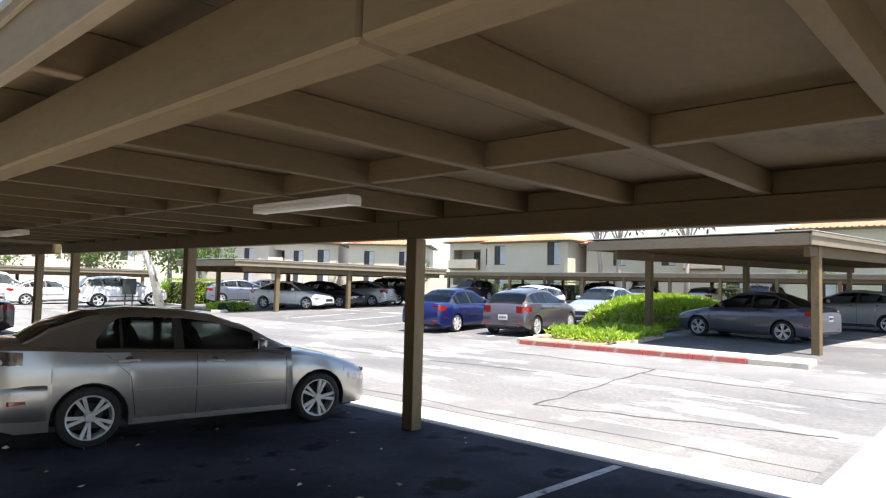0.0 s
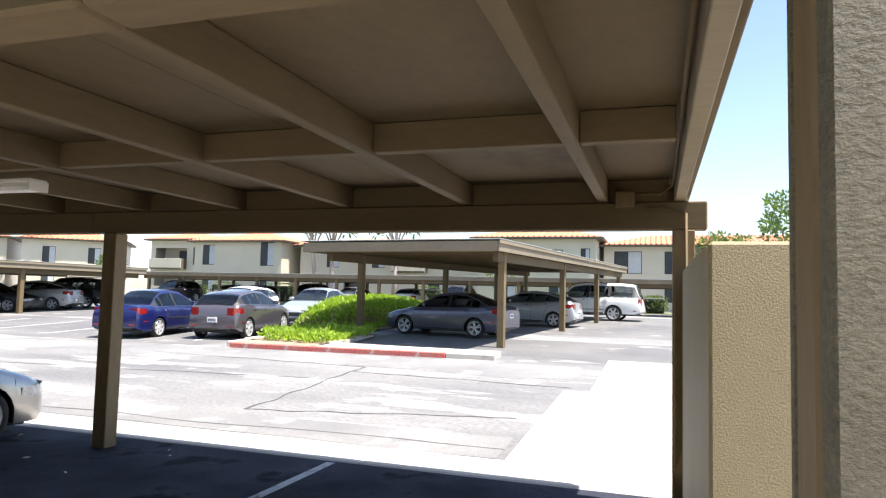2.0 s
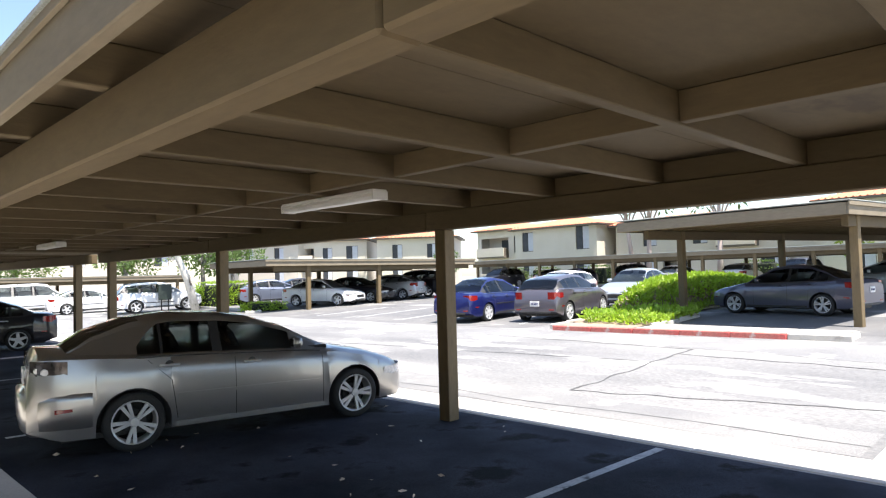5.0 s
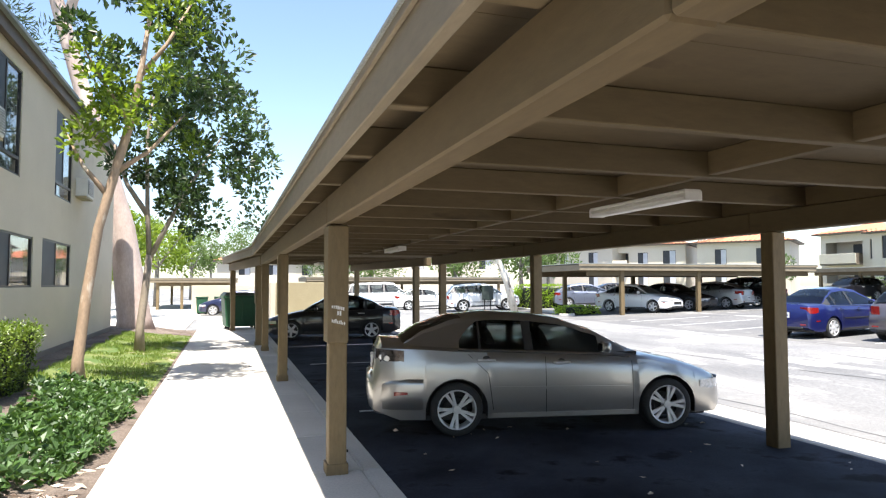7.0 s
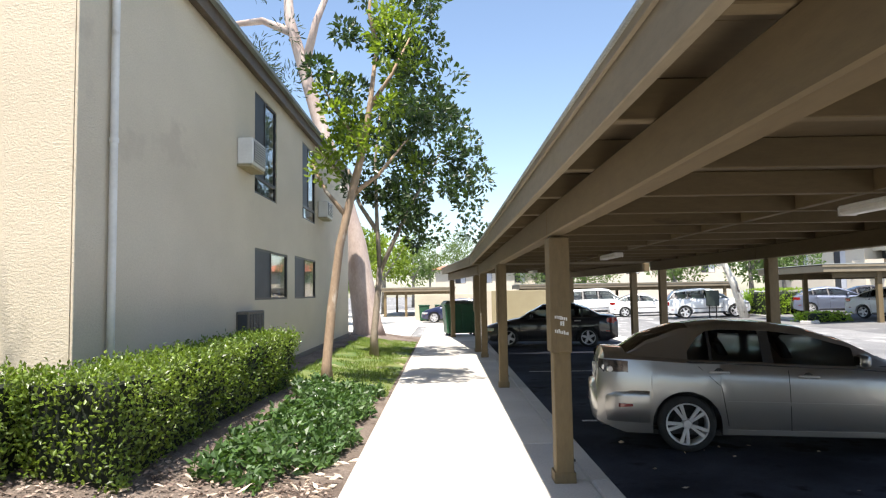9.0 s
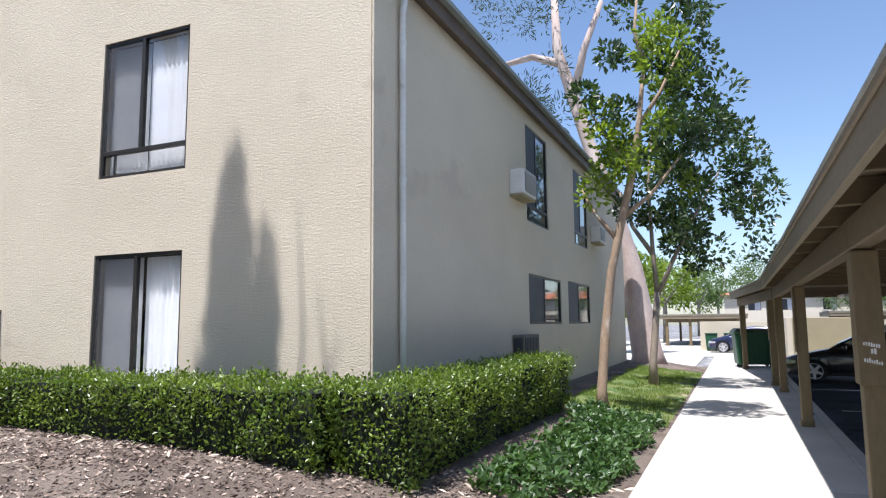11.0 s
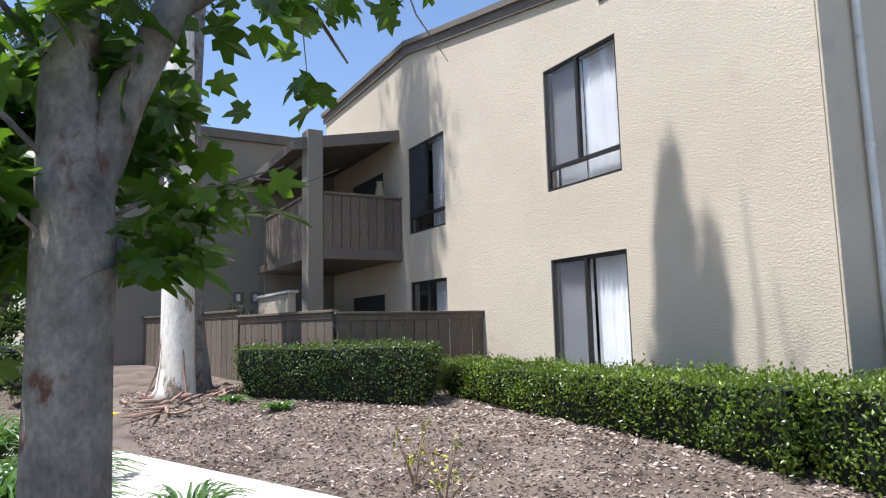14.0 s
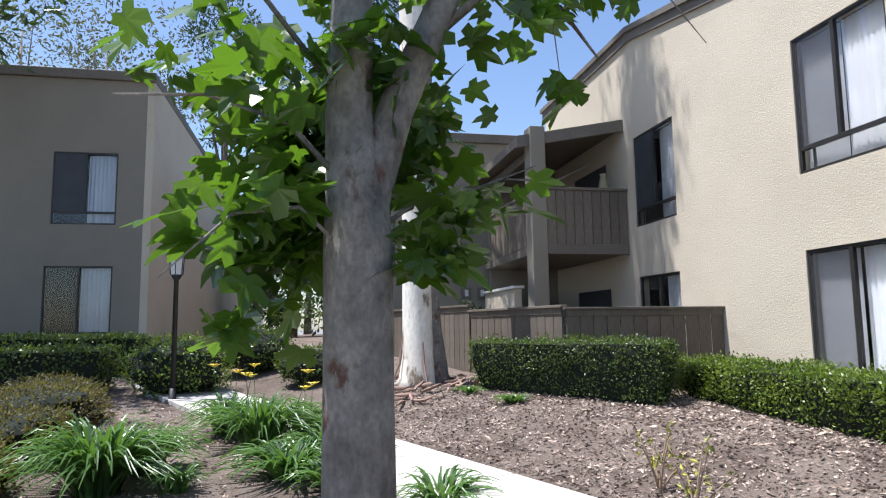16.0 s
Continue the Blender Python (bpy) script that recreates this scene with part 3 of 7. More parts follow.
# ---- stucco enclosure at the carport's end ----
def enclosure():
    e = thing("enclosure_wall", "tan rough stucco wall beside the carport end", "wall", kind="structure")
    part("wall", boxm(3.042, -0.40, -0.1, 5.75, -0.186, 1.958, 0.004), STUCCO_WALL, e)
    part("wall", boxm(2.82, -4.6, -0.1, 3.04, -0.184, 1.96, 0.014), STUCCO_WALL, e)
    part("wall", boxm(5.53, -4.6, -0.1, 5.75, -0.402, 1.96, 0.012), STUCCO_WALL, e)


enclosure()


# ---- other carports ----
def carport_far(at, turn, length, depth, h, posts_a, posts_b, lift=0.0, fascia=0.30, label="tan timber carport over parked cars"):
    c = thing("carport", label, "carport", at, turn, "carports")
    for row, posts in ((0.25, posts_a), (depth - 0.6, posts_b)):
        for u in posts:
            base = lot_z(at[0] + u) - at[2] - 0.05
            part("post", boxm(u - 0.1, row - 0.1, base, u + 0.1, row + 0.1, h + lift * u, 0.01), WOOD_Z, c)
        bm = boxm(0.5, row - 0.08, h - 0.27, length - 0.3, row + 0.08, h - 0.002, 0.01)
        for v in bm.verts:
            v.co.z += lift * v.co.x
        part("beam", bm, WOOD_X, c)
    def slab(nm, b, m):
        bm = boxm(*b, 0.01)
        for v in bm.verts:
            v.co.z += lift * v.co.x
        part(nm, bm, m, c)
    u = 0.6
    while u < length - 0.3:
        slab("joist", (u - 0.04, 0.02, h, u + 0.04, depth - 0.02, h + fascia - 0.06), WOOD)
        u += 1.25 if length < 25 else 2.5
    slab("deck", (0.02, 0.02, h + fascia - 0.058, length - 0.02, depth - 0.02, h + fascia - 0.03), PLY)
    slab("fascia", (-0.04, -0.05, h - 0.02, length + 0.04, 0.0, h + fascia - 0.03), FASCIA)
    slab("fascia", (-0.04, depth, h - 0.02, length + 0.04, depth + 0.05, h + fascia - 0.03), FASCIA)
    slab("fascia", (-0.05, 0.002, h - 0.02, 0.0, depth - 0.002, h + fascia - 0.03), FASCIA)
    slab("fascia", (length, 0.002, h - 0.02, length + 0.05, depth - 0.002, h + fascia - 0.03), FASCIA)
    slab("drip_edge", (-0.09, -0.09, h + fascia - 0.11, length + 0.09, -0.052, h + fascia - 0.002), FASCIA)
    slab("roofing", (-0.10, -0.10, h + fascia, length + 0.10, depth + 0.10, h + fascia + 0.03), ROOFING)
    return c


carport_far((17.28, 4.10, 0.20), -6.2, 22.0, 6.3, 2.72, [1.1, 8.2, 14.8, 21.0], [2.4, 9.4, 16.0, 21.2], 0.011)
carport_far((16.1, 27.9, 0.18), -2.0, 14.0, 6.2, 2.25, [2.4, 6.8, 11.5], [2.0, 6.4, 11.0], 0.0)
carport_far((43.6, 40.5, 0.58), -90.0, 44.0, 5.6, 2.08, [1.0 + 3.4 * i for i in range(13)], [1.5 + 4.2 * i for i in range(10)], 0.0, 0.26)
carport_far((6.0, 52.0, 0.0), 0.0, 17.0, 6.0, 2.05, [1.0, 5.0, 9.0, 13.0, 16.2], [1.0, 5.0, 9.0, 13.0, 16.2])
carport_far((-5.2, 52.0, 0.0), 0.0, 6.0, 14.0, 1.95, [0.5, 2.15, 5.4], [0.5, 2.6, 5.4])


# ---- buildings ----
def wall_panel(bm, us, vs, holes, a, b, put):
    """A wall over the grid us x vs with holes (u0, v0, u1, v1), between the depths a and b; put(u, v, w) gives the place."""
    us = sorted(set(us) | {h[0] for h in holes} | {h[2] for h in holes})
    vs = sorted(set(vs) | {h[1] for h in holes} | {h[3] for h in holes})

    def solid(i, j):
        if not (0 <= i < len(us) - 1 and 0 <= j < len(vs) - 1):
            return False
        u, v = (us[i] + us[i + 1]) / 2, (vs[j] + vs[j + 1]) / 2
        return not any(h[0] < u < h[2] and h[1] < v < h[3] for h in holes)

    cache = {}

    def vert(i, j, w):
        if (i, j, w) not in cache:
            cache[i, j, w] = bm.verts.new(put(us[i], vs[j], w))
        return cache[i, j, w]

    for i in range(len(us) - 1):
        for j in range(len(vs) - 1):
            if not solid(i, j):
                continue
            bm.faces.new([vert(i, j, a), vert(i + 1, j, a), vert(i + 1, j + 1, a), vert(i, j + 1, a)])
            bm.faces.new([vert(i, j, b), vert(i, j + 1, b), vert(i + 1, j + 1, b), vert(i + 1, j, b)])
            for di, dj, e in ((-1, 0, ((i, j), (i, j + 1))), (1, 0, ((i + 1, j), (i + 1, j + 1))), (0, -1, ((i, j), (i + 1, j))), (0, 1, ((i, j + 1), (i + 1, j + 1)))):
                if not solid(i + di, j + dj):
                    p, q = e
                    bm.faces.new([vert(*p, a), vert(*q, a), vert(*q, b), vert(*p, b)])
    bmesh.ops.recalc_face_normals(bm, faces=bm.faces[:])


COUNT = {"window": 0}


def window(place, turn, w, h, split=0.5, transom=0.0, left="screen", right="blind", label="dark-framed sliding window with pale blinds", deep=0.05):
    """A sliding window in its opening: x along the wall from 0 to w, z up from 0 to h, y into the room."""
    COUNT["window"] += 1
    o = thing("window_%d" % COUNT["window"], label, "window", place, turn, kind="structure")
    f = 0.045
    for za, zb in ((0, f), (h - f, h)):
        part("window_frame", boxm(0, deep - 0.03, za, w, deep + 0.03, zb, 0.004), FRAME, o)
    for x in (0, w - f):
        part("window_frame", boxm(x, deep - 0.03, f + 0.001, x + f, deep + 0.03, h - f - 0.001, 0.004), FRAME, o)
    z0 = f
    if transom:
        part("transom_bar", boxm(f, deep - 0.035, transom - 0.03, w - f, deep + 0.035, transom + 0.03, 0.004), FRAME, o)
        z0 = transom + 0.03
        for xa, xb in ((f, w * 0.16 - 0.015), (w * 0.16 + 0.015, w - f)):
            part("pane", boxm(xa, deep - 0.004, f, xb, deep + 0.004, transom - 0.03, 0), WINDOW, o).visible_shadow = False
        part("glazing_bar", boxm(w * 0.16 - 0.014, deep - 0.02, f, w * 0.16 + 0.014, deep + 0.02, transom - 0.03, 0.003), FRAME, o)
    m = w * split
    part("meeting_stile", boxm(m - 0.03, deep - 0.04, z0, m + 0.03, deep + 0.03, h - f, 0.004), FRAME, o)
    for side, xa, xb, what in (("l", f, m - 0.03, left), ("r", m + 0.03, w - f, right)):
        part("pane", boxm(xa, deep - 0.004, z0, xb, deep + 0.004, h - f, 0), WINDOW, o).visible_shadow = False
        lo = f if transom else z0
        if what == "screen":
            part("insect_screen", boxm(xa, deep - 0.024, z0, xb, deep - 0.018, h - f, 0), SCREEN, o, "dark insect screen")
        if what == "veiled":
            part("insect_screen", boxm(xa, deep - 0.024, z0, xb, deep - 0.018, h - f, 0), VEIL, o, "fine grey insect screen")
        if what in ("blind", "veiled"):
            n = max(3, int((xb - xa) / 0.085))
            me = None
            for i in range(n):
                x = xa + (i + 0.5) * (xb - xa) / n
                if me is None:
                    me = link("blind_slat", boxm(-0.046, -0.002, 0, 0.046, 0.002, h - f - lo, 0), BLIND)
                    me.parent = o
                    me.matrix_basis = pose(x, deep + 0.12, lo, 0, 0, 28 + 6 * noise.noise(Vector((x * 9, w, h))))
                else:
                    shared("blind_slat", me.data, o, pose(x, deep + 0.12, lo, 0, 0, 28 + 9 * noise.noise(Vector((x * 9, w, h)))))
        if what == "curtain":
            bm = bmesh.new()
            cols = []
            n = 24
            for i in range(n + 1):
                x = xa + (xb - xa) * i / n
                y = deep + 0.14 + 0.022 * math.sin(i * 1.9) + 0.012 * math.sin(i * 0.7)
                cols.append((bm.verts.new((x, y, lo)), bm.verts.new((x, y, h - f))))
            for p, q in zip(cols, cols[1:]):
                bm.faces.new((p[0], q[0], q[1], p[1]))
            part("curtain", bm, CURTAIN, o, "pale gathered curtain", True)
    # Added box behind the glass, painted near-black as the unlit room.
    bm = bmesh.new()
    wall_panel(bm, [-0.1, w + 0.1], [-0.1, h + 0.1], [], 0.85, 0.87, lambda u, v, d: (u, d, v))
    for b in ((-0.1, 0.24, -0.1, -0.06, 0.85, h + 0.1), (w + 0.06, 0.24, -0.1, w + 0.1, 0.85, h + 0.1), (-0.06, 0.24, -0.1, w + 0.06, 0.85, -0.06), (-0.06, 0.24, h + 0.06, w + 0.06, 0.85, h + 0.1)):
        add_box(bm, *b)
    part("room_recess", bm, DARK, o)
    return o


def apartment_main():
    XE, YF, XW, YB = -3.645, 6.25, -18.15, 24.6
    a = thing("apartment_building", "two-storey cream stucco apartment building with brown window frames", "building")
    front = [(-8.07, 3.776, -6.45, 5.765), (-8.07, 0.62, -6.45, 2.693), (-12.95, 3.745, -11.34, 5.70), (-12.93, 0.62, -11.34, 2.68)]
    bm = bmesh.new()
    wall_panel(bm, list(np.arange(XW, XE, 1.0)) + [XE], [-0.2, 1, 2, 3, 4, 5, 5.9], front, YF, YF + 0.22, lambda u, v, w: (u, w, v))
    top = prism([(XE, 5.9), (XE, 6.16), (-12.9, 8.06), (XW, 8.0), (XW, 5.9)], YF, YF + 0.22, "y")
    me = bpy.data.meshes.new("t")
    top.to_mesh(me)
    bm.from_mesh(me)
    top.free()
    part("front_wall", bm, STUCCO, a, "sunlit rough cream stucco wall")
    side = [(12.45, 3.76, 14.12, 5.76), (12.48, 1.69, 15.15, 2.70), (16.75, 3.76, 18.45, 5.76), (15.85, 1.69, 18.5, 2.74)]
    bm = bmesh.new()
    wall_panel(bm, list(np.arange(YF + 0.22, YB, 1.5)) + [YB], [-0.2, 1.2, 3, 5, 6.16], side, XE, XE - 0.22, lambda u, v, w: (w, u, v))
    part("side_wall", bm, STUCCO, a, "shaded cream stucco wall")
    part("back_wall", boxm(XW, YB, -0.2, XE, YB + 0.2, 6.16, 0), STUCCO, a)
    part("west_wall", boxm(XW - 0.2, YF + 0.002, -0.2, XW - 0.002, YB, 7.98, 0), STUCCO, a)
    part("roof", prism([(XE + 0.28, 6.17), (XE + 0.28, 6.24), (-12.9, 8.21), (XW - 0.35, 8.15), (XW - 0.35, 8.07), (-12.9, 8.125)], YF - 0.07, YB + 0.3, "y"), ROOFING, a, "low-pitched roof")
    part("rake_fascia", prism([(XE + 0.02, 5.985), (XE + 0.02, 6.20), (-12.9, 8.12), (-12.9, 7.90)], YF - 0.055, YF - 0.004, "y"), ROOF_TRIM, a)
    part("rake_fascia", prism([(-12.905, 7.90), (-12.905, 8.12), (XW - 0.3, 8.065), (XW - 0.3, 7.845)], YF - 0.055, YF - 0.004, "y"), ROOF_TRIM, a)
    part("rake_cap", prism([(XE + 0.05, 6.14), (XE + 0.05, 6.26), (-12.9, 8.22), (-12.9, 8.10)], YF - 0.115, YF - 0.057, "y"), ROOF_TRIM, a)
    part("rake_cap", prism([(-12.905, 8.10), (-12.905, 8.22), (XW - 0.35, 8.165), (XW - 0.35, 8.045)], YF - 0.115, YF - 0.057, "y"), ROOF_TRIM, a)
    part("eave_fascia", boxm(XE + 0.12, YF - 0.05, 5.96, XE + 0.17, YB + 0.2, 6.20, 0.005), BROWN_TRIM, a, "dark brown eave board")
    part("soffit", boxm(XE + 0.002, YF - 0.05, 6.02, XE + 0.118, YB + 0.2, 6.05, 0), BROWN_TRIM, a)
    part("corner_trim", boxm(XE + 0.002, YF + 0.01, 0, XE + 0.03, YF + 0.30, 5.95, 0.006), STUCCO, a)
    part("foundation", boxm(XE + 0.002, YF + 0.3, -0.2, XE + 0.035, YB, 0.34, 0.01), ROOF_TRIM, a, "dark concrete foundation band")
    # louvred vent in the gable
    v = part("vent", boxm(-6.72, YF - 0.02, 6.34, -6.30, YF - 0.002, 6.72, 0.004), ROOF_TRIM, a)
    for i in range(5):
        part("slat", boxm(-6.69, YF - 0.035, 6.37 + 0.07 * i, -6.33, YF - 0.022, 6.405 + 0.07 * i, 0.003), FRAME, v)
    # downpipe
    part("downpipe", tube([(XE + 0.06, 6.93, 0.2), (XE + 0.06, 6.93, 2.2), (XE + 0.06, 6.93, 5.6), (XE + 0.12, 6.93, 5.95)], [0.042] * 4, 10), WHITE_METAL, a, "pale round downpipe", True)
    for z in (0.9, 3.45, 5.2):
        part("pipe_band", lathe([(0.05, 0), (0.05, 0.05)], 12), WHITE_METAL, a).matrix_basis = pose(XE + 0.06, 6.93, z)
    kinds = [(0.47, 0.36, "veiled", "blind"), (0.48, 0, "veiled", "curtain"), (0.48, 0.36, "screen", "curtain"), (0.5, 0, "none", "curtain")]
    for (u0, v0, u1, v1), (sp, tr, l, r) in zip(front, kinds):
        window((u0, YF, v0), 0, u1 - u0, v1 - v0, sp, tr, l, r)
    for i, (u0, v0, u1, v1) in enumerate(side):
        window((XE, u0, v0), 90, u1 - u0, v1 - v0, 0.46, 0.34 if v1 > 4 else 0, "screen", "blind", "dark-framed sliding window in the shaded wall")
    # air conditioners
    for y, z in ((11.37, 4.10), (18.87, 4.03)):
        ac = thing("air_conditioner", "white window air conditioner standing out from the stucco wall", "air conditioner", (XE, y, z), 0, "air conditioners")
        part("casing", boxm(0.0, 0, 0, 0.28, 0.80, 0.47, 0.015), WHITE_METAL, ac)
        part("grille", boxm(0.282, 0.05, 0.05, 0.290, 0.75, 0.42, 0.004), SCREEN, ac)
        for k in range(8):
            part("louvre", boxm(0.291, 0.06, 0.065 + 0.044 * k, 0.301, 0.74, 0.079 + 0.044 * k, 0), WHITE_METAL, ac)
        part("drip_tray", boxm(0.0, -0.02, -0.05, 0.26, 0.82, -0.002, 0.005), STUCCO_WALL, ac)
    ac = thing("air_conditioner", "low wall air conditioner with a dark grille", "air conditioner", (XE, 11.36, 0.95), 0, "air conditioners")
    part("casing", boxm(0.0, 0, 0, 0.22, 1.0, 0.55, 0.012), ROOF_TRIM, ac)
    part("side_grille", boxm(0.03, -0.012, 0.05, 0.19, -0.002, 0.50, 0.002), SCREEN, ac, "dark side grille")
    for k in range(9):
        part("louvre", boxm(0.222, 0.05 + 0.10 * k, 0.05, 0.235, 0.12 + 0.10 * k, 0.50, 0), SCREEN, ac)


apartment_main()


def balcony_block():
    """The wing with balconies that stands out from the front."""
    b = thing("balcony_wing", "taupe boarded balconies over a stucco ground floor", "balcony")
    X, Y0, Y1 = -13.3, 4.05, 6.245
    # Column in the darkened stucco: its shade is put into the colour.
    part("column", boxm(X - 0.42, Y0 - 0.02, 0.1, X, Y0 + 0.32, 6.0, 0.012), SHADED_GREY_STUCCO, b, "stucco column")
    part("floor_slab", boxm(X - 4.4, Y0 + 0.05, 3.22, X - 0.03, Y1, 3.42, 0.008), ROOF_TRIM, b)
    part("floor_beam", boxm(X - 0.10, Y0 + 0.322, 3.20, X - 0.004, Y1, 3.42, 0.008), ROOF_TRIM, b)
    part("cap_rail", boxm(X - 0.11, Y0 + 0.322, 4.60, X + 0.03, Y1, 4.66, 0.006), FENCE, b)
    part("backing", boxm(X - 0.075, Y0 + 0.322, 3.44, X - 0.045, Y1, 4.598, 0), FENCE, b)
    n = 9
    w = (Y1 - Y0 - 0.33) / n
    me = None
    for i in range(n):
        y = Y0 + 0.325 + w * i
        if me is None:
            me = part("board", boxm(-0.014, 0.006, 3.40, 0.014, w - 0.006, 4.598, 0.003), FENCE, b)
            me.matrix_basis = pose(X - 0.03, y, 0)
        else:
            shared("board", me.data, b, pose(X - 0.03, y, 0))
    # sunlit panels facing the path
    for z0, z1, x0 in ((3.42, 4.62, X - 3.6),):
        part("front_rail", boxm(x0, Y0 + 0.02, z1 - 0.05, X - 0.425, Y0 + 0.14, z1 + 0.02, 0.006), FENCE, b)
        k = 14
        ww = (X - 0.425 - x0) / k
        m2 = None
        for i in range(k):
            if m2 is None:
                m2 = part("board", boxm(0.006, -0.014, z0, ww - 0.006, 0.014, z1 - 0.052, 0.003), FENCE, b)
                m2.matrix_basis = pose(x0, Y0 + 0.06, 0)
            else:
                shared("board", m2.data, b, pose(x0 + ww * i, Y0 + 0.06, 0))
        part("backing", boxm(x0, Y0 + 0.08, z0, X - 0.43, Y0 + 0.10, z1 - 0.06, 0), FENCE, b)
    part("low_wall", boxm(X - 4.4, Y0 + 0.05, 0.1, X - 1.6, Y0 + 0.22, 2.55, 0.01), STUCCO, b, "stucco wall of the ground-floor porch")
    part("wall_cap", boxm(X - 4.45, Y0 + 0.0, 2.552, X - 1.55, Y0 + 0.27, 2.62, 0.008), WHITE_METAL, b)
    part("side_wall", boxm(X - 4.6, Y0 + 0.24, 0.1, X - 4.42, Y1, 6.2, 0), SHADED_GREY_STUCCO, b)
    # lean-to roof over the upper balcony
    part("roof", prism([(Y0 - 0.25, 5.60), (Y0 - 0.25, 5.80), (Y1, 6.28), (Y1, 6.08)], X - 4.8, X - 0.12, "x"), ROOF_TRIM, b, "sloping balcony roof")
    part("roof_fascia", prism([(Y0 - 0.3, 5.52), (Y0 - 0.3, 5.78), (Y1, 6.26), (Y1, 6.00)], X - 0.118, X - 0.07, "x"), ROOF_TRIM, b)
    part("ceiling_beam", boxm(X - 4.5, Y0 + 0.1, 5.40, X - 0.44, Y0 + 0.25, 5.61, 0.006), ROOF_TRIM, b)
    part("door", boxm(X - 2.9, Y1 - 0.02, 0.5, X - 1.0, Y1 - 0.004, 2.5, 0.004), SCREEN, b, "dark sliding door")
    part("door", boxm(X - 2.9, Y1 - 0.02, 3.44, X - 1.0, Y1 - 0.004, 5.45, 0.004), SCREEN, b, "dark sliding door")
    # things kept on the balcony
    t = thing("patio_table", "round dark patio table on the upper balcony", "table", (X - 0.75, 5.0, 3.42))
    part("tabletop", lathe([(0.36, 1.20), (0.38, 1.22), (0.36, 1.25)], 20), BROWN_TRIM, t)
    part("pedestal", lathe([(0.2, 0), (0.04, 0.05), (0.04, 1.2)], 14), BROWN_TRIM, t)
    p = thing("clay_jar", "pale clay jar standing on the balcony", "jar", (X - 0.35, 5.85, 3.44))
    part("body", lathe([(0.10, 0), (0.15, 0.5), (0.16, 1.1), (0.09, 1.45), (0.06, 1.55), (0.08, 1.62)], 14), STUCCO_WALL, p, smooth=True)


balcony_block()


def wing(x0, y0, x1, y1, h, label, south=(), east=()):
    """A block with openings in its south (low y) and east (high x) walls."""
    b = thing("apartment_building", label, "building")
    # South and east walls carry shade in their colour; north and west stay cream.
    bm = bmesh.new()
    wall_panel(bm, [x0, x1], [-0.2, h], list(south), y0, y0 + 0.22, lambda u, v, w: (u, w, v))
    part("south_wall", bm, SHADED_GREY_STUCCO, b)
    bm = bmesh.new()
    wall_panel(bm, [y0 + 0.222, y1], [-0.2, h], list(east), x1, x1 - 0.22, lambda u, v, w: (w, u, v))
    part("east_wall", bm, SHADED_GREY_STUCCO, b)
    part("north_wall", boxm(x0, y1 + 0.002, -0.2, x1, y1 + 0.2, h, 0), STUCCO, b)
    part("west_wall", boxm(x0 - 0.2, y0, -0.2, x0 - 0.002, y1, h, 0), STUCCO, b)
    part("roof", boxm(x0 - 0.12, y0 - 0.12, h + 0.002, x1 + 0.12, y1 + 0.22, h + 0.26, 0.01), ROOF_TRIM, b)
    for u0, v0, u1, v1 in south:
        window((u0, y0, v0), 0, u1 - u0, v1 - v0, 0.5, 0, "screen", "curtain", "dark-framed window of the shaded wing")
    for u0, v0, u1, v1 in east:
        window((x1, u0, v0), 90, u1 - u0, v1 - v0, 0.5, 0.33 if v1 > 4 else 0, "screen" if v1 > 4 else "none", "curtain", "dark-framed sliding window in the shaded wall")
    return b


wing(-44, 0.25, -17.98, 16, 6.9, "shaded grey-cream stucco wing beyond the balconies", east=[(0.55, 3.35, 1.65, 4.6)])
wing(-60, -30, -19.0, -5.14, 8.55, "two-storey grey stucco apartment building across the path, tree shade put into its wall colour", east=[(-7.45, 4.52, -5.83, 6.50), (-7.55, 1.60, -5.85, 3.40)])


def number_plaque():
    p = thing("number_plaque", "small grey plaques on the porch wall", "plaque", (-17.95, 3.5, 2.45), 90)
    for i, x in enumerate((0.0, 0.45)):
        q = part("plaque", boxm(x, 0, 0, x + 0.28, 0.03, 0.30, 0.006), ROOF_TRIM, p)
        part("bar", boxm(x + 0.09, -0.008, 0.06, x + 0.19, -0.001, 0.24, 0), WHITE_METAL, q)


number_plaque()


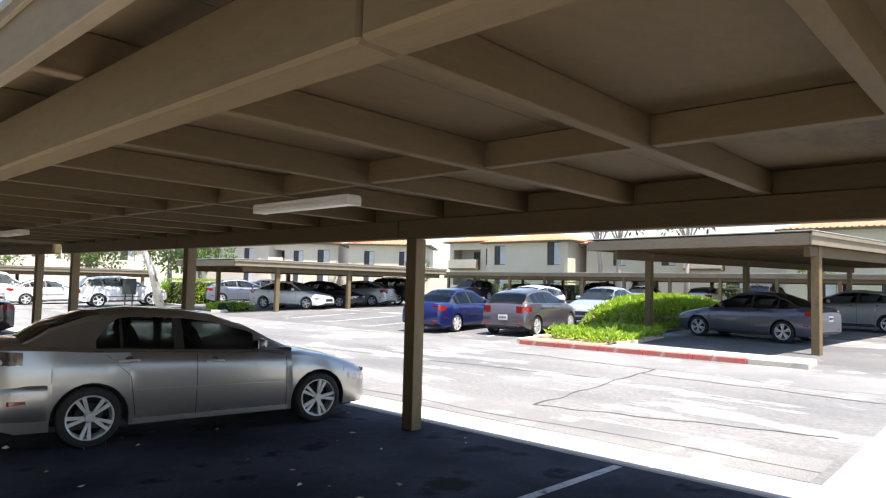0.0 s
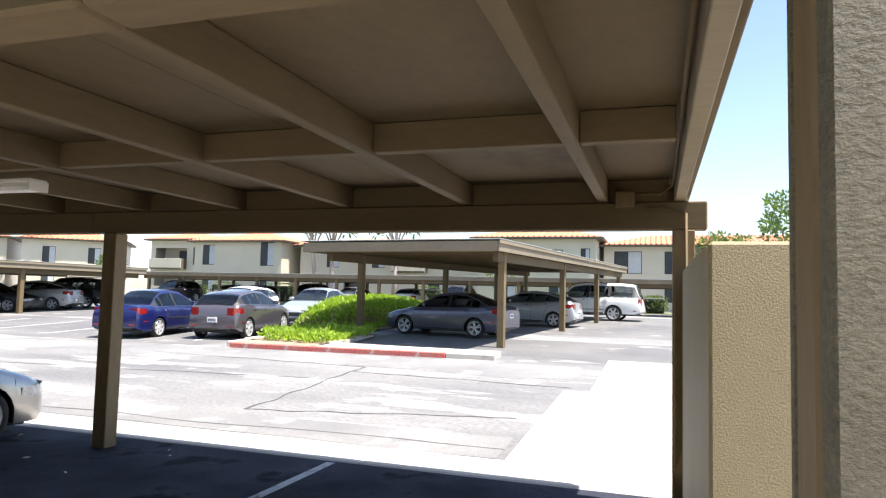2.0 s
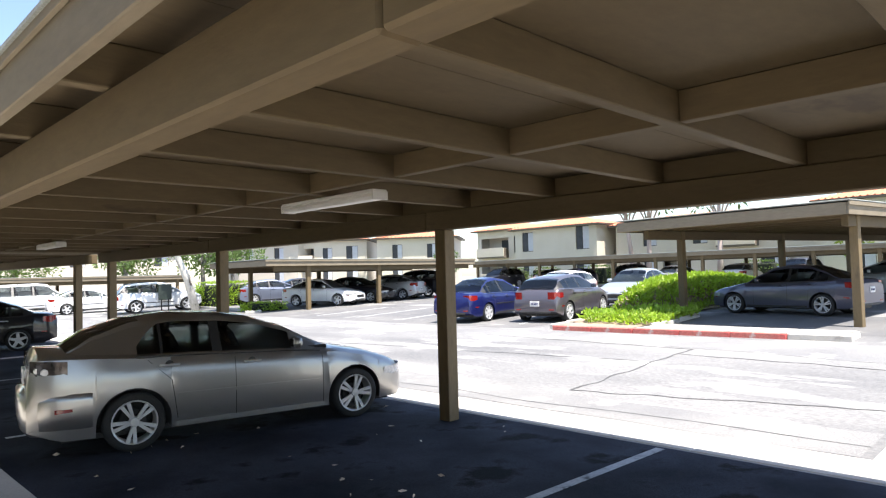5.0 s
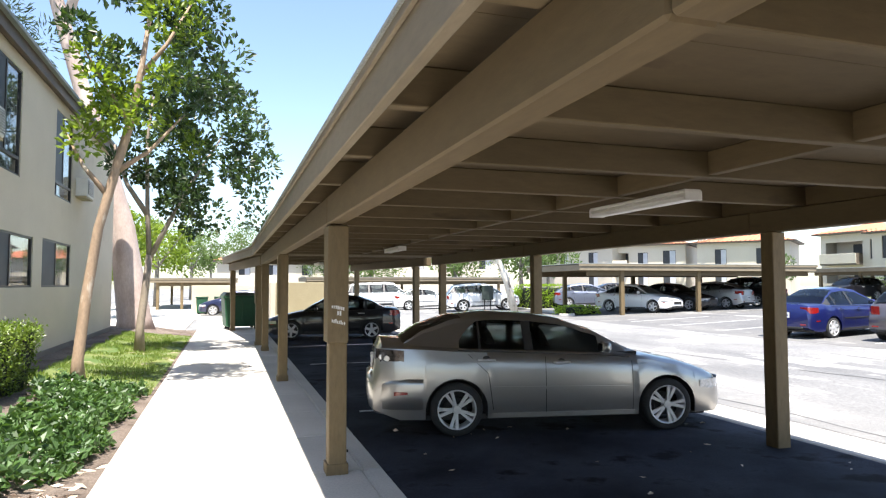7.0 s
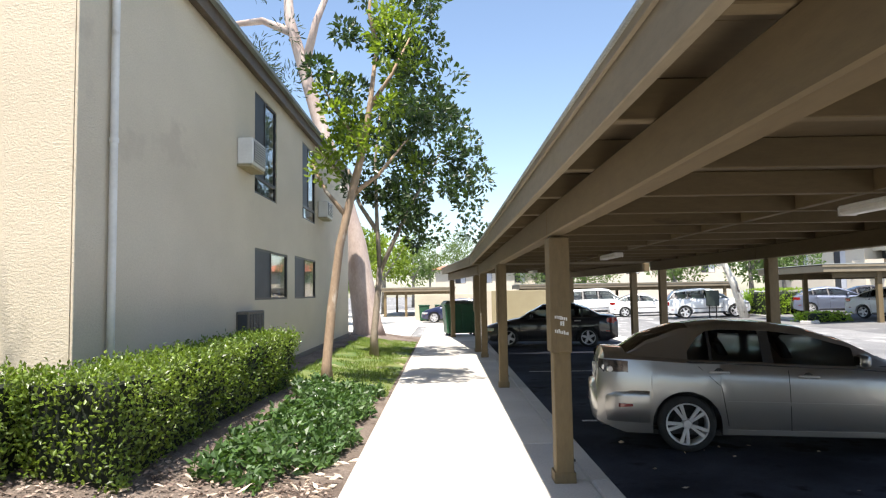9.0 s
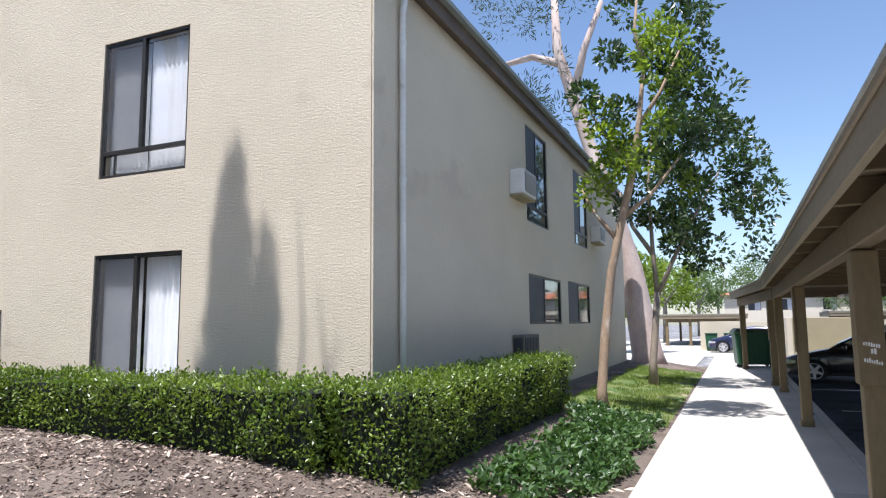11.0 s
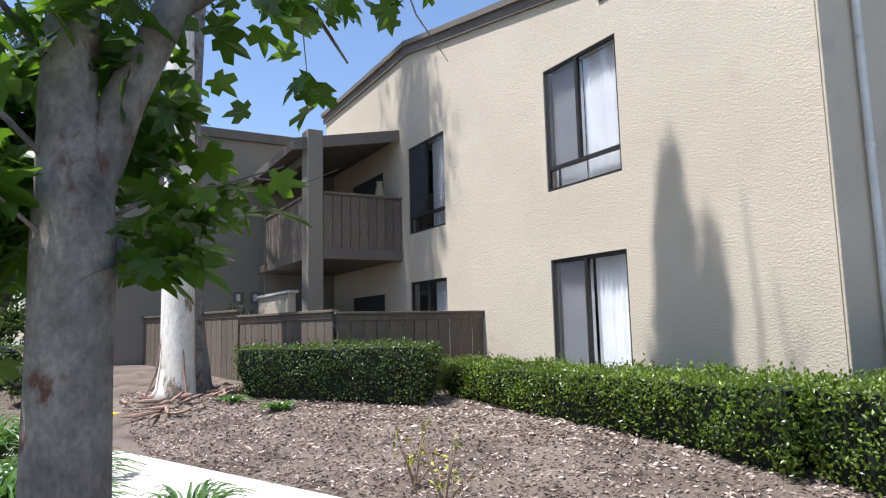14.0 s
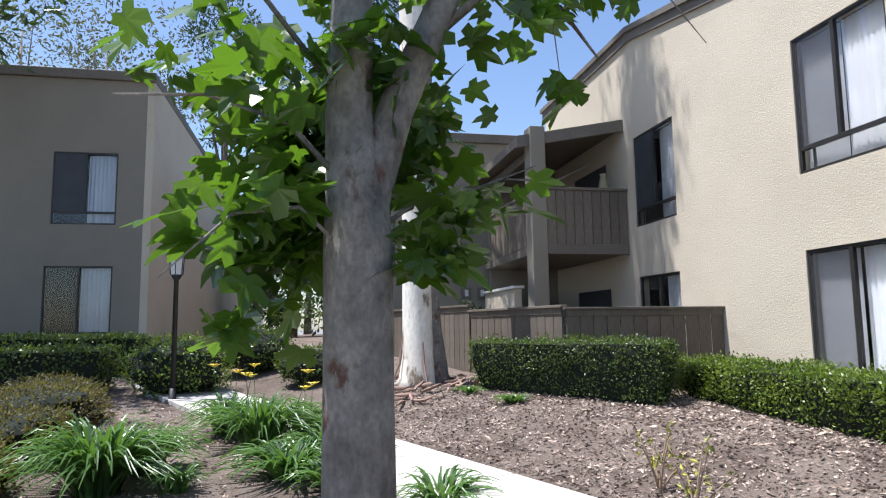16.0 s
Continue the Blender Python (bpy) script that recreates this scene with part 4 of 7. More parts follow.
# ---- board fence round the patio ----
def patio_fence():
    f = thing("board_fence", "taupe vertical board fence with a cap rail", "fence")

    def run(p, q, z0, z1):
        p, q = Vector(p), Vector(q)
        d = (q - p).length
        n = int(d / 0.23)
        w = d / n
        ang = math.degrees(math.atan2(q.y - p.y, q.x - p.x))
        me = None
        for i in range(n):
            c = p + (q - p) * (i / n)
            m = pose(c.x, c.y, 0, 0, 0, ang) @ pose(0.004, 0.006 * noise.noise(Vector((i * 1.7, d, 0))), 0, 0, 0, 0)
            if me is None:
                me = part("board", boxm(0.006, -0.012, z0, w - 0.008, 0.012, z1, 0.003), FENCE, f)
                me.matrix_basis = m
            else:
                shared("board", me.data, f, m)
        back = pose(p.x, p.y, 0, 0, 0, ang)
        for z in (z0 + 0.3, z1 - 0.25):
            part("rail", boxm(0, 0.014, z, d, 0.054, z + 0.09, 0.004), FENCE, f).matrix_basis = back
        part("cap_rail", boxm(-0.04, -0.06, z1 + 0.002, d + 0.04, 0.07, z1 + 0.045, 0.005), FENCE, f).matrix_basis = back
        part("trim_board", boxm(0, -0.028, z1 - 0.10, d, -0.014, z1 - 0.002, 0.003), FENCE, f).matrix_basis = back
    run((-10.06, 3.44, 0), (-10.06, 6.235, 0), 0.30, 1.93)
    run((-13.15, 2.62, 0), (-10.10, 3.40, 0), 0.42, 1.97)
    run((-19.3, 1.02, 0), (-13.20, 2.60, 0), 0.55, 2.08)


patio_fence()


# ---- apartment buildings across the car park ----
def far_block(at, turn, w, d, h, rows, balconies=(), gable=0.0, group="apartment buildings across the car park"):
    """Facade along local x from 0 to w, looking to local -y; rows: windows (x, z, w, h)."""
    b = thing("apartment_building", "two-storey cream stucco apartment building with a red tile roof", "building", at, turn, group)
    bm = bmesh.new()
    holes = [(x, z, x + ww, z + hh) for x, z, ww, hh in rows] + [(x, z, x + ww, z + hh) for x, z, ww, hh in balconies]
    wall_panel(bm, [0, w], [-0.5, h], holes, 0, 0.25, lambda u, v, q: (u, q, v))
    part("wall", bm, FAR_STUCCO, b)
    part("wall", boxm(0, d, -0.5, w, d + 0.2, h, 0), FAR_STUCCO, b)
    for x in (0, w - 0.2):
        part("wall", boxm(x, 0.252, -0.5, x + 0.2, d - 0.002, h, 0), FAR_STUCCO, b)
    for x, z, ww, hh in rows:
        q = part("window", boxm(x + 0.002, 0.10, z + 0.002, x + ww - 0.002, 0.16, z + hh - 0.002, 0), FRAME, b)
        part("pane", boxm(x + 0.06, 0.085, z + 0.06, x + ww / 2 - 0.03, 0.098, z + hh - 0.06, 0), SCREEN, q)
        part("pane", boxm(x + ww / 2 + 0.03, 0.085, z + 0.06, x + ww - 0.06, 0.098, z + hh - 0.06, 0), BLIND, q)
    for x, z, ww, hh in balconies:
        q = part("balcony", boxm(x, -0.9, z - 0.15, x + ww, -0.002, z, 0.01), ROOF_TRIM, b)
        part("balcony_rail", boxm(x, -0.95, z + 0.002, x + ww, -0.87, z + 1.0, 0.01), FAR_STUCCO, q)
        part("balcony_side", boxm(x, -0.868, z + 0.002, x + 0.08, -0.004, z + 1.0, 0.01), FENCE, q)
        part("balcony_side", boxm(x + ww - 0.08, -0.868, z + 0.002, x + ww, -0.004, z + 1.0, 0.01), FENCE, q)
        part("recess", boxm(x - 0.1, 1.6, z - 0.1, x + ww + 0.1, 1.65, z + hh + 0.1, 0), FAR_STUCCO, b)
        part("door", boxm(x + ww * 0.45, 1.56, z, x + ww * 0.9, 1.598, z + min(hh, 2.0), 0), SCREEN, b)
    # hipped tile roof: rows of barrel tiles run down the slope
    e, r = 0.6, 1.3 + gable
    part("fascia", boxm(-e, -e, h + 0.002, w + e, d + e, h + 0.16, 0.01), ROOF_TRIM, b)
    bm = bmesh.new()
    v = [bm.verts.new(p) for p in ((-e - .05, -e - .05, h + 0.165), (w + e + .05, -e - .05, h + 0.165), (w + e + .05, d + e + .05, h + 0.165), (-e - .05, d + e + .05, h + 0.165), (d * 0.45, d / 2, h + r), (w - d * 0.45, d / 2, h + r))]
    for q in ((0, 1, 5, 4), (1, 2, 5), (2, 3, 4, 5), (3, 0, 4), (3, 2, 1, 0)):
        bm.faces.new([v[i] for i in q])
    roof = part("roof", bm, TILE_ROOF, b, "red clay tile roof")
    bm = bmesh.new()
    n = int(w / 0.42)
    for i in range(n):
        x = -e + (w + 2 * e) * (i + 0.5) / n
        reach = min(1, (x + e) / (d * 0.45 + e), (w + e - x) / (d * 0.45 + e))
        y1, z1 = -e + (d / 2 + e) * reach, h + 0.165 + (r - 0.165) * reach
        if reach > 0.1:
            vs = [bm.verts.new(p) for p in ((x - .11, -e - .08, h + .17), (x, -e - .08, h + .27), (x + .11, -e - .08, h + .17), (x - .11, y1, z1), (x, y1, z1 + .1), (x + .11, y1, z1))]
            for q in ((0, 1, 4, 3), (1, 2, 5, 4), (0, 2, 1)):
                bm.faces.new([vs[k] for k in q])
    part("tile_course", bm, TILE_ROOF, roof)["kind"] = "stuff"
    return b


far_block((58, 46.5, 0.6), -90, 10.5, 9, 5.9, [(1.0, 3.55, 1.5, 2.1), (1.0, 0.9, 1.5, 1.3), (8.0, 3.5, 1.6, 2.4), (8.0, 0.7, 1.6, 1.6)], [])
far_block((59.5, 53.5, 0.6), -90, 7.0, 8, 6.2, [(5.6, 3.6, 1.0, 1.9)], [(0.6, 3.2, 4.2, 2.2), (0.6, 0.2, 4.2, 2.2)])
far_block((54, 66, 0.6), -52, 10, 9, 6.0, [(2.0, 3.5, 1.3, 1.8), (2.0, 0.9, 1.3, 1.4), (6.5, 3.5, 1.3, 1.8)], [])
far_block((48, 78, 0.6), -48, 11, 9, 6.2, [(5, 3.6, 1.3, 1.7), (5, 0.9, 1.3, 1.6), (8.2, 3.6, 1.6, 1.9), (8.2, 0.9, 1.6, 1.9)], [(0.6, 3.3, 3.2, 2.0)], 0.2)
far_block((44, 88, 0.6), -70, 13, 9, 6.2, [(4, 3.6, 1.4, 1.7), (9, 3.6, 1.6, 1.9), (9, 0.9, 1.6, 1.9)], [(0.6, 3.3, 2.6, 2.0)], 0.2)
far_block((60, 35.0, 0.6), -90, 20, 9, 5.6, [(3, 3.5, 1.4, 1.6), (3, 0.8, 1.4, 1.8), (8, 3.5, 1.4, 1.6), (16, 3.5, 1.4, 1.6), (14, 0.8, 2.2, 1.9)], [(10.5, 3.2, 3.4, 2.0), (5.0, 0.2, 2.4, 2.2)], -0.2)
far_block((57.5, 15.5, 0.6), -90, 10.5, 9, 6.1, [(2, 0.8, 1.6, 1.8), (6.5, 3.6, 1.2, 1.6), (6.5, 0.8, 1.6, 1.8), (9.2, 3.4, 0.8, 1.9)], [], 0.25)
far_block((61, 4.6, 0.6), -90, 22, 9, 5.7, [(0.9, 3.3, 2.4, 2.0), (5.2, 3.3, 2.0, 2.0), (5.2, 0.8, 2.0, 1.7), (11, 3.3, 2.2, 2.0), (16, 3.3, 2.2, 2.0)], [], 0.1)
far_block((-1.3, 100, 0.3), 0, 24, 9, 4.9, [(3, 2.9, 1.6, 1.8), (7, 2.9, 1.6, 1.5), (12, 2.9, 1.6, 1.5), (16, 2.9, 1.6, 1.5)], [], 0.2)
far_block((16, 84, 0.3), -10, 20, 9, 5.9, [(3, 3.5, 1.6, 1.8), (7, 3.5, 1.6, 1.8), (12, 3.5, 1.6, 1.8), (16, 3.5, 1.6, 1.8)], [], 0.2)


# ---- walls beyond the carport ----
def lot_wall():
    e = thing("enclosure_wall", "pale stucco bin enclosure wall beyond the carport", "wall", kind="structure")
    part("wall", boxm(-2.0, 44.0, -0.1, 5.0, 44.25, 1.72, 0.012), STUCCO, e)
    part("wall", boxm(2.2, 31.0, -0.1, 5.0, 31.25, 1.85, 0.012), STUCCO_WALL, e)
    part("wall", boxm(1.98, 31.0, -0.1, 2.198, 37.0, 1.85, 0.012), STUCCO, e)


lot_wall()


# ---- cars ----
def lerp_table(table, x):
    for (xa, va), (xb, vb) in zip(table, table[1:]):
        if x <= xb:
            t = (x - xa) / (xb - xa) if xb > xa else 0
            t = min(1, max(0, t))
            return va + (vb - va) * (t * t * (3 - 2 * t) * 0.35 + t * 0.65)
    return table[-1][1]


# Each kind: length, half width, wheel radius, front and rear axle (from the nose), hood line, roof line, pillars
KINDS = {
    "sedan": dict(L=4.50, W=0.875, R=0.315, ax=(0.90, 3.54), sill=0.22,
                  deck=[(0, 0.56), (0.12, 0.68), (0.45, 0.79), (1.25, 0.95), (1.7, 0.97), (3.6, 1.02), (3.95, 1.06), (4.38, 1.03), (4.5, 0.90)],
                  roof=[(1.22, 0.955), (1.65, 1.20), (2.05, 1.40), (2.6, 1.465), (3.1, 1.43), (3.5, 1.30), (3.98, 1.065)], ws=2.02, rw=3.12,
                  side=[(1.72, 2.52), (2.60, 3.32)], fix=(3.38, 3.66)),
    "coupe_sedan": dict(L=4.50, W=0.877, R=0.32, ax=(0.87, 3.51), sill=0.21,
                  deck=[(0, 0.52), (0.05, 0.60), (0.15, 0.67), (0.40, 0.775), (0.74, 0.865), (1.12, 0.935), (1.70, 0.985), (3.40, 1.055), (4.0, 1.095), (4.40, 1.11), (4.45, 1.06), (4.50, 0.82)],
                  roof=[(1.12, 0.94), (1.37, 1.05), (1.78, 1.255), (2.19, 1.385), (2.58, 1.435), (3.05, 1.455), (3.5, 1.405), (3.9, 1.275), (4.15, 1.115)], ws=2.12, rw=3.42,
                  side=[(2.12, 2.55), (2.66, 3.20)], fix=(3.23, 3.47), doors=(1.32, 2.42, 3.37), painted_pillars=True),
    "old_sedan": dict(L=4.44, W=0.855, R=0.30, ax=(0.85, 3.47), sill=0.22,
                  deck=[(0, 0.52), (0.1, 0.64), (0.4, 0.74), (1.2, 0.90), (1.7, 0.93), (3.5, 0.97), (3.75, 1.00), (4.34, 0.98), (4.44, 0.84)],
                  roof=[(1.18, 0.905), (1.7, 1.20), (2.05, 1.37), (2.6, 1.43), (3.05, 1.39), (3.45, 1.22), (3.78, 1.00)], ws=2.0, rw=3.05,
                  side=[(1.75, 2.48), (2.56, 3.22)], fix=(3.26, 3.45)),
    "hatch": dict(L=4.12, W=0.86, R=0.315, ax=(0.82, 3.39), sill=0.23,
                  deck=[(0, 0.55), (0.1, 0.68), (0.4, 0.82), (1.05, 0.98), (1.5, 0.99), (3.3, 1.06), (3.85, 1.10), (4.02, 0.98), (4.12, 0.66)],
                  roof=[(1.02, 0.985), (1.5, 1.22), (1.95, 1.42), (2.5, 1.47), (3.2, 1.42), (3.65, 1.33), (3.98, 1.06)], ws=1.9, rw=3.5,
                  side=[(1.62, 2.40), (2.48, 3.14)], fix=(3.18, 3.55)),
    "prius": dict(L=4.48, W=0.872, R=0.31, ax=(0.92, 3.62), sill=0.22,
                  deck=[(0, 0.55), (0.1, 0.68), (0.4, 0.80), (1.0, 0.97), (1.5, 0.99), (3.5, 1.08), (4.2, 1.12), (4.38, 1.0), (4.48, 0.62)],
                  roof=[(0.98, 0.975), (1.6, 1.26), (2.1, 1.45), (2.6, 1.49), (3.2, 1.44), (3.9, 1.28), (4.35, 1.06)], ws=2.05, rw=3.4,
                  side=[(1.75, 2.6), (2.68, 3.4)], fix=(3.44, 3.9)),
    "suv": dict(L=4.62, W=0.93, R=0.36, ax=(0.88, 3.60), sill=0.30,
                  deck=[(0, 0.66), (0.08, 0.84), (0.35, 0.98), (1.15, 1.08), (1.6, 1.10), (3.6, 1.15), (4.35, 1.18), (4.54, 1.0), (4.62, 0.62)],
                  roof=[(1.12, 1.085), (1.55, 1.38), (1.95, 1.62), (2.5, 1.68), (3.5, 1.65), (4.1, 1.58), (4.52, 1.10)], ws=1.92, rw=4.02,
                  side=[(1.7, 2.5), (2.58, 3.35)], fix=(3.43, 3.98)),
    "wagon": dict(L=5.60, W=1.0, R=0.385, ax=(0.98, 4.25), sill=0.36,
                  deck=[(0, 0.72), (0.06, 0.98), (0.3, 1.08), (1.45, 1.16), (1.9, 1.17), (4.6, 1.19), (5.45, 1.20), (5.54, 1.02), (5.60, 0.62)],
                  roof=[(1.42, 1.165), (1.8, 1.45), (2.2, 1.82), (2.8, 1.90), (4.6, 1.89), (5.25, 1.83), (5.52, 1.18)], ws=2.15, rw=5.22,
                  side=[(1.95, 2.9), (3.0, 3.95)], fix=(4.08, 5.15)),
}


def wheel_parts(R, spokes, twin):
    """Tyre and rim meshes, axle along y, the outer face towards -y."""
    t = lathe([(R * 0.72, -0.095), (R * 0.86, -0.105), (R * 0.97, -0.085), (R, -0.05), (R, 0.05), (R * 0.97, 0.085), (R * 0.86, 0.10), (R * 0.72, 0.09)], 32, "y")
    bmesh.ops.delete(t, geom=[f for f in t.faces if len(f.verts) > 4], context="FACES_ONLY")
    tyre = bpy.data.meshes.new("tyre")
    t.to_mesh(tyre)
    t.free()
    tyre.polygons.foreach_set("use_smooth", [len(p.vertices) < 5 for p in tyre.polygons])
    tyre.materials.append(RUBBER)
    bm = lathe([(R * 0.74, -0.098), (R * 0.725, -0.104), (R * 0.685, -0.098), (R * 0.66, -0.03), (R * 0.66, 0.07), (R * 0.72, 0.08)], 32, "y")
    bm.faces.ensure_lookup_table()
    caps = [f for f in bm.faces if len(f.verts) > 4]
    bmesh.ops.delete(bm, geom=caps, context="FACES_ONLY")
    for i in range(spokes):
        a = 2 * math.pi * i / spokes
        for off in ((-0.17, 0.17) if twin else (0.0,)):
            m = Matrix.Rotation(a + off, 4, "Y")
            wi, wo = (0.013, 0.021) if twin else (0.046, 0.034)
            vs = add_box(bm, 0.03, -0.088, -wi, R * 0.70, -0.055, wi)
            for v in vs:
                if v.co.x > 0.1:
                    v.co.z = math.copysign(wo, v.co.z)
                    v.co.y -= 0.008
                v.co = m @ v.co
    hub = lathe([(0.005, -0.10), (0.045, -0.098), (0.055, -0.085), (0.06, -0.04)], 16, "y")
    rim = bpy.data.meshes.new("rim")
    bm2 = bm
    tmp = bpy.data.meshes.new("hub")
    hub.to_mesh(tmp)
    hub.free()
    bm2.from_mesh(tmp)
    bmesh.ops.recalc_face_normals(bm2, faces=bm2.faces[:])
    bm2.to_mesh(rim)
    bm2.free()
    rim.materials.append(RIM)
    d = lathe([(0.05, 0.01), (R * 0.42, 0.0), (R * 0.45, 0.01), (R * 0.45, 0.03)], 20, "y")
    disc = bpy.data.meshes.new("brake_disc")
    d.to_mesh(disc)
    d.free()
    disc.materials.append(PLASTIC)
    return tyre, rim, disc


def car(kind, paint, at, heading, label, spokes=10, twin=True, mouldings=True, bars=True, dark_tail=False, group="parked cars"):
    """A car: at is the ground point midway between its wheels on the centre line at the rear axle; heading: where its nose points, degrees."""
    k = KINDS[kind]
    L, W, R, (fa, ra), sill = k["L"], k["W"], k["R"], k["ax"], k["sill"]
    PM = PAINT[paint]
    c = thing("car", label, "car", at, heading, group)
    X = lambda s: ra - s                       # distance from the nose to local x (forward)

    def half(s, z):
        u = abs(s / L - 0.52) / 0.5
        w = W * (1 - 0.16 * max(0, (u - 0.62) / 0.38) ** 2.2 - 0.06 * max(0, (u - 0.93) / 0.07) ** 2)
        if s < 0.25:
            w *= 1 - 0.10 * (1 - s / 0.25) ** 2
        belt = lerp_table(k["deck"], s)
        v = (z - sill) / max(0.1, belt - sill)
        return w * (0.955 + 0.045 * math.sin(math.pi * min(1, max(0, v * 0.9 + 0.1)))) if v < 0.8 else w * (0.97 - 0.22 * (v - 0.8))

    Ra = R + 0.055
    ss = sorted(set([0, 0.04, 0.1, 0.18, 0.3] + [L - q for q in (0, 0.04, 0.1, 0.2, 0.32)] + [round(0.45 + 0.15 * i, 3) for i in range(int((L - 0.9) / 0.15))] +
                    [a + Ra * f for a in (fa, ra) for f in (-1.001, -0.999, -0.97, -0.88, -0.7, -0.45, -0.2, 0, 0.2, 0.45, 0.7, 0.88, 0.97, 0.999, 1.001)]))
    bm = bmesh.new()
    rows = []
    for s in ss:
        top = lerp_table(k["deck"], s)
        bot = sill + (0.10 * (1 - s / 0.18) if s < 0.18 else 0) + (0.12 * (1 - (L - s) / 0.3) if s > L - 0.3 else 0)
        for a in (fa, ra):
            if abs(s - a) < Ra:
                bot = max(bot, R + math.sqrt(Ra * Ra - (s - a) ** 2) * 0.98)
        zs = [bot + (top - 0.06 - bot) * f for f in (0, 0.12, 0.3, 0.5, 0.7, 0.86, 1.0)]
        ring = [(0.0, bot + 0.02), (half(s, bot) * 0.8, bot + 0.005)] + [(half(s, z), z) for z in zs]
        hw = half(s, top)
        ring += [(hw * 0.955, top - 0.022), (hw * 0.87, top - 0.004), (hw * 0.55, top + 0.014), (0.0, top + 0.022)]
        full = [(X(s), -y, z) for y, z in ring] + [(X(s), y, z) for y, z in ring[-2:0:-1]]
        rows.append([bm.verts.new(p) for p in full])
    n = len(rows[0])
    for r0, r1 in zip(rows, rows[1:]):
        for i in range(n):
            bm.faces.new((r0[i], r0[(i + 1) % n], r1[(i + 1) % n], r1[i]))
    bm.faces.new(rows[0])
    bm.faces.new(rows[-1][::-1])
    bmesh.ops.recalc_face_normals(bm, faces=bm.faces[:])
    body = part("body", bm, PM, c, smooth=True)
    body.data.set_sharp_from_angle(angle=radians(38))

    # cabin: glass, roof skin and pillars over a dark lining
    r0, r1 = k["roof"][0][0], k["roof"][-1][0]
    gs = sorted(set([r0, r1, k["ws"], k["rw"]] + [v for a in k["side"] for v in a] + list(k["fix"]) + [q[0] for q in k["roof"]] + [r0 + (r1 - r0) * i / 26 for i in range(27)]))

    def section(s, inset=0.0):
        roof = lerp_table(k["roof"], s) - inset
        belt = min(lerp_table(k["deck"], s) - 0.02, roof)
        hb = half(s, belt) * 0.945 - inset
        h = max(0.0, roof - belt)
        lean = 0.52 * h + 0.02
        yt = max(0.3, hb - lean)
        if s > r1 - 0.5 or s < r0 + 0.4:
            yt = max(0.3, min(yt, hb - 0.10))
        low = 0.12
        hb2 = hb - (hb - yt) * (1 - low)
        return [(hb, belt), (hb2, max(belt, roof - low * h - 0.035)), (yt, max(belt, roof - 0.02)), (yt * 0.6, roof + 0.008), (0.0, roof + 0.016)]

    groups = {}

    def face(key, pts):
        groups.setdefault(key, []).append(pts)

    for a, b in zip(gs, gs[1:]):
        if b - a < 1e-4:
            continue
        m = (a + b) / 2
        pa, pb = section(a), section(b)
        for sgn in (-1, 1):
            side = "r" if sgn < 0 else "l"
            q = lambda p, s: (X(s), sgn * p[0], p[1])
            if k["side"][0][0] - 0.45 < m < k["side"][0][1]:
                key = ("side_window", "a" + side)
            elif k["side"][1][0] < m < k["side"][1][1]:
                key = ("side_window", "b" + side)
            elif k["fix"][0] < m < k["fix"][1]:
                key = ("quarter_window", "c" + side)
            elif k.get("painted_pillars") and not k["side"][0][0] < m < k["fix"][1]:
                key = ("painted_pillar", side + ("a" if m < k["ws"] else "c"))
            else:
                key = ("pillar", side + str(sum(m > v for v in (k["side"][0][1], k["side"][1][1], k["fix"][1]))))
            ua, ub = pa[1], pb[1]
            if key[0] == "quarter_window" and k.get("painted_pillars"):
                ta, tb = (1 - 0.72 * ((v - k["fix"][0]) / (k["fix"][1] - k["fix"][0])) ** 1.6 for v in (a, b))
                ua = tuple(pa[0][i] + (pa[1][i] - pa[0][i]) * ta for i in (0, 1))
                ub = tuple(pb[0][i] + (pb[1][i] - pb[0][i]) * tb for i in (0, 1))
                face(("painted_pillar", side + "c"), [q(ua, a), q(ub, b), q(pb[1], b), q(pa[1], a)][::-sgn])
            face(key, [q(pa[0], a), q(pb[0], b), q(ub, b), q(ua, a)][::-sgn])
            face(("roof", ""), [q(pa[1], a), q(pb[1], b), q(pb[2], b), q(pa[2], a)][::-sgn])
            top = ("windshield", "") if m < k["ws"] else ("rear_window", "") if m > k["rw"] else ("roof", "")
            for i in (2, 3):
                face(top, [q(pa[i], a), q(pb[i], b), q(pb[i + 1], b), q(pa[i + 1], a)][::-sgn])
    for (name, _), polys in groups.items():
        bm = bmesh.new()
        for pts in polys:
            bm.faces.new([bm.verts.new(p) for p in pts])
        bmesh.ops.remove_doubles(bm, verts=bm.verts[:], dist=1e-4)
        bmesh.ops.recalc_face_normals(bm, faces=bm.faces[:])
        for f in bm.faces:
            if f.normal.z < -0.2:
                f.normal_flip()
        part(name, bm, CAR_GLASS if "window" in name or name == "windshield" else PLASTIC if name == "pillar" else PM, c, smooth=True)
    bm = bmesh.new()
    rows = []
    for s in gs:
        p = section(s, 0.035)
        ring = [(X(s), -y, z) for y, z in p] + [(X(s), y, z) for y, z in p[-2::-1]]
        rows.append([bm.verts.new(v) for v in ring])
    # lining: only the headliner and a floor at belt height, so that light passes from window to window
    n = len(rows[0])
    for ra_, rb_ in zip(rows, rows[1:]):
        for i in (2, 3, 4, 5):
            if X(k["rw"]) < (ra_[0].co.x + rb_[0].co.x) / 2 < X(k["ws"]):
                bm.faces.new((ra_[i], rb_[i], rb_[i + 1], ra_[i + 1]))
    for v in [v for v in bm.verts if not v.link_faces]:
        bm.verts.remove(v)
    part("headliner", bm, CABIN, c)
    zb = lerp_table(k["deck"], k["ws"])
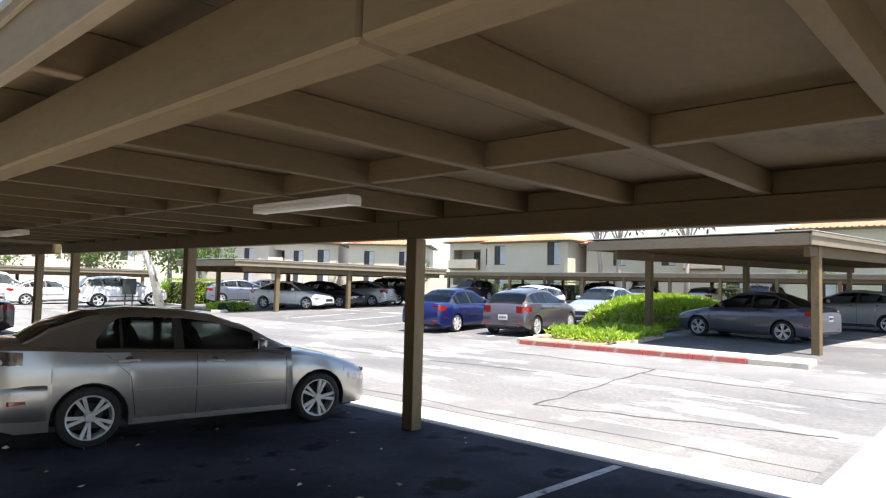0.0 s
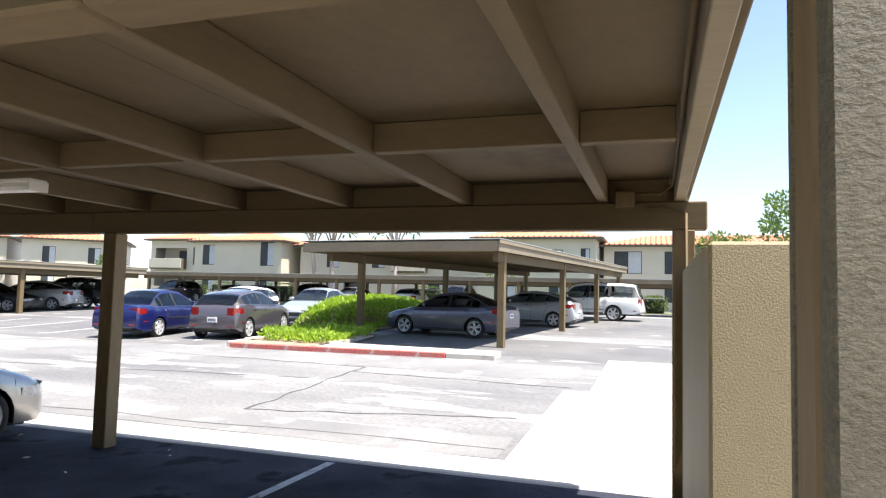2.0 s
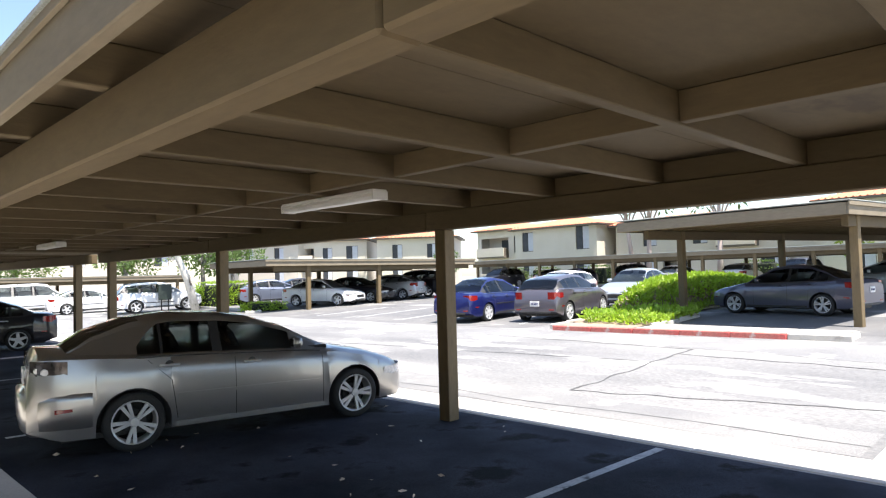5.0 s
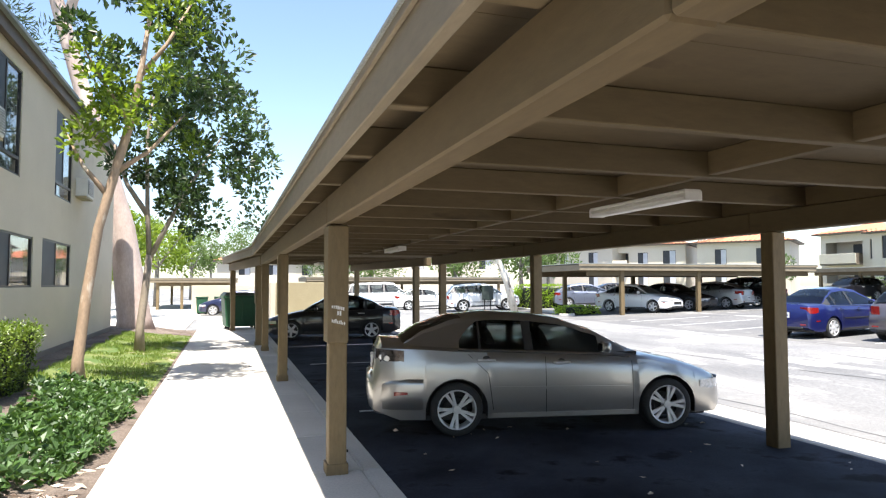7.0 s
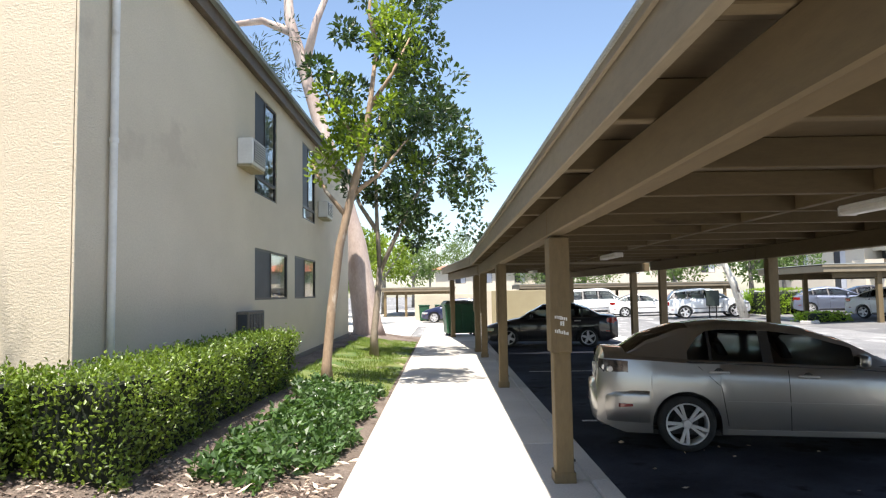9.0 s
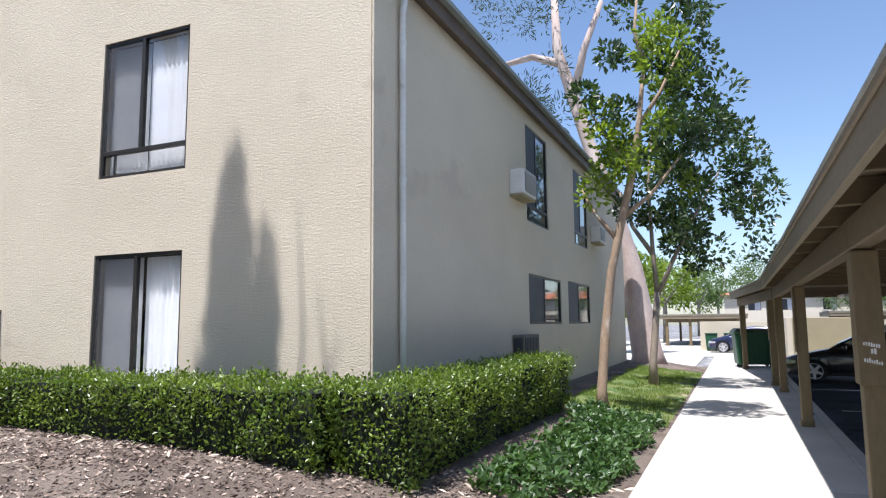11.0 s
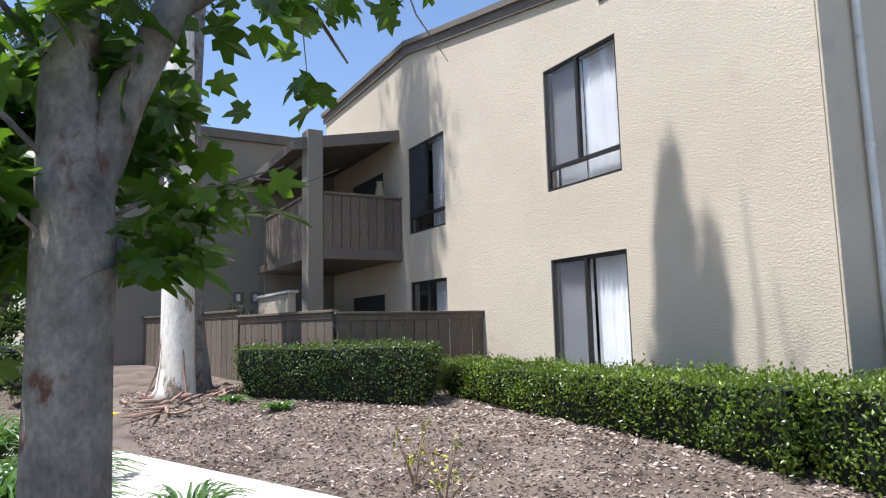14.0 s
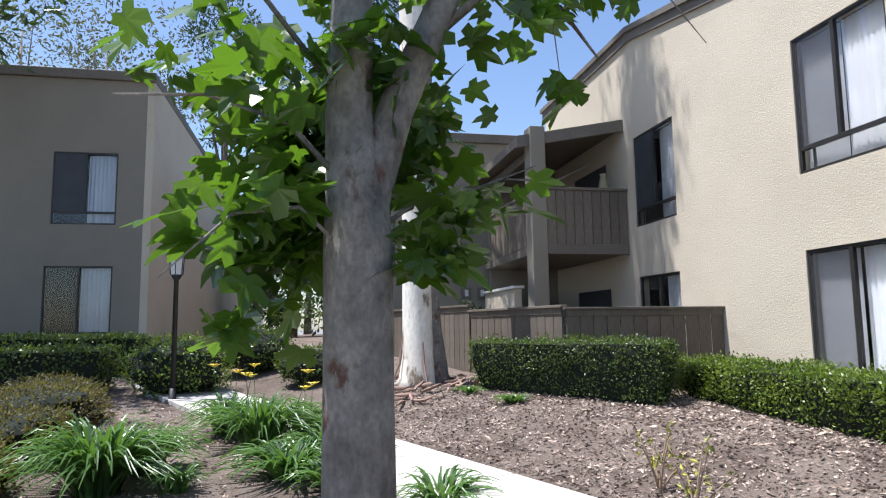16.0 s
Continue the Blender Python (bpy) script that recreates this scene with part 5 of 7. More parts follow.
    part("cabin_floor", boxm(X(r1 - 0.1), -W * 0.86, zb - 0.12, X(r0 + 0.1), W * 0.86, zb - 0.03, 0), CABIN, c)
    for s0, lean in ((k["side"][0][1] - 0.15, 0.16), (k["side"][1][1] - 0.12, 0.16)):
        for y in (-0.36, 0.36):
            st = part("seat", prism([(X(s0), zb - 0.1), (X(s0) + 0.14, zb - 0.1), (X(s0) + 0.02, zb + 0.22), (X(s0) - 0.08, zb + 0.22)], y - 0.24, y + 0.24, "y", 0.03), SEAT, c)
            part("headrest", boxm(X(s0) - 0.10, y - 0.13, zb + 0.235, X(s0) - 0.0, y + 0.13, zb + 0.40, 0.03), SEAT, st)
    # underbody between the wheels
    part("underbody", boxm(X(L - 0.3), -W * 0.80, sill - 0.04, X(0.3), W * 0.80, sill + 0.03, 0.01), PLASTIC, c)
    for a in (fa, ra):
        part("wheel_well", boxm(X(a) - Ra - 0.03, -W * 0.62, sill + 0.032, X(a) + Ra + 0.03, W * 0.62, R + Ra + 0.02, 0.02), PLASTIC, c)
    tyre, rim, disc = wheel_parts(R, spokes, twin)
    for a in (fa, ra):
        for sgn in (-1, 1):
            w = new("wheel")
            w.parent = c
            w.matrix_basis = pose(X(a), sgn * (W - 0.115), R, 0, 11 * (a + sgn), 0 if sgn < 0 else 180)
            shared("tyre", tyre, w)
            shared("rim", rim, w)
            shared("brake_disc", disc, w)

    # skin strips: door gaps, mouldings, handles
    def strip(name, pts, wide, material, proud=0.004):
        for sgn in (-1, 1):
            bm = bmesh.new()
            prev = None
            for s, z in pts:
                y = half(s, z) + proud
                dz = wide / 2
                cur = [bm.verts.new((X(s), sgn * (y - 0.02), z - dz)), bm.verts.new((X(s), sgn * y, z - dz)), bm.verts.new((X(s), sgn * y, z + dz)), bm.verts.new((X(s), sgn * (y - 0.02), z + dz))]
                if prev:
                    for i in range(3):
                        bm.faces.new((prev[i], cur[i], cur[i + 1], prev[i + 1]))
                prev = cur
            bmesh.ops.recalc_face_normals(bm, faces=bm.faces[:])
            part(name, bm, material, c)

    def gap(s0, z0, s1, z1):
        for sgn in (-1, 1):
            bm = bmesh.new()
            prev = None
            for i in range(9):
                s, z = s0 + (s1 - s0) * i / 8, z0 + (z1 - z0) * i / 8
                y = half(s, z)
                cur = [bm.verts.new((X(s) + d, sgn * (y + e), z)) for d, e in ((0.004, 0.002), (0.0, 0.003), (-0.004, 0.002))]
                if prev:
                    for j in range(2):
                        bm.faces.new((prev[j], cur[j], cur[j + 1], prev[j + 1]))
                prev = cur
            part("door_gap", bm, PLASTIC, c)
    belt = lambda s: lerp_table(k["deck"], s) - 0.085
    d0, d1, d2 = k.get("doors", (k["side"][0][0] - 0.18, k["side"][1][0] - 0.04, k["side"][1][1] + 0.10))
    gap(d0, sill + 0.06, d0, belt(d0))
    gap(d1, sill + 0.06, d1, belt(d1))
    gap(d2 - 0.30, sill + 0.10, d2 - 0.24, R + 0.42)
    gap(d2 - 0.24, R + 0.42, d2, belt(d2))
    if mouldings:
        strip("side_moulding", [(d0 + 0.05 + (d2 - 0.35 - d0) * i / 10, 0.55 + 0.02 * i / 10) for i in range(11)], 0.035, PLASTIC if paint != "silver" else PM, 0.012)
    strip("sill_trim", [(fa + Ra + 0.05 + (ra - fa - 2 * Ra - 0.1) * i / 8, sill + 0.035) for i in range(9)], 0.05, PLASTIC if paint != "silver" else PM, 0.010)
    strip("window_trim", [(d0 + 0.02 + (k["fix"][1] - d0) * i / 10, lerp_table(k["deck"], d0 + (k["fix"][1] - d0) * i / 10) - 0.045) for i in range(11)], 0.014, PLASTIC, 0.000)
    for s in (d1 - 0.20, d2 - 0.22):
        z = belt(s) - 0.06
        for sgn in (-1, 1):
            h = part("door_handle", boxm(-0.11, -0.018, -0.014, 0.11, 0.018, 0.014, 0.010), RIM if paint in ("silver", "black") else PM, c)
            h.matrix_basis = pose(X(s), sgn * (half(s, z) + 0.022), z)
            part("handle_recess", lathe([(0.05, 0), (0.048, 0.004)], 14, "y"), PLASTIC, h).matrix_basis = pose(0, -0.022 * sgn, 0.0)
    for sgn in (-1, 1):
        s = d0 + 0.36 if "doors" in k else k["side"][0][0] - 0.02
        z = lerp_table(k["deck"], s) + 0.055
        m = part("mirror", boxm(-0.05, -0.10, -0.065, 0.06, 0.10, 0.065, 0.03), PM, c, "door mirror", True)
        m.matrix_basis = pose(X(s), sgn * (half(s, z - 0.1) + 0.055), z)
        part("mirror_glass", boxm(-0.056, -0.075, -0.045, -0.052, 0.075, 0.045, 0), CHROME, m)
    # lamps
    for sgn in (-1, 1):
        z = lerp_table(k["deck"], 0.14) - 0.05

        def patch(name, s0, s1, z0, z1, material, end=None, proud=0.006, over=0.55):
            """A lens wrapped round the corner from the side (s0) to the end of the body (s1)."""
            bm = bmesh.new()
            prev = None
            steps = [(s0 + (s1 - s0) * i / 6, None) for i in range(7)]
            cols = [(X(s) , sgn * (half(s, (z0 + z1) / 2) + proud), i / 6) for i, (s, _) in enumerate(steps)]
            yend = cols[-1][1]
            cols += [(cols[-1][0] + (proud if s1 < L / 2 else -proud), yend * (1 - over * j / 4), 1.0) for j in range(1, 5)]
            for x, y, f in cols:
                lo, hi = z0 + (z1 - z0) * 0.28 * (1 - f), z1 - (z1 - z0) * 0.10 * (1 - f)
                cur = [bm.verts.new((x, y, lo)), bm.verts.new((x, y, hi))]
                if prev:
                    bm.faces.new((prev[0], cur[0], cur[1], prev[1]))
                prev = cur
            bmesh.ops.recalc_face_normals(bm, faces=bm.faces[:])
            for f in bm.faces:
                cc = f.calc_center_median()
                if f.normal.dot(Vector((cc.x - X(L / 2), cc.y, 0))) < 0:
                    f.normal_flip()
            return part(name, bm, material, c)
        tall = kind in ("suv", "wagon")
        patch("headlight", 0.42, 0.03, z - 0.13, z + 0.01, CLEAR_LENS)
        zt = lerp_table(k["deck"], L - 0.16) - 0.06
        t = patch("tail_light", L - (0.36 if not tall else 0.16), L - 0.03, zt - (0.22 if not tall else 0.34), zt + 0.0, DARK_LENS if dark_tail else RED_LENS, over=0.32)
        if dark_tail:
            for s, zz in ((0.16, 0.12), (0.10, 0.10)):
                lens = part("bulb_lens", lathe([(0.03, 0), (0.04, 0.01), (0.034, 0.02)], 14, "y"), CLEAR_LENS, t)
                lens.matrix_basis = pose(X(L - s), sgn * (half(L - s, zt - zz) + 0.004), zt - zz)
        patch("side_marker", L - 0.40, L - 0.26, 0.50, 0.545, RED_LENS, over=0.0, proud=0.020 if kind == "coupe_sedan" else 0.006)
        patch("front_marker", 0.34, 0.24, 0.50, 0.53, RED_LENS if bars else CLEAR_LENS, over=0.0)
    # bumpers, grille, plate
    part("grille", boxm(X(0) - 0.02, -0.36, 0.40, X(0) + 0.012, 0.36, 0.56, 0.02), PLASTIC, c)
    part("intake", boxm(X(0) - 0.03, -0.45, 0.25, X(0) + 0.006, 0.45, 0.35, 0.02), PLASTIC, c)
    zt = lerp_table(k["deck"], L - 0.05)
    plate = part("licence_plate", boxm(X(L) - 0.014, -0.16, zt - 0.30, X(L) + 0.02, 0.16, zt - 0.14, 0.004), PLATE, c)
    for i in range(5):
        part("plate_bar", boxm(X(L) - 0.018, -0.115 + 0.05 * i, zt - 0.25, X(L) - 0.0145, -0.08 + 0.05 * i, zt - 0.19, 0), PLATE_BAR, plate)
    if kind == "coupe_sedan":
        run = [(X(v), half(v, 0.5) + 0.010) for v in (ra + Ra + 0.03, ra + Ra + 0.15, ra + Ra + 0.30, L - 0.20)]
        run += [(X(L - 0.10), half(L - 0.10, 0.5) + 0.004), (X(L) - 0.01, 0.69), (X(L) - 0.055, 0.55), (X(L) - 0.075, 0.28)]
        run = run + [(x, -y) for x, y in run[::-1]]
        bm = bmesh.new()
        prev = None
        for i, (x, y) in enumerate(run):
            (xa, ya), (xb, yb) = run[max(0, i - 1)], run[min(len(run) - 1, i + 1)]
            d = math.hypot(xb - xa, yb - ya)
            nx, ny = (yb - ya) / d, -(xb - xa) / d
            cur = [bm.verts.new((x - nx * o, y - ny * o, z)) for o, z in ((0.07, 0.27), (0.015, 0.34), (0.0, 0.48), (0.0, 0.62), (0.012, 0.69), (0.09, 0.715))]
            if prev:
                for q in range(5):
                    bm.faces.new((prev[q], prev[q + 1], cur[q + 1], cur[q]))
            prev = cur
        bmesh.ops.recalc_face_normals(bm, faces=bm.faces[:])
        part("rear_bumper", bm, PM, c, "silver rear bumper", True)
    part("bumper_trim", boxm(X(L) - 0.012, -W * 0.66, 0.30, X(L) + 0.05, W * 0.66, 0.36, 0.01), PLASTIC, c)
    for sgn in (-1, 1):
        part("reflector", boxm(X(L) - 0.008, sgn * 0.58 - 0.09, 0.40, X(L) + 0.03, sgn * 0.58 + 0.09, 0.44, 0.005), RED_LENS, c)
    if kind in ("suv", "wagon"):
        for sgn in (-1, 1):
            part("roof_rail", tube([(X(2.3), sgn * W * 0.62, k["roof"][3][1] - 0.03), (X(2.5), sgn * W * 0.62, k["roof"][3][1] + 0.03), (X(3.6), sgn * W * 0.62, k["roof"][3][1] + 0.02), (X(3.9), sgn * W * 0.62, k["roof"][3][1] - 0.06)], [0.018] * 4, 8), PLASTIC, c, smooth=True)
    return c


def lot_car(kind, paint, x, y, heading, label, **kw):
    k = KINDS[kind]
    slope = -math.degrees(math.atan((lot_z(x + 1) - lot_z(x - 1)) / 2)) * math.cos(radians(heading))
    c = car(kind, paint, (x, y, lot_z(x) - 0.004), heading, label, **kw)
    c.matrix_basis = pose(x, y, lot_z(x) - 0.004, 0, 0, heading) @ pose(0, 0, 0, 0, slope, 0)
    return c


def by_wheel(wx, wy, heading, side, W=0.86):
    """The middle of the rear axle from the place of one rear wheel; side -1: the right-hand wheel."""
    a = radians(heading)
    return wx + math.sin(a) * side * (W - 0.1), wy - math.cos(a) * side * (W - 0.1)


x, y = by_wheel(2.715, 7.56, -10.6, -1)
car("coupe_sedan", "silver", (x, y, -0.078), -10.6, "silver four-door sedan with ten-spoke alloy wheels, parked under the carport", spokes=5, twin=True, dark_tail=True, bars=False)
car("sedan", "black", (4.85, 22.6, -0.078), 170, "black four-door sedan parked nose-in under the carport", spokes=5, twin=False)
x, y = by_wheel(17.46, 11.98, 8, -1)
lot_car("hatch", "grey", x, y, 8, "dark grey hatchback parked in the sun beside the planted island", spokes=6, twin=True, mouldings=False)
x, y = by_wheel(16.65, 14.63, 7, -1)
lot_car("old_sedan", "blue", x, y, 7, "bright blue four-door sedan parked in the sun", spokes=7, twin=False)
x, y = by_wheel(20.85, 5.65, 81, 1)
lot_car("sedan", "slate", x, y, 81, "slate-blue sedan parked in the shade of a carport", spokes=5, twin=True, mouldings=False)
x, y = by_wheel(27.6, 4.1, 82, 1)
lot_car("prius", "pale_silver", x, y, 82, "pale silver hatchback parked in the shade of a carport", spokes=5, twin=False, mouldings=False)
x, y = by_wheel(34.2, 2.1, 84, 1, 1.0)
lot_car("wagon", "white", x, y, 84, "long white sport utility wagon parked past the carport", spokes=6, twin=False)
lot_car("sedan", "pale_silver", 25.6, 13.5, 187, "silver sedan facing a dark hatchback across the row", spokes=6)
lot_car("hatch", "white", 24.4, 16.3, 187, "white hatchback behind a blue sedan", spokes=6)
lot_car("sedan", "white", 20.4, 31.3, -68, "white sedan parked under the far carport", spokes=5, twin=False, mouldings=False)
lot_car("sedan", "black", 23.0, 31.8, -68, "black sedan parked between white cars under a carport", spokes=5, mouldings=False)
lot_car("prius", "pale_silver", 26.6, 29.6, 112, "silver hatchback with its tail to the aisle", spokes=5, twin=False, mouldings=False)
lot_car("suv", "black", 29.3, 30.2, 110, "black sport utility car under the far carport", spokes=5, twin=False)
lot_car("prius", "lilac", 20.6, 37.6, -14, "grey-blue car beside a clipped bush", spokes=6, mouldings=False)
lot_car("sedan", "black", 24.6, 40.0, -14, "black sedan behind a grey-blue car", spokes=6, mouldings=False)
lot_car("suv", "white", 13.9, 38.6, -10, "white sport utility car with black lower trim", spokes=5, twin=False)
lot_car("sedan", "white", 11.8, 43.6, -8, "white sedan parked behind a white sport utility car", spokes=5, twin=False)
lot_car("wagon", "white", 9.6, 47.0, -8, "tall white wagon parked in the sun", spokes=6, twin=False)
lot_car("hatch", "pale_silver", 9.4, 54.5, -10, "silver hatchback far across the car park", spokes=6)
lot_car("old_sedan", "pale_silver", 7.0, 57.5, -10, "pale car far across the car park", spokes=6)
car("hatch", "navy", (1.95, 41.4, -0.045), 176, "dark navy car parked before a pale wall", spokes=6)
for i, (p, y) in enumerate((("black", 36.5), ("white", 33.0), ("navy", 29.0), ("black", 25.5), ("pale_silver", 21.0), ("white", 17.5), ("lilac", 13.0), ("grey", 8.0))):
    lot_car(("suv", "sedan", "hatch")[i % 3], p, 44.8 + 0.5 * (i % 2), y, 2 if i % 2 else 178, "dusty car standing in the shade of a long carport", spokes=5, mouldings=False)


# ---- planting ----
def arr(n, lo, hi):
    return RNG.uniform(lo, hi, (n, 3))


def hedge(label, x0, x1, y0, y1, top, turn_at=None, turn=0.0, dens=900, leaf=HEDGE_LEAF, size=0.045, name="hedge", rough=0.085, category="hedge"):
    """A clipped hedge: a bumpy core, near-black for the shade between leaves, in a coat of small leaves. turn_at: the
    place and turn of its own axes.
    """
    at = turn_at or (0, 0)
    h = thing(name, label, category, (at[0], at[1], 0), turn)
    T = pose(at[0], at[1], 0, 0, 0, turn)

    def low(x, y):
        p = T @ Vector((x, y, 0))
        return bed_z(p.x, p.y) - 0.02
    bm = bmesh.new()
    nx, ny, nz = max(3, int((x1 - x0) / 0.25)), max(3, int((y1 - y0) / 0.25)), 4
    bmesh.ops.create_cube(bm, size=1)
    bmesh.ops.subdivide_edges(bm, edges=[e for e in bm.edges if abs(e.verts[0].co.x - e.verts[1].co.x) > 0.5], cuts=nx, use_grid_fill=True)
    bmesh.ops.subdivide_edges(bm, edges=[e for e in bm.edges if abs(e.verts[0].co.y - e.verts[1].co.y) > 0.5], cuts=ny, use_grid_fill=True)
    bmesh.ops.subdivide_edges(bm, edges=[e for e in bm.edges if abs(e.verts[0].co.z - e.verts[1].co.z) > 0.5], cuts=nz, use_grid_fill=True)
    for v in bm.verts:
        u, w, t = v.co.x + 0.5, v.co.y + 0.5, v.co.z + 0.5
        x, y = x0 + 0.06 + (x1 - x0 - 0.12) * u, y0 + 0.06 + (y1 - y0 - 0.12) * w
        b = low(x, y)
        z = b + (top - 0.05 - b) * t
        k = 0.04 * noise.noise(Vector((x * 3, y * 3, z * 3)))
        pinch = 0.10 * (1 - t) ** 2
        x += k + (pinch if u < 0.02 else -pinch if u > 0.98 else 0)
        y += k + (pinch if w < 0.02 else -pinch if w > 0.98 else 0)
        v.co = (x, y, z + 0.5 * k)
    part("core", bm, HEDGE_CORE_SHADE, h)
    faces = [("t", (x1 - x0) * (y1 - y0)), ("f", (x1 - x0) * 0.9), ("b", (x1 - x0) * 0.9), ("l", (y1 - y0) * 0.9), ("r", (y1 - y0) * 0.9)]
    cs, ds = [], []
    for f, area in faces:
        for _ in range(int(area * dens)):
            u, w = RNG.random(), RNG.random()
            x, y = x0 + (x1 - x0) * u, y0 + (y1 - y0) * u
            if f == "t":
                p, d = (x, y0 + (y1 - y0) * w, top), (0, 0, 1)
            else:
                x, y, d = {"f": (x, y0, (0, -1, 0.5)), "b": (x, y1, (0, 1, 0.5)), "l": (x0, y, (-1, 0, 0.5)), "r": (x1, y, (1, 0, 0.5))}[f]
                b = low(x, y)
                t = w ** 0.8
                g = 0.10 * (1 - t) ** 2
                x, y = x - d[0] * g, y - d[1] * g
                p = (x, y, b + 0.04 + (top - b - 0.04) * t)
            n = rough * (1.4 * noise.noise(Vector((p[0] * 2.2, p[1] * 2.2, p[2] * 2.2))) + RNG.normal(0, 0.5) - 0.3)
            q = [p[i] + d[i] * n for i in range(3)]
            cs.append(q)
            ds.append(d)
    ds = np.array(ds, float)
    blades("foliage", np.array(cs), ds * 0.4 + np.array([0, 0, 0.35]), size, size * 0.62, leaf, h, spread=0.7, facing=ds)
    return h


hedge("clipped glossy green hedge along the sunlit stucco wall", -9.45, -3.42, 4.92, 5.72, 1.13, dens=1300, size=0.048)
hedge("clipped glossy green hedge turning the building corner", -3.40, -2.55, 5.1, 11.2, 1.13, dens=1300, size=0.048)
hedge("clipped dark green hedge before the board fence", -1.55, 1.55, -0.45, 0.45, 1.46, (-9.75, 3.35), 44, leaf=BUSH_LEAF)
hedge("long dark hedge at the foot of the shaded building", -18.3, -16.6, -16, -4.6, 1.55, dens=250, size=0.09, leaf=BUSH_LEAF)
hedge("dark clipped hedge beside the path", -14.6, -13.4, -12, -4.4, 1.35, dens=350, size=0.08, leaf=BUSH_LEAF)


def shrub(label, at, r, h, leaf, n, size, name="shrub", base=None, core=True):
    """A rounded shrub of many leaves over a ragged core, near-black for the shade inside."""
    x, y = at
    b = bed_z(x, y) if base is None else base
    s = thing(name, label, "shrub", (x, y, b - 0.02))
    if core:
        bm = bmesh.new()
        bmesh.ops.create_icosphere(bm, subdivisions=3, radius=1)
        for v in bm.verts:
            k = 0.82 + 0.22 * noise.noise(v.co * 2.3 + Vector((x, y, 0)))
            v.co = Vector((v.co.x * r * k, v.co.y * r * k, max(0, h * 0.48 + v.co.z * h * 0.5 * k)))
        part("core", bm, HEDGE_CORE_SHADE, s)
    d = RNG.normal(0, 1, (n, 3))
    d /= np.linalg.norm(d, axis=1, keepdims=True)
    k = np.array([0.86 + 0.25 * noise.noise(Vector(v) * 2.3 + Vector((x, y, 0))) for v in d])
    k = k + RNG.normal(0, 0.07, n)
    c = np.stack([d[:, 0] * r * k, d[:, 1] * r * k, np.maximum(0.02, h * 0.48 + d[:, 2] * h * 0.52 * k)], 1)
    blades("foliage", c, d * 0.5 + np.array([0, 0, 0.4]), size, size * 0.55, leaf, s, spread=0.7, facing=d + np.array([0, 0, 0.3]))
    return s


shrub("round clipped green bush beside the lamp post", (-13.6, -3.05), 1.05, 1.25, HEDGE_LEAF, 3500, 0.07)
shrub("dark green bush behind the path", (-15.8, -1.9), 1.0, 1.1, BUSH_LEAF, 1800, 0.08)
shrub("low dark bush beside a white trunk", (-13.4, -0.6), 0.7, 0.8, BUSH_LEAF, 1400, 0.07)
for x, y, r, h in ((-8.2, -3.9, 0.75, 0.62), (-9.4, -3.95, 0.85, 0.75), (-7.2, -4.1, 0.7, 0.55), (-10.6, -4.2, 0.8, 0.72), (-8.6, -5.0, 0.9, 0.7), (-6.5, -3.75, 0.75, 0.6), (-5.8, -4.3, 0.7, 0.5)):
    shrub("low rusty-green shrub with bronze leaf tips", (x, y), r, h, RUST_LEAF, 3400, 0.058)
for x, y, r, h in ((-15.2, 3.0, 0.45, 1.5), (-16.1, 2.9, 0.4, 1.3)):
    shrub("dark climbing shrub against the fence", (x, y), r, h, PINE_LEAF, 900, 0.08)


def lily(at, r, h, n, flowers=0):
    """A clump of arching strap leaves, one mesh, with its flower stalks as parts."""
    x, y = at
    c = thing("lily_clump", "clump of arching green strap leaves in the mulch", "plant", (x, y, bed_z(x, y) - 0.01), 0, "lily clumps")
    bm = bmesh.new()
    for i in range(n):
        a, out, up = RNG.uniform(0, 2 * math.pi), r * RNG.uniform(0.35, 1.0), h * RNG.uniform(0.55, 1.1)
        w = RNG.uniform(0.014, 0.026)
        d, s = Vector((math.cos(a), math.sin(a), 0)), Vector((-math.sin(a), math.cos(a), 0))
        o = d * RNG.uniform(0, r * 0.22) + s * RNG.normal(0, 0.05)
        prev = None
        for j in range(6):
            t = j / 5
            p = o + d * out * t ** 1.2 + Vector((0, 0, up * (1.75 * t - 1.15 * t * t * (0.7 + out / r * 0.5))))
            p.z = max(p.z, 0.01)
            ww = w * (1 - 0.85 * t ** 2)
            cur = [bm.verts.new(p - s * ww), bm.verts.new(p + Vector((0, 0, -0.006))), bm.verts.new(p + s * ww)]
            if prev:
                for q in range(2):
                    bm.faces.new((prev[q], prev[q + 1], cur[q + 1], cur[q]))
            prev = cur
    part("leaf_tuft", bm, LILY_LEAF, c)["kind"] = "stuff"
    for i in range(flowers):
        a, k = RNG.uniform(0, 6.28), RNG.uniform(0.1, r * 0.8)
        top = Vector((math.cos(a) * k, math.sin(a) * k, h * RNG.uniform(1.0, 1.3)))
        st = part("flower_stalk", tube([(top.x * 0.4, top.y * 0.4, 0), (top.x * 0.8, top.y * 0.8, top.z * 0.6), top], [0.006, 0.005, 0.004], 5), LILY_LEAF, c)
        bm = bmesh.new()
        for j in range(6):
            b = j * math.pi / 3 + a
            d, s = Vector((math.cos(b), math.sin(b), 0)), Vector((-math.sin(b), math.cos(b), 0))
            vs = [bm.verts.new(top), bm.verts.new(top + d * 0.045 + s * 0.022 + Vector((0, 0, 0.04))), bm.verts.new(top + d * 0.10 + Vector((0, 0, 0.045))), bm.verts.new(top + d * 0.045 - s * 0.022 + Vector((0, 0, 0.04)))]
            bm.faces.new(vs)
        part("flower", bm, PETAL, st, "yellow star-shaped flower")
    return c


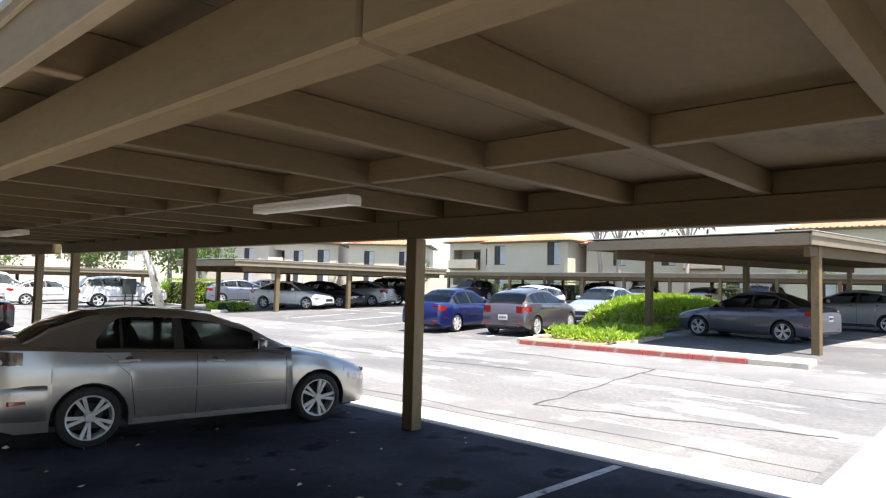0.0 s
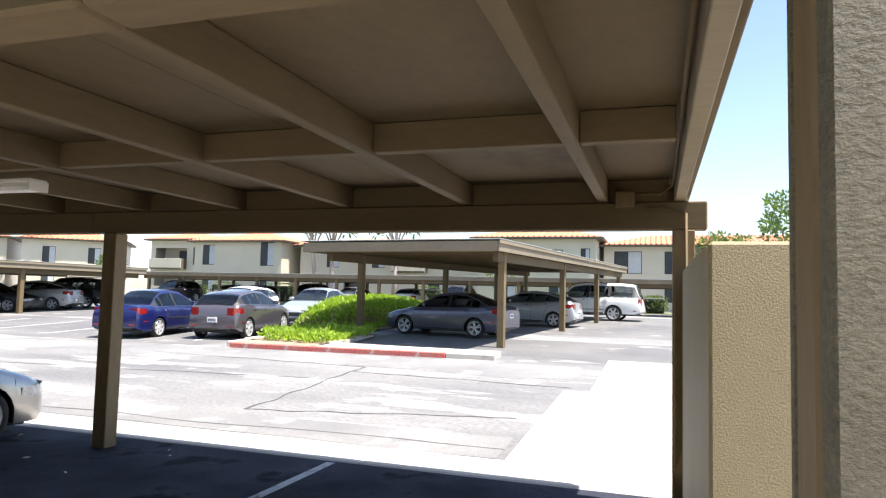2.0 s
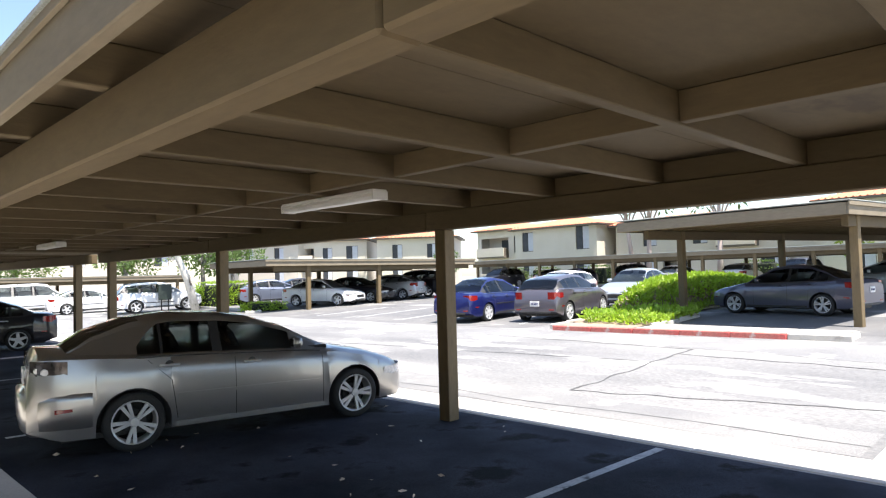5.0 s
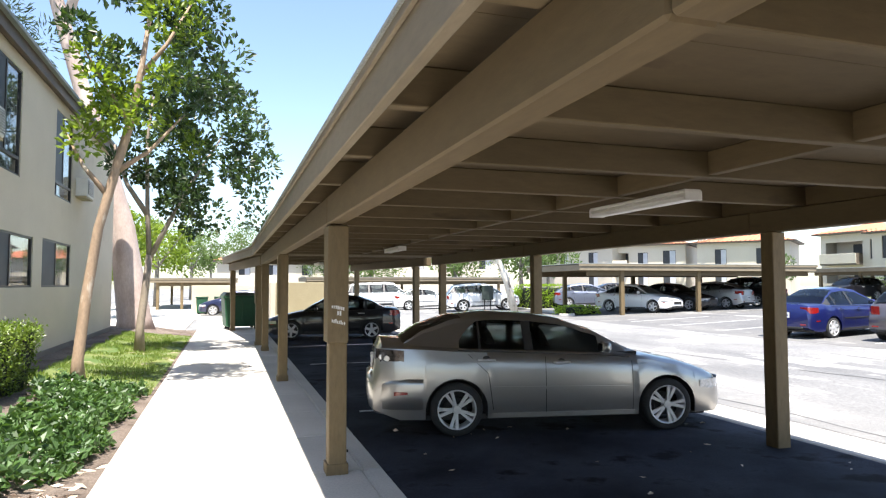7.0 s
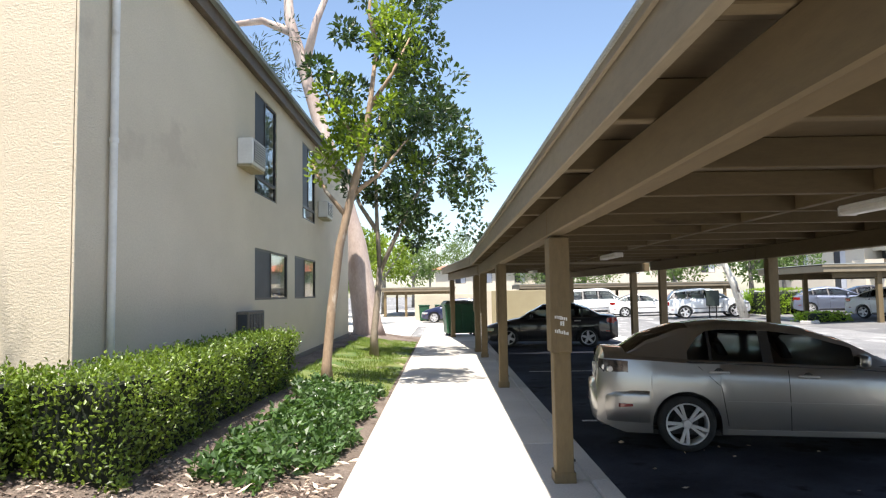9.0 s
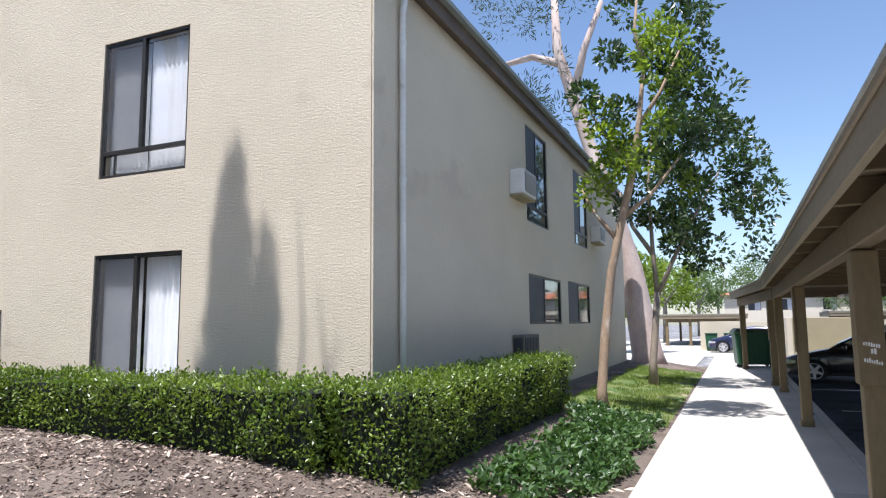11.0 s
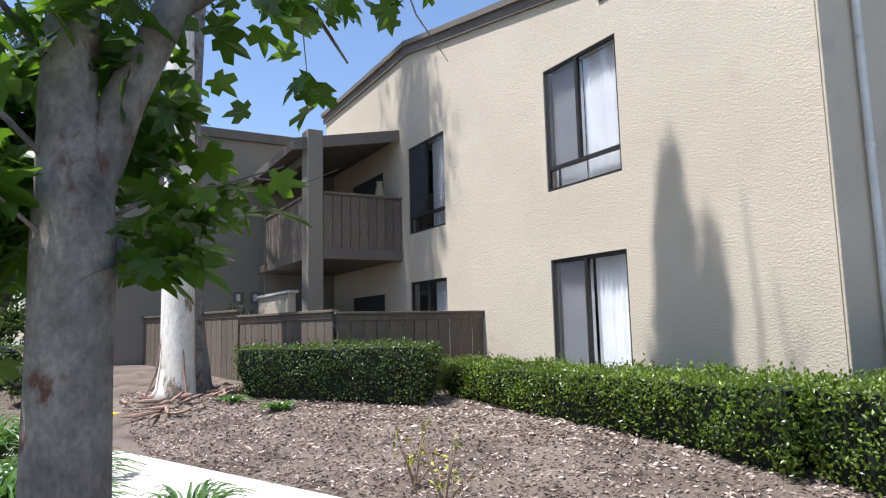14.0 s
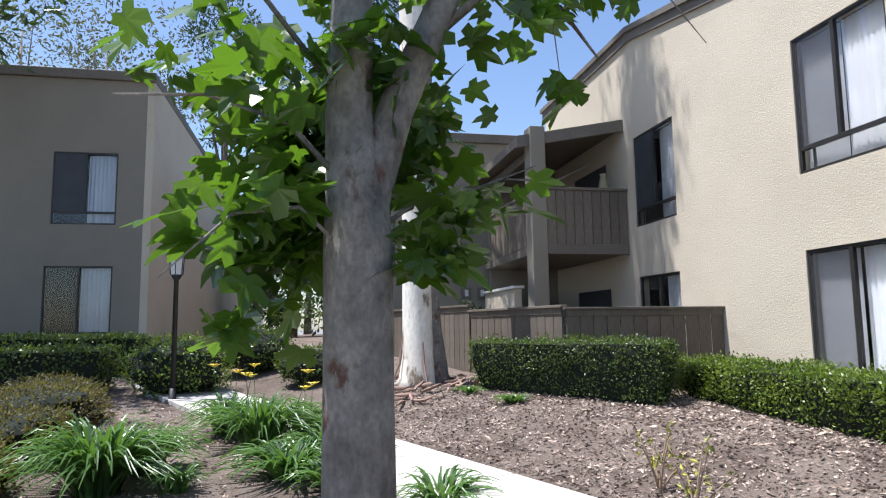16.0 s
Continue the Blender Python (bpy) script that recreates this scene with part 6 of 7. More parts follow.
for x, y, r, h, n, fl in ((-6.75, -2.45, 0.68, 0.74, 200, 0), (-7.5, -2.2, 0.5, 0.5, 90, 0), (-8.5, -1.15, 0.70, 0.68, 150, 3), (-7.0, -0.75, 0.55, 0.42, 130, 0), (-7.6, -0.35, 0.55, 0.5, 110, 2),
                          (-9.3, -1.6, 0.55, 0.6, 90, 3), (-6.65, -1.75, 0.24, 0.30, 40, 0), (-5.95, 0.62, 0.42, 0.36, 46, 0), (-6.4, -0.3, 0.4, 0.34, 70, 0), (-9.1, -0.6, 0.45, 0.55, 80, 2),
                          (-9.4, 2.35, 0.25, 0.16, 30, 0), (-10.3, 1.9, 0.22, 0.15, 26, 0)):
    lily((x, y), r * 1.3, h * 1.2, int(n * 1.7), fl)


def twig_plant(at):
    x, y = at
    c = thing("twiggy_plant", "sparse twiggy plant with a few yellowing leaves", "plant", (x, y, bed_z(x, y) - 0.02))
    tips = []
    for a, k, h in ((0.2, 0.18, 0.55), (1.6, 0.12, 0.6), (2.9, 0.22, 0.42), (4.0, 0.16, 0.5), (5.2, 0.25, 0.46), (0.9, 0.3, 0.35)):
        p = [(0, 0, 0), (math.cos(a) * k * 0.4, math.sin(a) * k * 0.4, h * 0.5), (math.cos(a) * k, math.sin(a) * k, h)]
        part("twig", tube(p, [0.012, 0.008, 0.004], 6), TAN_BARK, c)
        tips += [p[2], p[1]]
    cs = np.repeat(np.array(tips), 4, 0) + RNG.normal(0, 0.03, (len(tips) * 4, 3))
    blades("foliage", cs, np.tile([[0, 0, 0.6]], (len(cs), 1)), 0.075, 0.03, surf("yellowing_leaf", (0.42, 0.36, 0.05), (0.20, 0.24, 0.05), 0.6, 9, 30, 0, 0.01), c, spread=0.9)


twig_plant((-5.1, 2.55))
twig_plant((-5.75, 2.6))


# ---- trees ----
def crown(parent, clumps, per, leaf, length, width, spread=0.45, name="foliage", droop=0.0):
    """Leaves in clumps (x, y, z, radius) with gaps between them."""
    cs, ds = [], []
    for x, y, z, r in clumps:
        d = RNG.normal(0, 1, (per, 3))
        d /= np.linalg.norm(d, axis=1, keepdims=True)
        k = RNG.uniform(0.25, 1.0, (per, 1)) ** 0.6
        cs.append(np.array([x, y, z]) + d * k * r)
        ds.append(d + np.array([0, 0, 0.25 - droop]))
    return blades(name, np.concatenate(cs), np.concatenate(ds), length, width, leaf, parent, spread=spread)


def clump_cloud(n, centre, radii, r0, r1, ragged=0.25):
    out = []
    while len(out) < n:
        v = RNG.uniform(-1, 1, 3)
        q = float(np.linalg.norm(v))
        if q > 1 + ragged * noise.noise(Vector(v) * 3) or q < 0.25:
            continue
        out.append((centre[0] + v[0] * radii[0], centre[1] + v[1] * radii[1], centre[2] + v[2] * radii[2], RNG.uniform(r0, r1)))
    return out


def walk_trees():
    a = thing("street_tree", "slender leaning tree with peeling tan bark beside the pavement", "tree", (-2.18, 12.0, 0.12))
    part("trunk", tube([(0.0, 0, -0.1), (-0.02, 0, 0.4), (0.08, 0.05, 1.4), (0.22, 0.1, 2.55), (0.42, 0.1, 3.4), (0.68, 0.1, 4.4), (0.82, 0.1, 5.3), (0.95, 0.1, 6.4)], [0.14, 0.092, 0.083, 0.078, 0.074, 0.066, 0.05, 0.03], 12, 0.22), TAN_BARK, a, smooth=True)
    limbs = [((0.82, 0.1, 5.2), (1.2, 0.2, 5.8), (1.6, 0.2, 6.6)), ((0.95, 0.1, 6.3), (0.8, 0.1, 7.0), (0.9, 0.1, 8.0)), ((0.66, 0.1, 4.35), (0.3, 0.3, 4.9), (-0.1, 0.3, 5.6)), ((0.45, 0.1, 3.5), (0.95, 0.2, 3.9), (1.5, 0.3, 4.6)), ((0.35, 0.1, 3.1), (-0.05, 0.2, 3.6), (-0.35, 0.2, 4.2))]
    for l in limbs:
        part("limb", tube(l, [0.05, 0.035, 0.015], 8, 0.1), TAN_BARK, a, smooth=True)
    up = clump_cloud(56, (1.15, 0.3, 5.9), (1.4, 1.3, 2.1), 0.16, 0.34) + [(-0.1 + 0.15 * i, 0.2, 4.0 + 0.25 * i, 0.3) for i in range(5)]
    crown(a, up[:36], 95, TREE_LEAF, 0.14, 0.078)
    # Sunlight is put into these clumps by a brighter leaf colour.
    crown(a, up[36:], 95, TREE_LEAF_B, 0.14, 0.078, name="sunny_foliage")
    b = thing("street_tree", "forked tree with dark glossy leaves beside the pavement", "tree", (-1.98, 18.15, 0.1))
    part("trunk", tube([(0, 0, -0.1), (0.0, 0, 0.6), (0.1, 0, 1.5), (0.18, 0, 2.4)], [0.14, 0.10, 0.09, 0.085], 12, 0.15), GREY_BARK, b, smooth=True)
    for l in (((0.18, 0, 2.3), (0.1, 0.1, 3.6), (0.05, 0.2, 5.4), (0.2, 0.2, 6.8)), ((0.18, 0, 2.3), (0.65, 0, 3.3), (1.2, 0.1, 4.4), (1.9, 0.1, 5.6)), ((0.12, 0.1, 3.4), (-0.4, 0.2, 4.2), (-0.7, 0.2, 5.2))):
        part("limb", tube(l, [0.07, 0.055, 0.04, 0.02][:len(l)], 8, 0.1), GREY_BARK, b, smooth=True)
    crown(b, clump_cloud(60, (1.15, 0.2, 5.3), (2.0, 1.7, 2.5), 0.24, 0.46), 115, TREE_LEAF, 0.155, 0.095)
    e = thing("eucalyptus_tree", "huge leaning eucalyptus with smooth pinkish bark behind the building", "tree", (-3.15, 26.4, 0.0))
    part("trunk", tube([(0.1, 0, -0.1), (0.02, 0, 0.5), (-0.12, 0, 1.6), (-0.42, 0, 3.8), (-1.1, 0, 6.4), (-1.95, 0, 9.1), (-2.55, 0, 11.2), (-3.1, 0, 13.2), (-3.2, 0, 16)], [0.76, 0.60, 0.52, 0.44, 0.34, 0.28, 0.25, 0.21, 0.12], 16, 0.12), PINK_BARK, e, smooth=True)
    for l in (((-3.0, 0, 12.6), (-4.2, 0, 13.1), (-6, 0.2, 13.0), (-8, 0.2, 14)), ((-2.5, 0, 11), (-2.0, 0, 13), (-1.2, 0, 15))):
        part("limb", tube(l, [0.2, 0.15, 0.10, 0.05][:len(l)], 10, 0.1), PINK_BARK, e, smooth=True)
    crown(e, [(-3.9 + RNG.normal(0, .5), RNG.normal(0, .5), 10.6 + RNG.normal(0, 1.0), 0.6) for _ in range(14)] + clump_cloud(40, (-4, 0, 16.5), (4, 4, 2), 0.6, 1.0), 60, PINE_LEAF, 0.28, 0.06)


walk_trees()


def lobed_leaf_mesh():
    """A five-lobed toothed leaf about 1 wide, folded a little along its veins; the stalk end at the origin, tip along +y."""
    bm = bmesh.new()
    c = bm.verts.new((0, 0.28, -0.03))
    outline = []
    lobes = ((-148, 0.38), (-112, 0.52), (-95, 0.34), (-72, 0.62), (-46, 0.68), (-27, 0.40), (-12, 0.62), (0, 0.86), (12, 0.62), (27, 0.40), (46, 0.68), (72, 0.62), (95, 0.34), (112, 0.52), (148, 0.38))
    for a, r in lobes:
        t = radians(a)
        z = 0.09 * (r - 0.4) - 0.18 * max(0, r - 0.5) ** 2 * 4
        outline.append(bm.verts.new((math.sin(t) * r, 0.28 + math.cos(t) * r * 0.95, z)))
    base = bm.verts.new((0, 0.12, 0.0))
    ring = [base] + outline
    for i in range(len(ring)):
        bm.faces.new((c, ring[(i + 1) % len(ring)], ring[i]))
    pts = [tuple(v.co) for v in bm.verts]
    bm.verts.index_update()
    tris = [tuple(v.index for v in f.verts) for f in bm.faces]
    bm.free()
    return np.array(pts), np.array(tris)


LEAF_V, LEAF_F = lobed_leaf_mesh()


def lobed_leaves(name, centres, size, material, parent, hang=0.6):
    n, k = len(centres), len(LEAF_V)
    vs, fs = np.zeros((n * k, 3)), np.zeros((n * len(LEAF_F), 3), int)
    for i, c in enumerate(centres):
        out = Vector((RNG.normal(0, 1), RNG.normal(0, 1), RNG.normal(-hang, 0.35))).normalized()
        nrm = Vector((RNG.normal(0, 0.55), RNG.normal(0, 0.55), 1.0)).normalized()
        s = out.cross(nrm).normalized()
        nn = s.cross(out)
        q = size * RNG.uniform(0.55, 1.2)
        m = np.array([s, out, nn])
        bend = LEAF_V.copy()
        bend[:, 2] += RNG.normal(0, 0.08) * bend[:, 0] ** 2 * 2 - abs(RNG.normal(0, 0.18)) * bend[:, 1] ** 2
        vs[i * k:(i + 1) * k] = np.array(c) + (bend * q) @ m
        fs[i * len(LEAF_F):(i + 1) * len(LEAF_F)] = LEAF_F + i * k
    me = bpy.data.meshes.new(name)
    me.from_pydata(vs.tolist(), [], fs.tolist())
    me.materials.append(material)
    ob = new(name, me)
    ob.parent = parent
    return ob


def sycamore():
    t = thing("sycamore_tree", "young sycamore with mottled grey bark and broad lobed leaves", "tree", (-2.86, -0.32, bed_z(-2.86, -0.32)))
    part("trunk", tube([(0, 0, -0.05), (0, 0, 0.25), (0.0, 0.0, 0.9), (0.0, 0.0, 1.5), (0.0, 0.0, 2.0), (0.0, -0.01, 2.3), (0.0, -0.045, 2.6), (0.02, -0.03, 3.2), (0.05, 0.08, 4.2), (0.0, 0.1, 5.4)], [0.205, 0.172, 0.158, 0.150, 0.146, 0.135, 0.105, 0.09, 0.06, 0.03], 20, 0.14), BARK, t, smooth=True)
    limbs = [([(0, -0.03, 1.95), (0, 0.045, 2.25), (0.0, 0.16, 2.62), (0.05, 0.34, 3.05), (0.1, 0.7, 3.8), (0.1, 1.2, 4.9)], [0.10, 0.105, 0.088, 0.075, 0.05, 0.02]),
             ([(0.0, -0.08, 2.3), (0.15, -0.3, 2.5), (0.3, -0.6, 2.55), (0.4, -0.9, 2.5)], [0.014, 0.010, 0.007, 0.004]),
             ([(0.05, -0.08, 2.0), (0.15, -0.25, 2.15), (0.25, -0.5, 2.1), (0.3, -0.75, 1.85)], [0.010, 0.008, 0.006, 0.003]),
             ([(-0.02, 0.1, 2.1), (-0.1, 0.3, 2.25), (-0.1, 0.55, 2.3), (-0.1, 0.85, 2.42)], [0.012, 0.009, 0.006, 0.003]),
             ([(0.02, 0.3, 2.95), (0.1, 0.6, 3.2), (0.15, 0.9, 3.1), (0.2, 1.05, 2.85)], [0.03, 0.02, 0.012, 0.005]),
             ([(0.0, -0.1, 2.7), (0.3, -0.5, 3.1), (0.5, -1.0, 3.2)], [0.015, 0.010, 0.005])]
    for p, r in limbs:
        part("limb", tube(p, r, 10, 0.12), BARK, t, smooth=True)
    groups = [((0.05, -0.44, 2.20), (0.28, 0.24, 0.24), 40), ((0.10, -0.46, 2.05), (0.20, 0.16, 0.16), 18), ((0.10, -0.52, 1.72), (0.10, 0.08, 0.12), 7), ((-0.45, -0.34, 2.48), (0.28, 0.28, 0.38), 165), ((-0.4, 0.05, 2.75), (0.3, 0.5, 0.3), 90), ((-0.45, 0.25, 2.2), (0.2, 0.25, 0.25), 34), ((-0.22, -0.25, 2.15), (0.16, 0.18, 0.32), 40), ((-0.25, -0.35, 1.98), (0.16, 0.2, 0.16), 12),
              ((-0.10, 0.34, 2.12), (0.22, 0.20, 0.16), 34), ((-0.05, 0.60, 2.22), (0.22, 0.18, 0.10), 12), ((0.08, 0.30, 1.92), (0.16, 0.12, 0.10), 10), ((0.1, 0.05, 2.90), (0.35, 0.40, 0.20), 44), ((0.1, -0.55, 2.80), (0.4, 0.35, 0.25), 46),
              ((0.2, 0.66, 3.02), (0.20, 0.14, 0.12), 12), ((0.22, 0.88, 2.70), (0.10, 0.07, 0.08), 5), ((0.2, 0.95, 3.15), (0.12, 0.12, 0.06), 5), ((-0.25, 0.1, 2.55), (0.2, 0.25, 0.3), 40)]
    cs = [np.array(c) + RNG.normal(0, 0.55, (n, 3)) * np.array(r) for c, r, n in groups]
    lobed_leaves("foliage", np.concatenate(cs), 0.18, PLANE_LEAF, t)
    top = np.array(clump_cloud(1000, (-0.5, 0.65, 5.0), (1.9, 1.8, 1.5), 0.1, 0.2))[:, :3]
    lobed_leaves("upper_foliage", top, 0.20, PLANE_LEAF, t)
    # bare dangling twigs
    for p in ([(0.3, 0.75, 3.3), (0.3, 0.8, 3.0), (0.32, 0.82, 2.72)], [(0.4, 1.2, 3.3), (0.4, 1.3, 3.05), (0.42, 1.45, 2.85)], [(-0.1, 0.7, 2.35), (-0.1, 0.95, 2.35), (-0.05, 1.1, 2.42)]):
        part("twig", tube(p, [0.005, 0.004, 0.002], 5), BARK, t)


sycamore()


def white_eucalyptus():
    x, y = -11.5, 1.35
    t = thing("eucalyptus_tree", "tall eucalyptus with two white peeling stems rising from the mulch", "tree", (x, y, bed_z(x, y) - 0.05))
    part("stem", tube([(0.0, -0.12, -0.05), (0.02, -0.10, 0.15), (0.02, -0.08, 0.6), (0.0, -0.10, 2.0), (0, -0.12, 4), (-0.1, -0.2, 9), (-2.0, -0.2, 17)], [0.42, 0.32, 0.27, 0.245, 0.23, 0.2, 0.1], 16, 0.14), WHITE_BARK, t, smooth=True)
    part("stem", tube([(-0.15, 0.28, -0.05), (-0.13, 0.24, 0.2), (-0.12, 0.16, 1.0), (-0.12, 0.08, 2.2), (-0.2, 0.05, 5), (-0.6, 0.3, 10), (-1.5, 0.3, 17)], [0.34, 0.25, 0.20, 0.18, 0.17, 0.14, 0.08], 14, 0.14), BARK, t, smooth=True)
    part("limb", tube([(-0.1, -0.2, 9), (2.0, -0.1, 10.6), (4.3, 0.0, 12.2), (5.0, 0, 13.6)], [0.14, 0.10, 0.05, 0.03], 8), WHITE_BARK, t, smooth=True)
    cl = []
    # unseen ragged sprays at the end of the long limb, shaped to cast the wall shadow: a tall tuft, a side lobe and
    # trailing fingers
    for n, cx, wx, z0, z1, r in ((34, 4.98, 0.22, 14.0, 15.9, 0.15), (9, 5.0, 0.07, 15.8, 16.3, 0.10), (14, 5.52, 0.11, 14.0, 14.95, 0.12), (6, 5.58, 0.05, 14.8, 15.3, 0.08), (8, 5.36, 0.05, 13.1, 13.9, 0.08), (8, 4.54, 0.05, 13.0, 14.2, 0.08), (6, 4.78, 0.05, 13.0, 13.7, 0.07), (6, 5.08, 0.05, 12.9, 13.7, 0.07)):
        cl += [(cx + RNG.uniform(-wx, wx), RNG.normal(0, 0.06), RNG.uniform(z0, z1), r * RNG.uniform(0.7, 1.2)) for _ in range(n)]
    fine = cl
    # Crown clumps out of view, placed to shade the wall and balcony.
    cl = [(-2.0 + RNG.normal(0, 0.55), RNG.normal(0, 0.7), 19.6 + RNG.normal(0, 0.5), 0.45) for _ in range(42)]
    cl += [(-1.85 + RNG.normal(0, 0.45), RNG.normal(0, 0.5), 16.6 + RNG.normal(0, 0.9), 0.34) for _ in range(34)]
    cl += [(RNG.uniform(-7.5, -2.2), RNG.normal(-0.2, 0.8), RNG.uniform(8.8, 13.5), 0.42) for _ in range(75)]
    # bare hanging twigs, unseen, added for the thin shadow streaks on the wall
    for p in ([(5.0, 0, 13.0), (6.0, 0, 12.9), (6.6, 0, 14.6)], [(6.0, 0, 12.9), (6.45, 0, 13.9), (6.3, 0, 15.2)], [(6.0, 0, 12.9), (6.1, 0, 14.6), (6.0, 0, 16.2)]):
        part("twig", tube(p, [0.03, 0.022, 0.012], 6, 0.3), WHITE_BARK, t)
    part("limb", tube([(-0.4, 0.1, 7.5), (-2.0, -0.2, 9.6), (-4.5, -0.3, 11.0), (-6.8, -0.3, 12)], [0.12, 0.09, 0.06, 0.03], 8), WHITE_BARK, t, smooth=True)
    crown(t, cl, 70, PINE_LEAF, 0.24, 0.05, droop=0.8)
    crown(t, fine, 60, PINE_LEAF, 0.16, 0.05, droop=0.8, name="spray")
    # curled strips of shed bark about the foot
    for i in range(34):
        a, k = RNG.uniform(0, 2 * math.pi), RNG.uniform(0.35, 1.15)
        px_, py_ = math.cos(a) * k * 1.1 + 0.35, math.sin(a) * k + 0.05
        l = RNG.uniform(0.25, 0.6)
        b = RNG.uniform(0, math.pi)
        dz = bed_z(x + px_, y + py_) - bed_z(x, y) + 0.05
        p = [Vector((px_ + math.cos(b) * l * (s - 0.5), py_ + math.sin(b) * l * (s - 0.5), dz + 0.02 + 0.10 * RNG.random() * s + 0.16 * math.exp(-k * 2))) for s in (0, 0.35, 0.7, 1)]
        part("shed_bark", tube(p, [0.012, 0.030, 0.026, 0.008], 6, 0.5), SHED_BARK, t)
    for a in (0.2, 1.3, 2.4, 3.8, 5.0):
        p = [(0.27 * math.cos(a), -0.1 + 0.27 * math.sin(a), 0.9), (0.33 * math.cos(a), -0.1 + 0.33 * math.sin(a), 0.45), (0.50 * math.cos(a), -0.1 + 0.5 * math.sin(a), 0.06)]
        part("peeling_bark", tube(p, [0.010, 0.026, 0.012], 6, 0.4), SHED_BARK, t)


white_eucalyptus()


def backdrop_tree(at, h, r, leaf, label, trunk_mat=BARK, n=46, per=46, size=0.4, name="tree", low=0.35, lean=0.0):
    x, y, z = at
    t = thing(name, label, "tree", (x, y, z))
    part("trunk", tube([(0, 0, -0.2), (lean * 0.3, 0, h * 0.25), (lean * 0.7, 0.1, h * 0.5), (lean, 0, h * 0.85)], [0.05 * r + 0.12, 0.04 * r + 0.09, 0.03 * r + 0.06, 0.03], 9, 0.12), trunk_mat, t, smooth=True)
    for i in range(4):
        a = i * 1.7 + x
        part("limb", tube([(lean * 0.5, 0, h * 0.42), (lean * 0.6 + math.cos(a) * r * 0.35, math.sin(a) * r * 0.35, h * 0.6), (lean + math.cos(a) * r * 0.7, math.sin(a) * r * 0.7, h * 0.8)], [0.09, 0.06, 0.02], 7), trunk_mat, t, smooth=True)
    crown(t, clump_cloud(n, (lean, 0, h * (low + 1) / 2), (r, r, h * (1 - low) / 2), r * 0.16, r * 0.30), per, leaf, size, size * 0.4)
    return t


for x, y, h, r, lf in ((-4.2, 90, 8.6, 3.2, FAR_LEAF), (2.5, 122, 13.0, 3.4, FAR_LEAF), (-2.5, 118, 11.0, 3.0, FAR_LEAF), (-5.5, 60, 7.5, 3.0, TREE_LEAF_B), (-6.2, 40, 6.2, 2.4, TREE_LEAF_B), (-9, 52, 8.0, 3.0, FAR_LEAF), (14, 100, 8.5, 4, FAR_LEAF)):
    backdrop_tree((x, y, 0), h, r, lf, "leafy green tree beyond the car park", size=0.45, name="background_tree")
for x, y, h, r in ((21, 60, 6.5, 3.2), (27, 58, 6.8, 3.0), (14, 66, 6.0, 3.2), (34, 66, 7.0, 3.0)):
    backdrop_tree((x, y, 0.3), h, r, FAR_LEAF, "leafy tree behind the rows of carports", size=0.42, name="background_tree")
backdrop_tree((51, -9.0, 0.6), 8.6, 2.6, FAR_LEAF, "round-topped green tree past the car park", n=40, size=0.4, name="background_tree")
backdrop_tree((60, -5.2, 0.6), 7.4, 2.2, FAR_LEAF, "small green tree past the car park", n=30, size=0.4, name="background_tree")
for y in (29.0, 27.6, 21.5):
    backdrop_tree((52.5, y, 0.6), 11.5, 3.0, FAR_LEAF, "tall tree with pale leaning stems before the apartments", PINK_BARK, n=44, size=0.5, name="background_tree", low=0.55, lean=-1.2 if y > 28 else 0.8)
backdrop_tree((55, 66.5, 0.6), 12, 3.0, FAR_LEAF, "leaning tree before pale apartments", BARK, n=40, size=0.5, name="background_tree", low=0.6, lean=0.8)
backdrop_tree((52, 51.5, 0.6), 4.4, 1.3, FAR_LEAF, "small pale flowering tree before the apartments", n=26, size=0.3, name="background_tree")
backdrop_tree((53, 12.0, 0.6), 5.6, 1.3, TREE_LEAF_B, "small yellow-green tree before the apartments", n=22, size=0.3, name="background_tree")
backdrop_tree((16.4, 36.0, 0.1), 7.5, 2.6, FAR_LEAF, "tree with a pale leaning trunk on a planted island", WHITE_BARK, n=40, size=0.35, name="background_tree", low=0.62, lean=-1.9)
for x, y, h, r, lf in ((-33, -10.5, 17.0, 4.4, AIRY_LEAF), (-36, -15.5, 19.0, 5.0, AIRY_LEAF), (-36, -5.4, 20.5, 2.4, PINE_LEAF), (-34, -1.6, 15.5, 2.6, PINE_LEAF)):
    backdrop_tree((x, y, 0.9), h, r, lf, "tall airy tree beyond the apartment roofs", n=64, per=60, size=0.26, name="background_tree", low=0.5)
# Tree outside the view, added so that the hedges fall in shade.
backdrop_tree((-14.5, -12.5, 0.5), 13.5, 5.6, TREE_LEAF, "unseen broad dark tree added to shade the hedges by the path", n=110, per=70, size=0.34, name="background_tree", low=0.5)
for x, y, h, r in ((-36, 0.5, 6.5, 2.6), (-42, 3.0, 7.0, 3.0), (-32, -2.6, 5.0, 1.7), (-47, -1, 8, 3.5)):
    backdrop_tree((x, y, 0.9), h, r, FAR_LEAF, "green tree seen between the apartment buildings", n=44, size=0.32, name="background_tree", low=0.1)


# ---- ground cover ----
def scatter(n, x0, x1, y0, y1, test=None):
    p = np.stack([RNG.uniform(x0, x1, n), RNG.uniform(y0, y1, n)], 1)
    return [q for q in p if test is None or test(*q)]


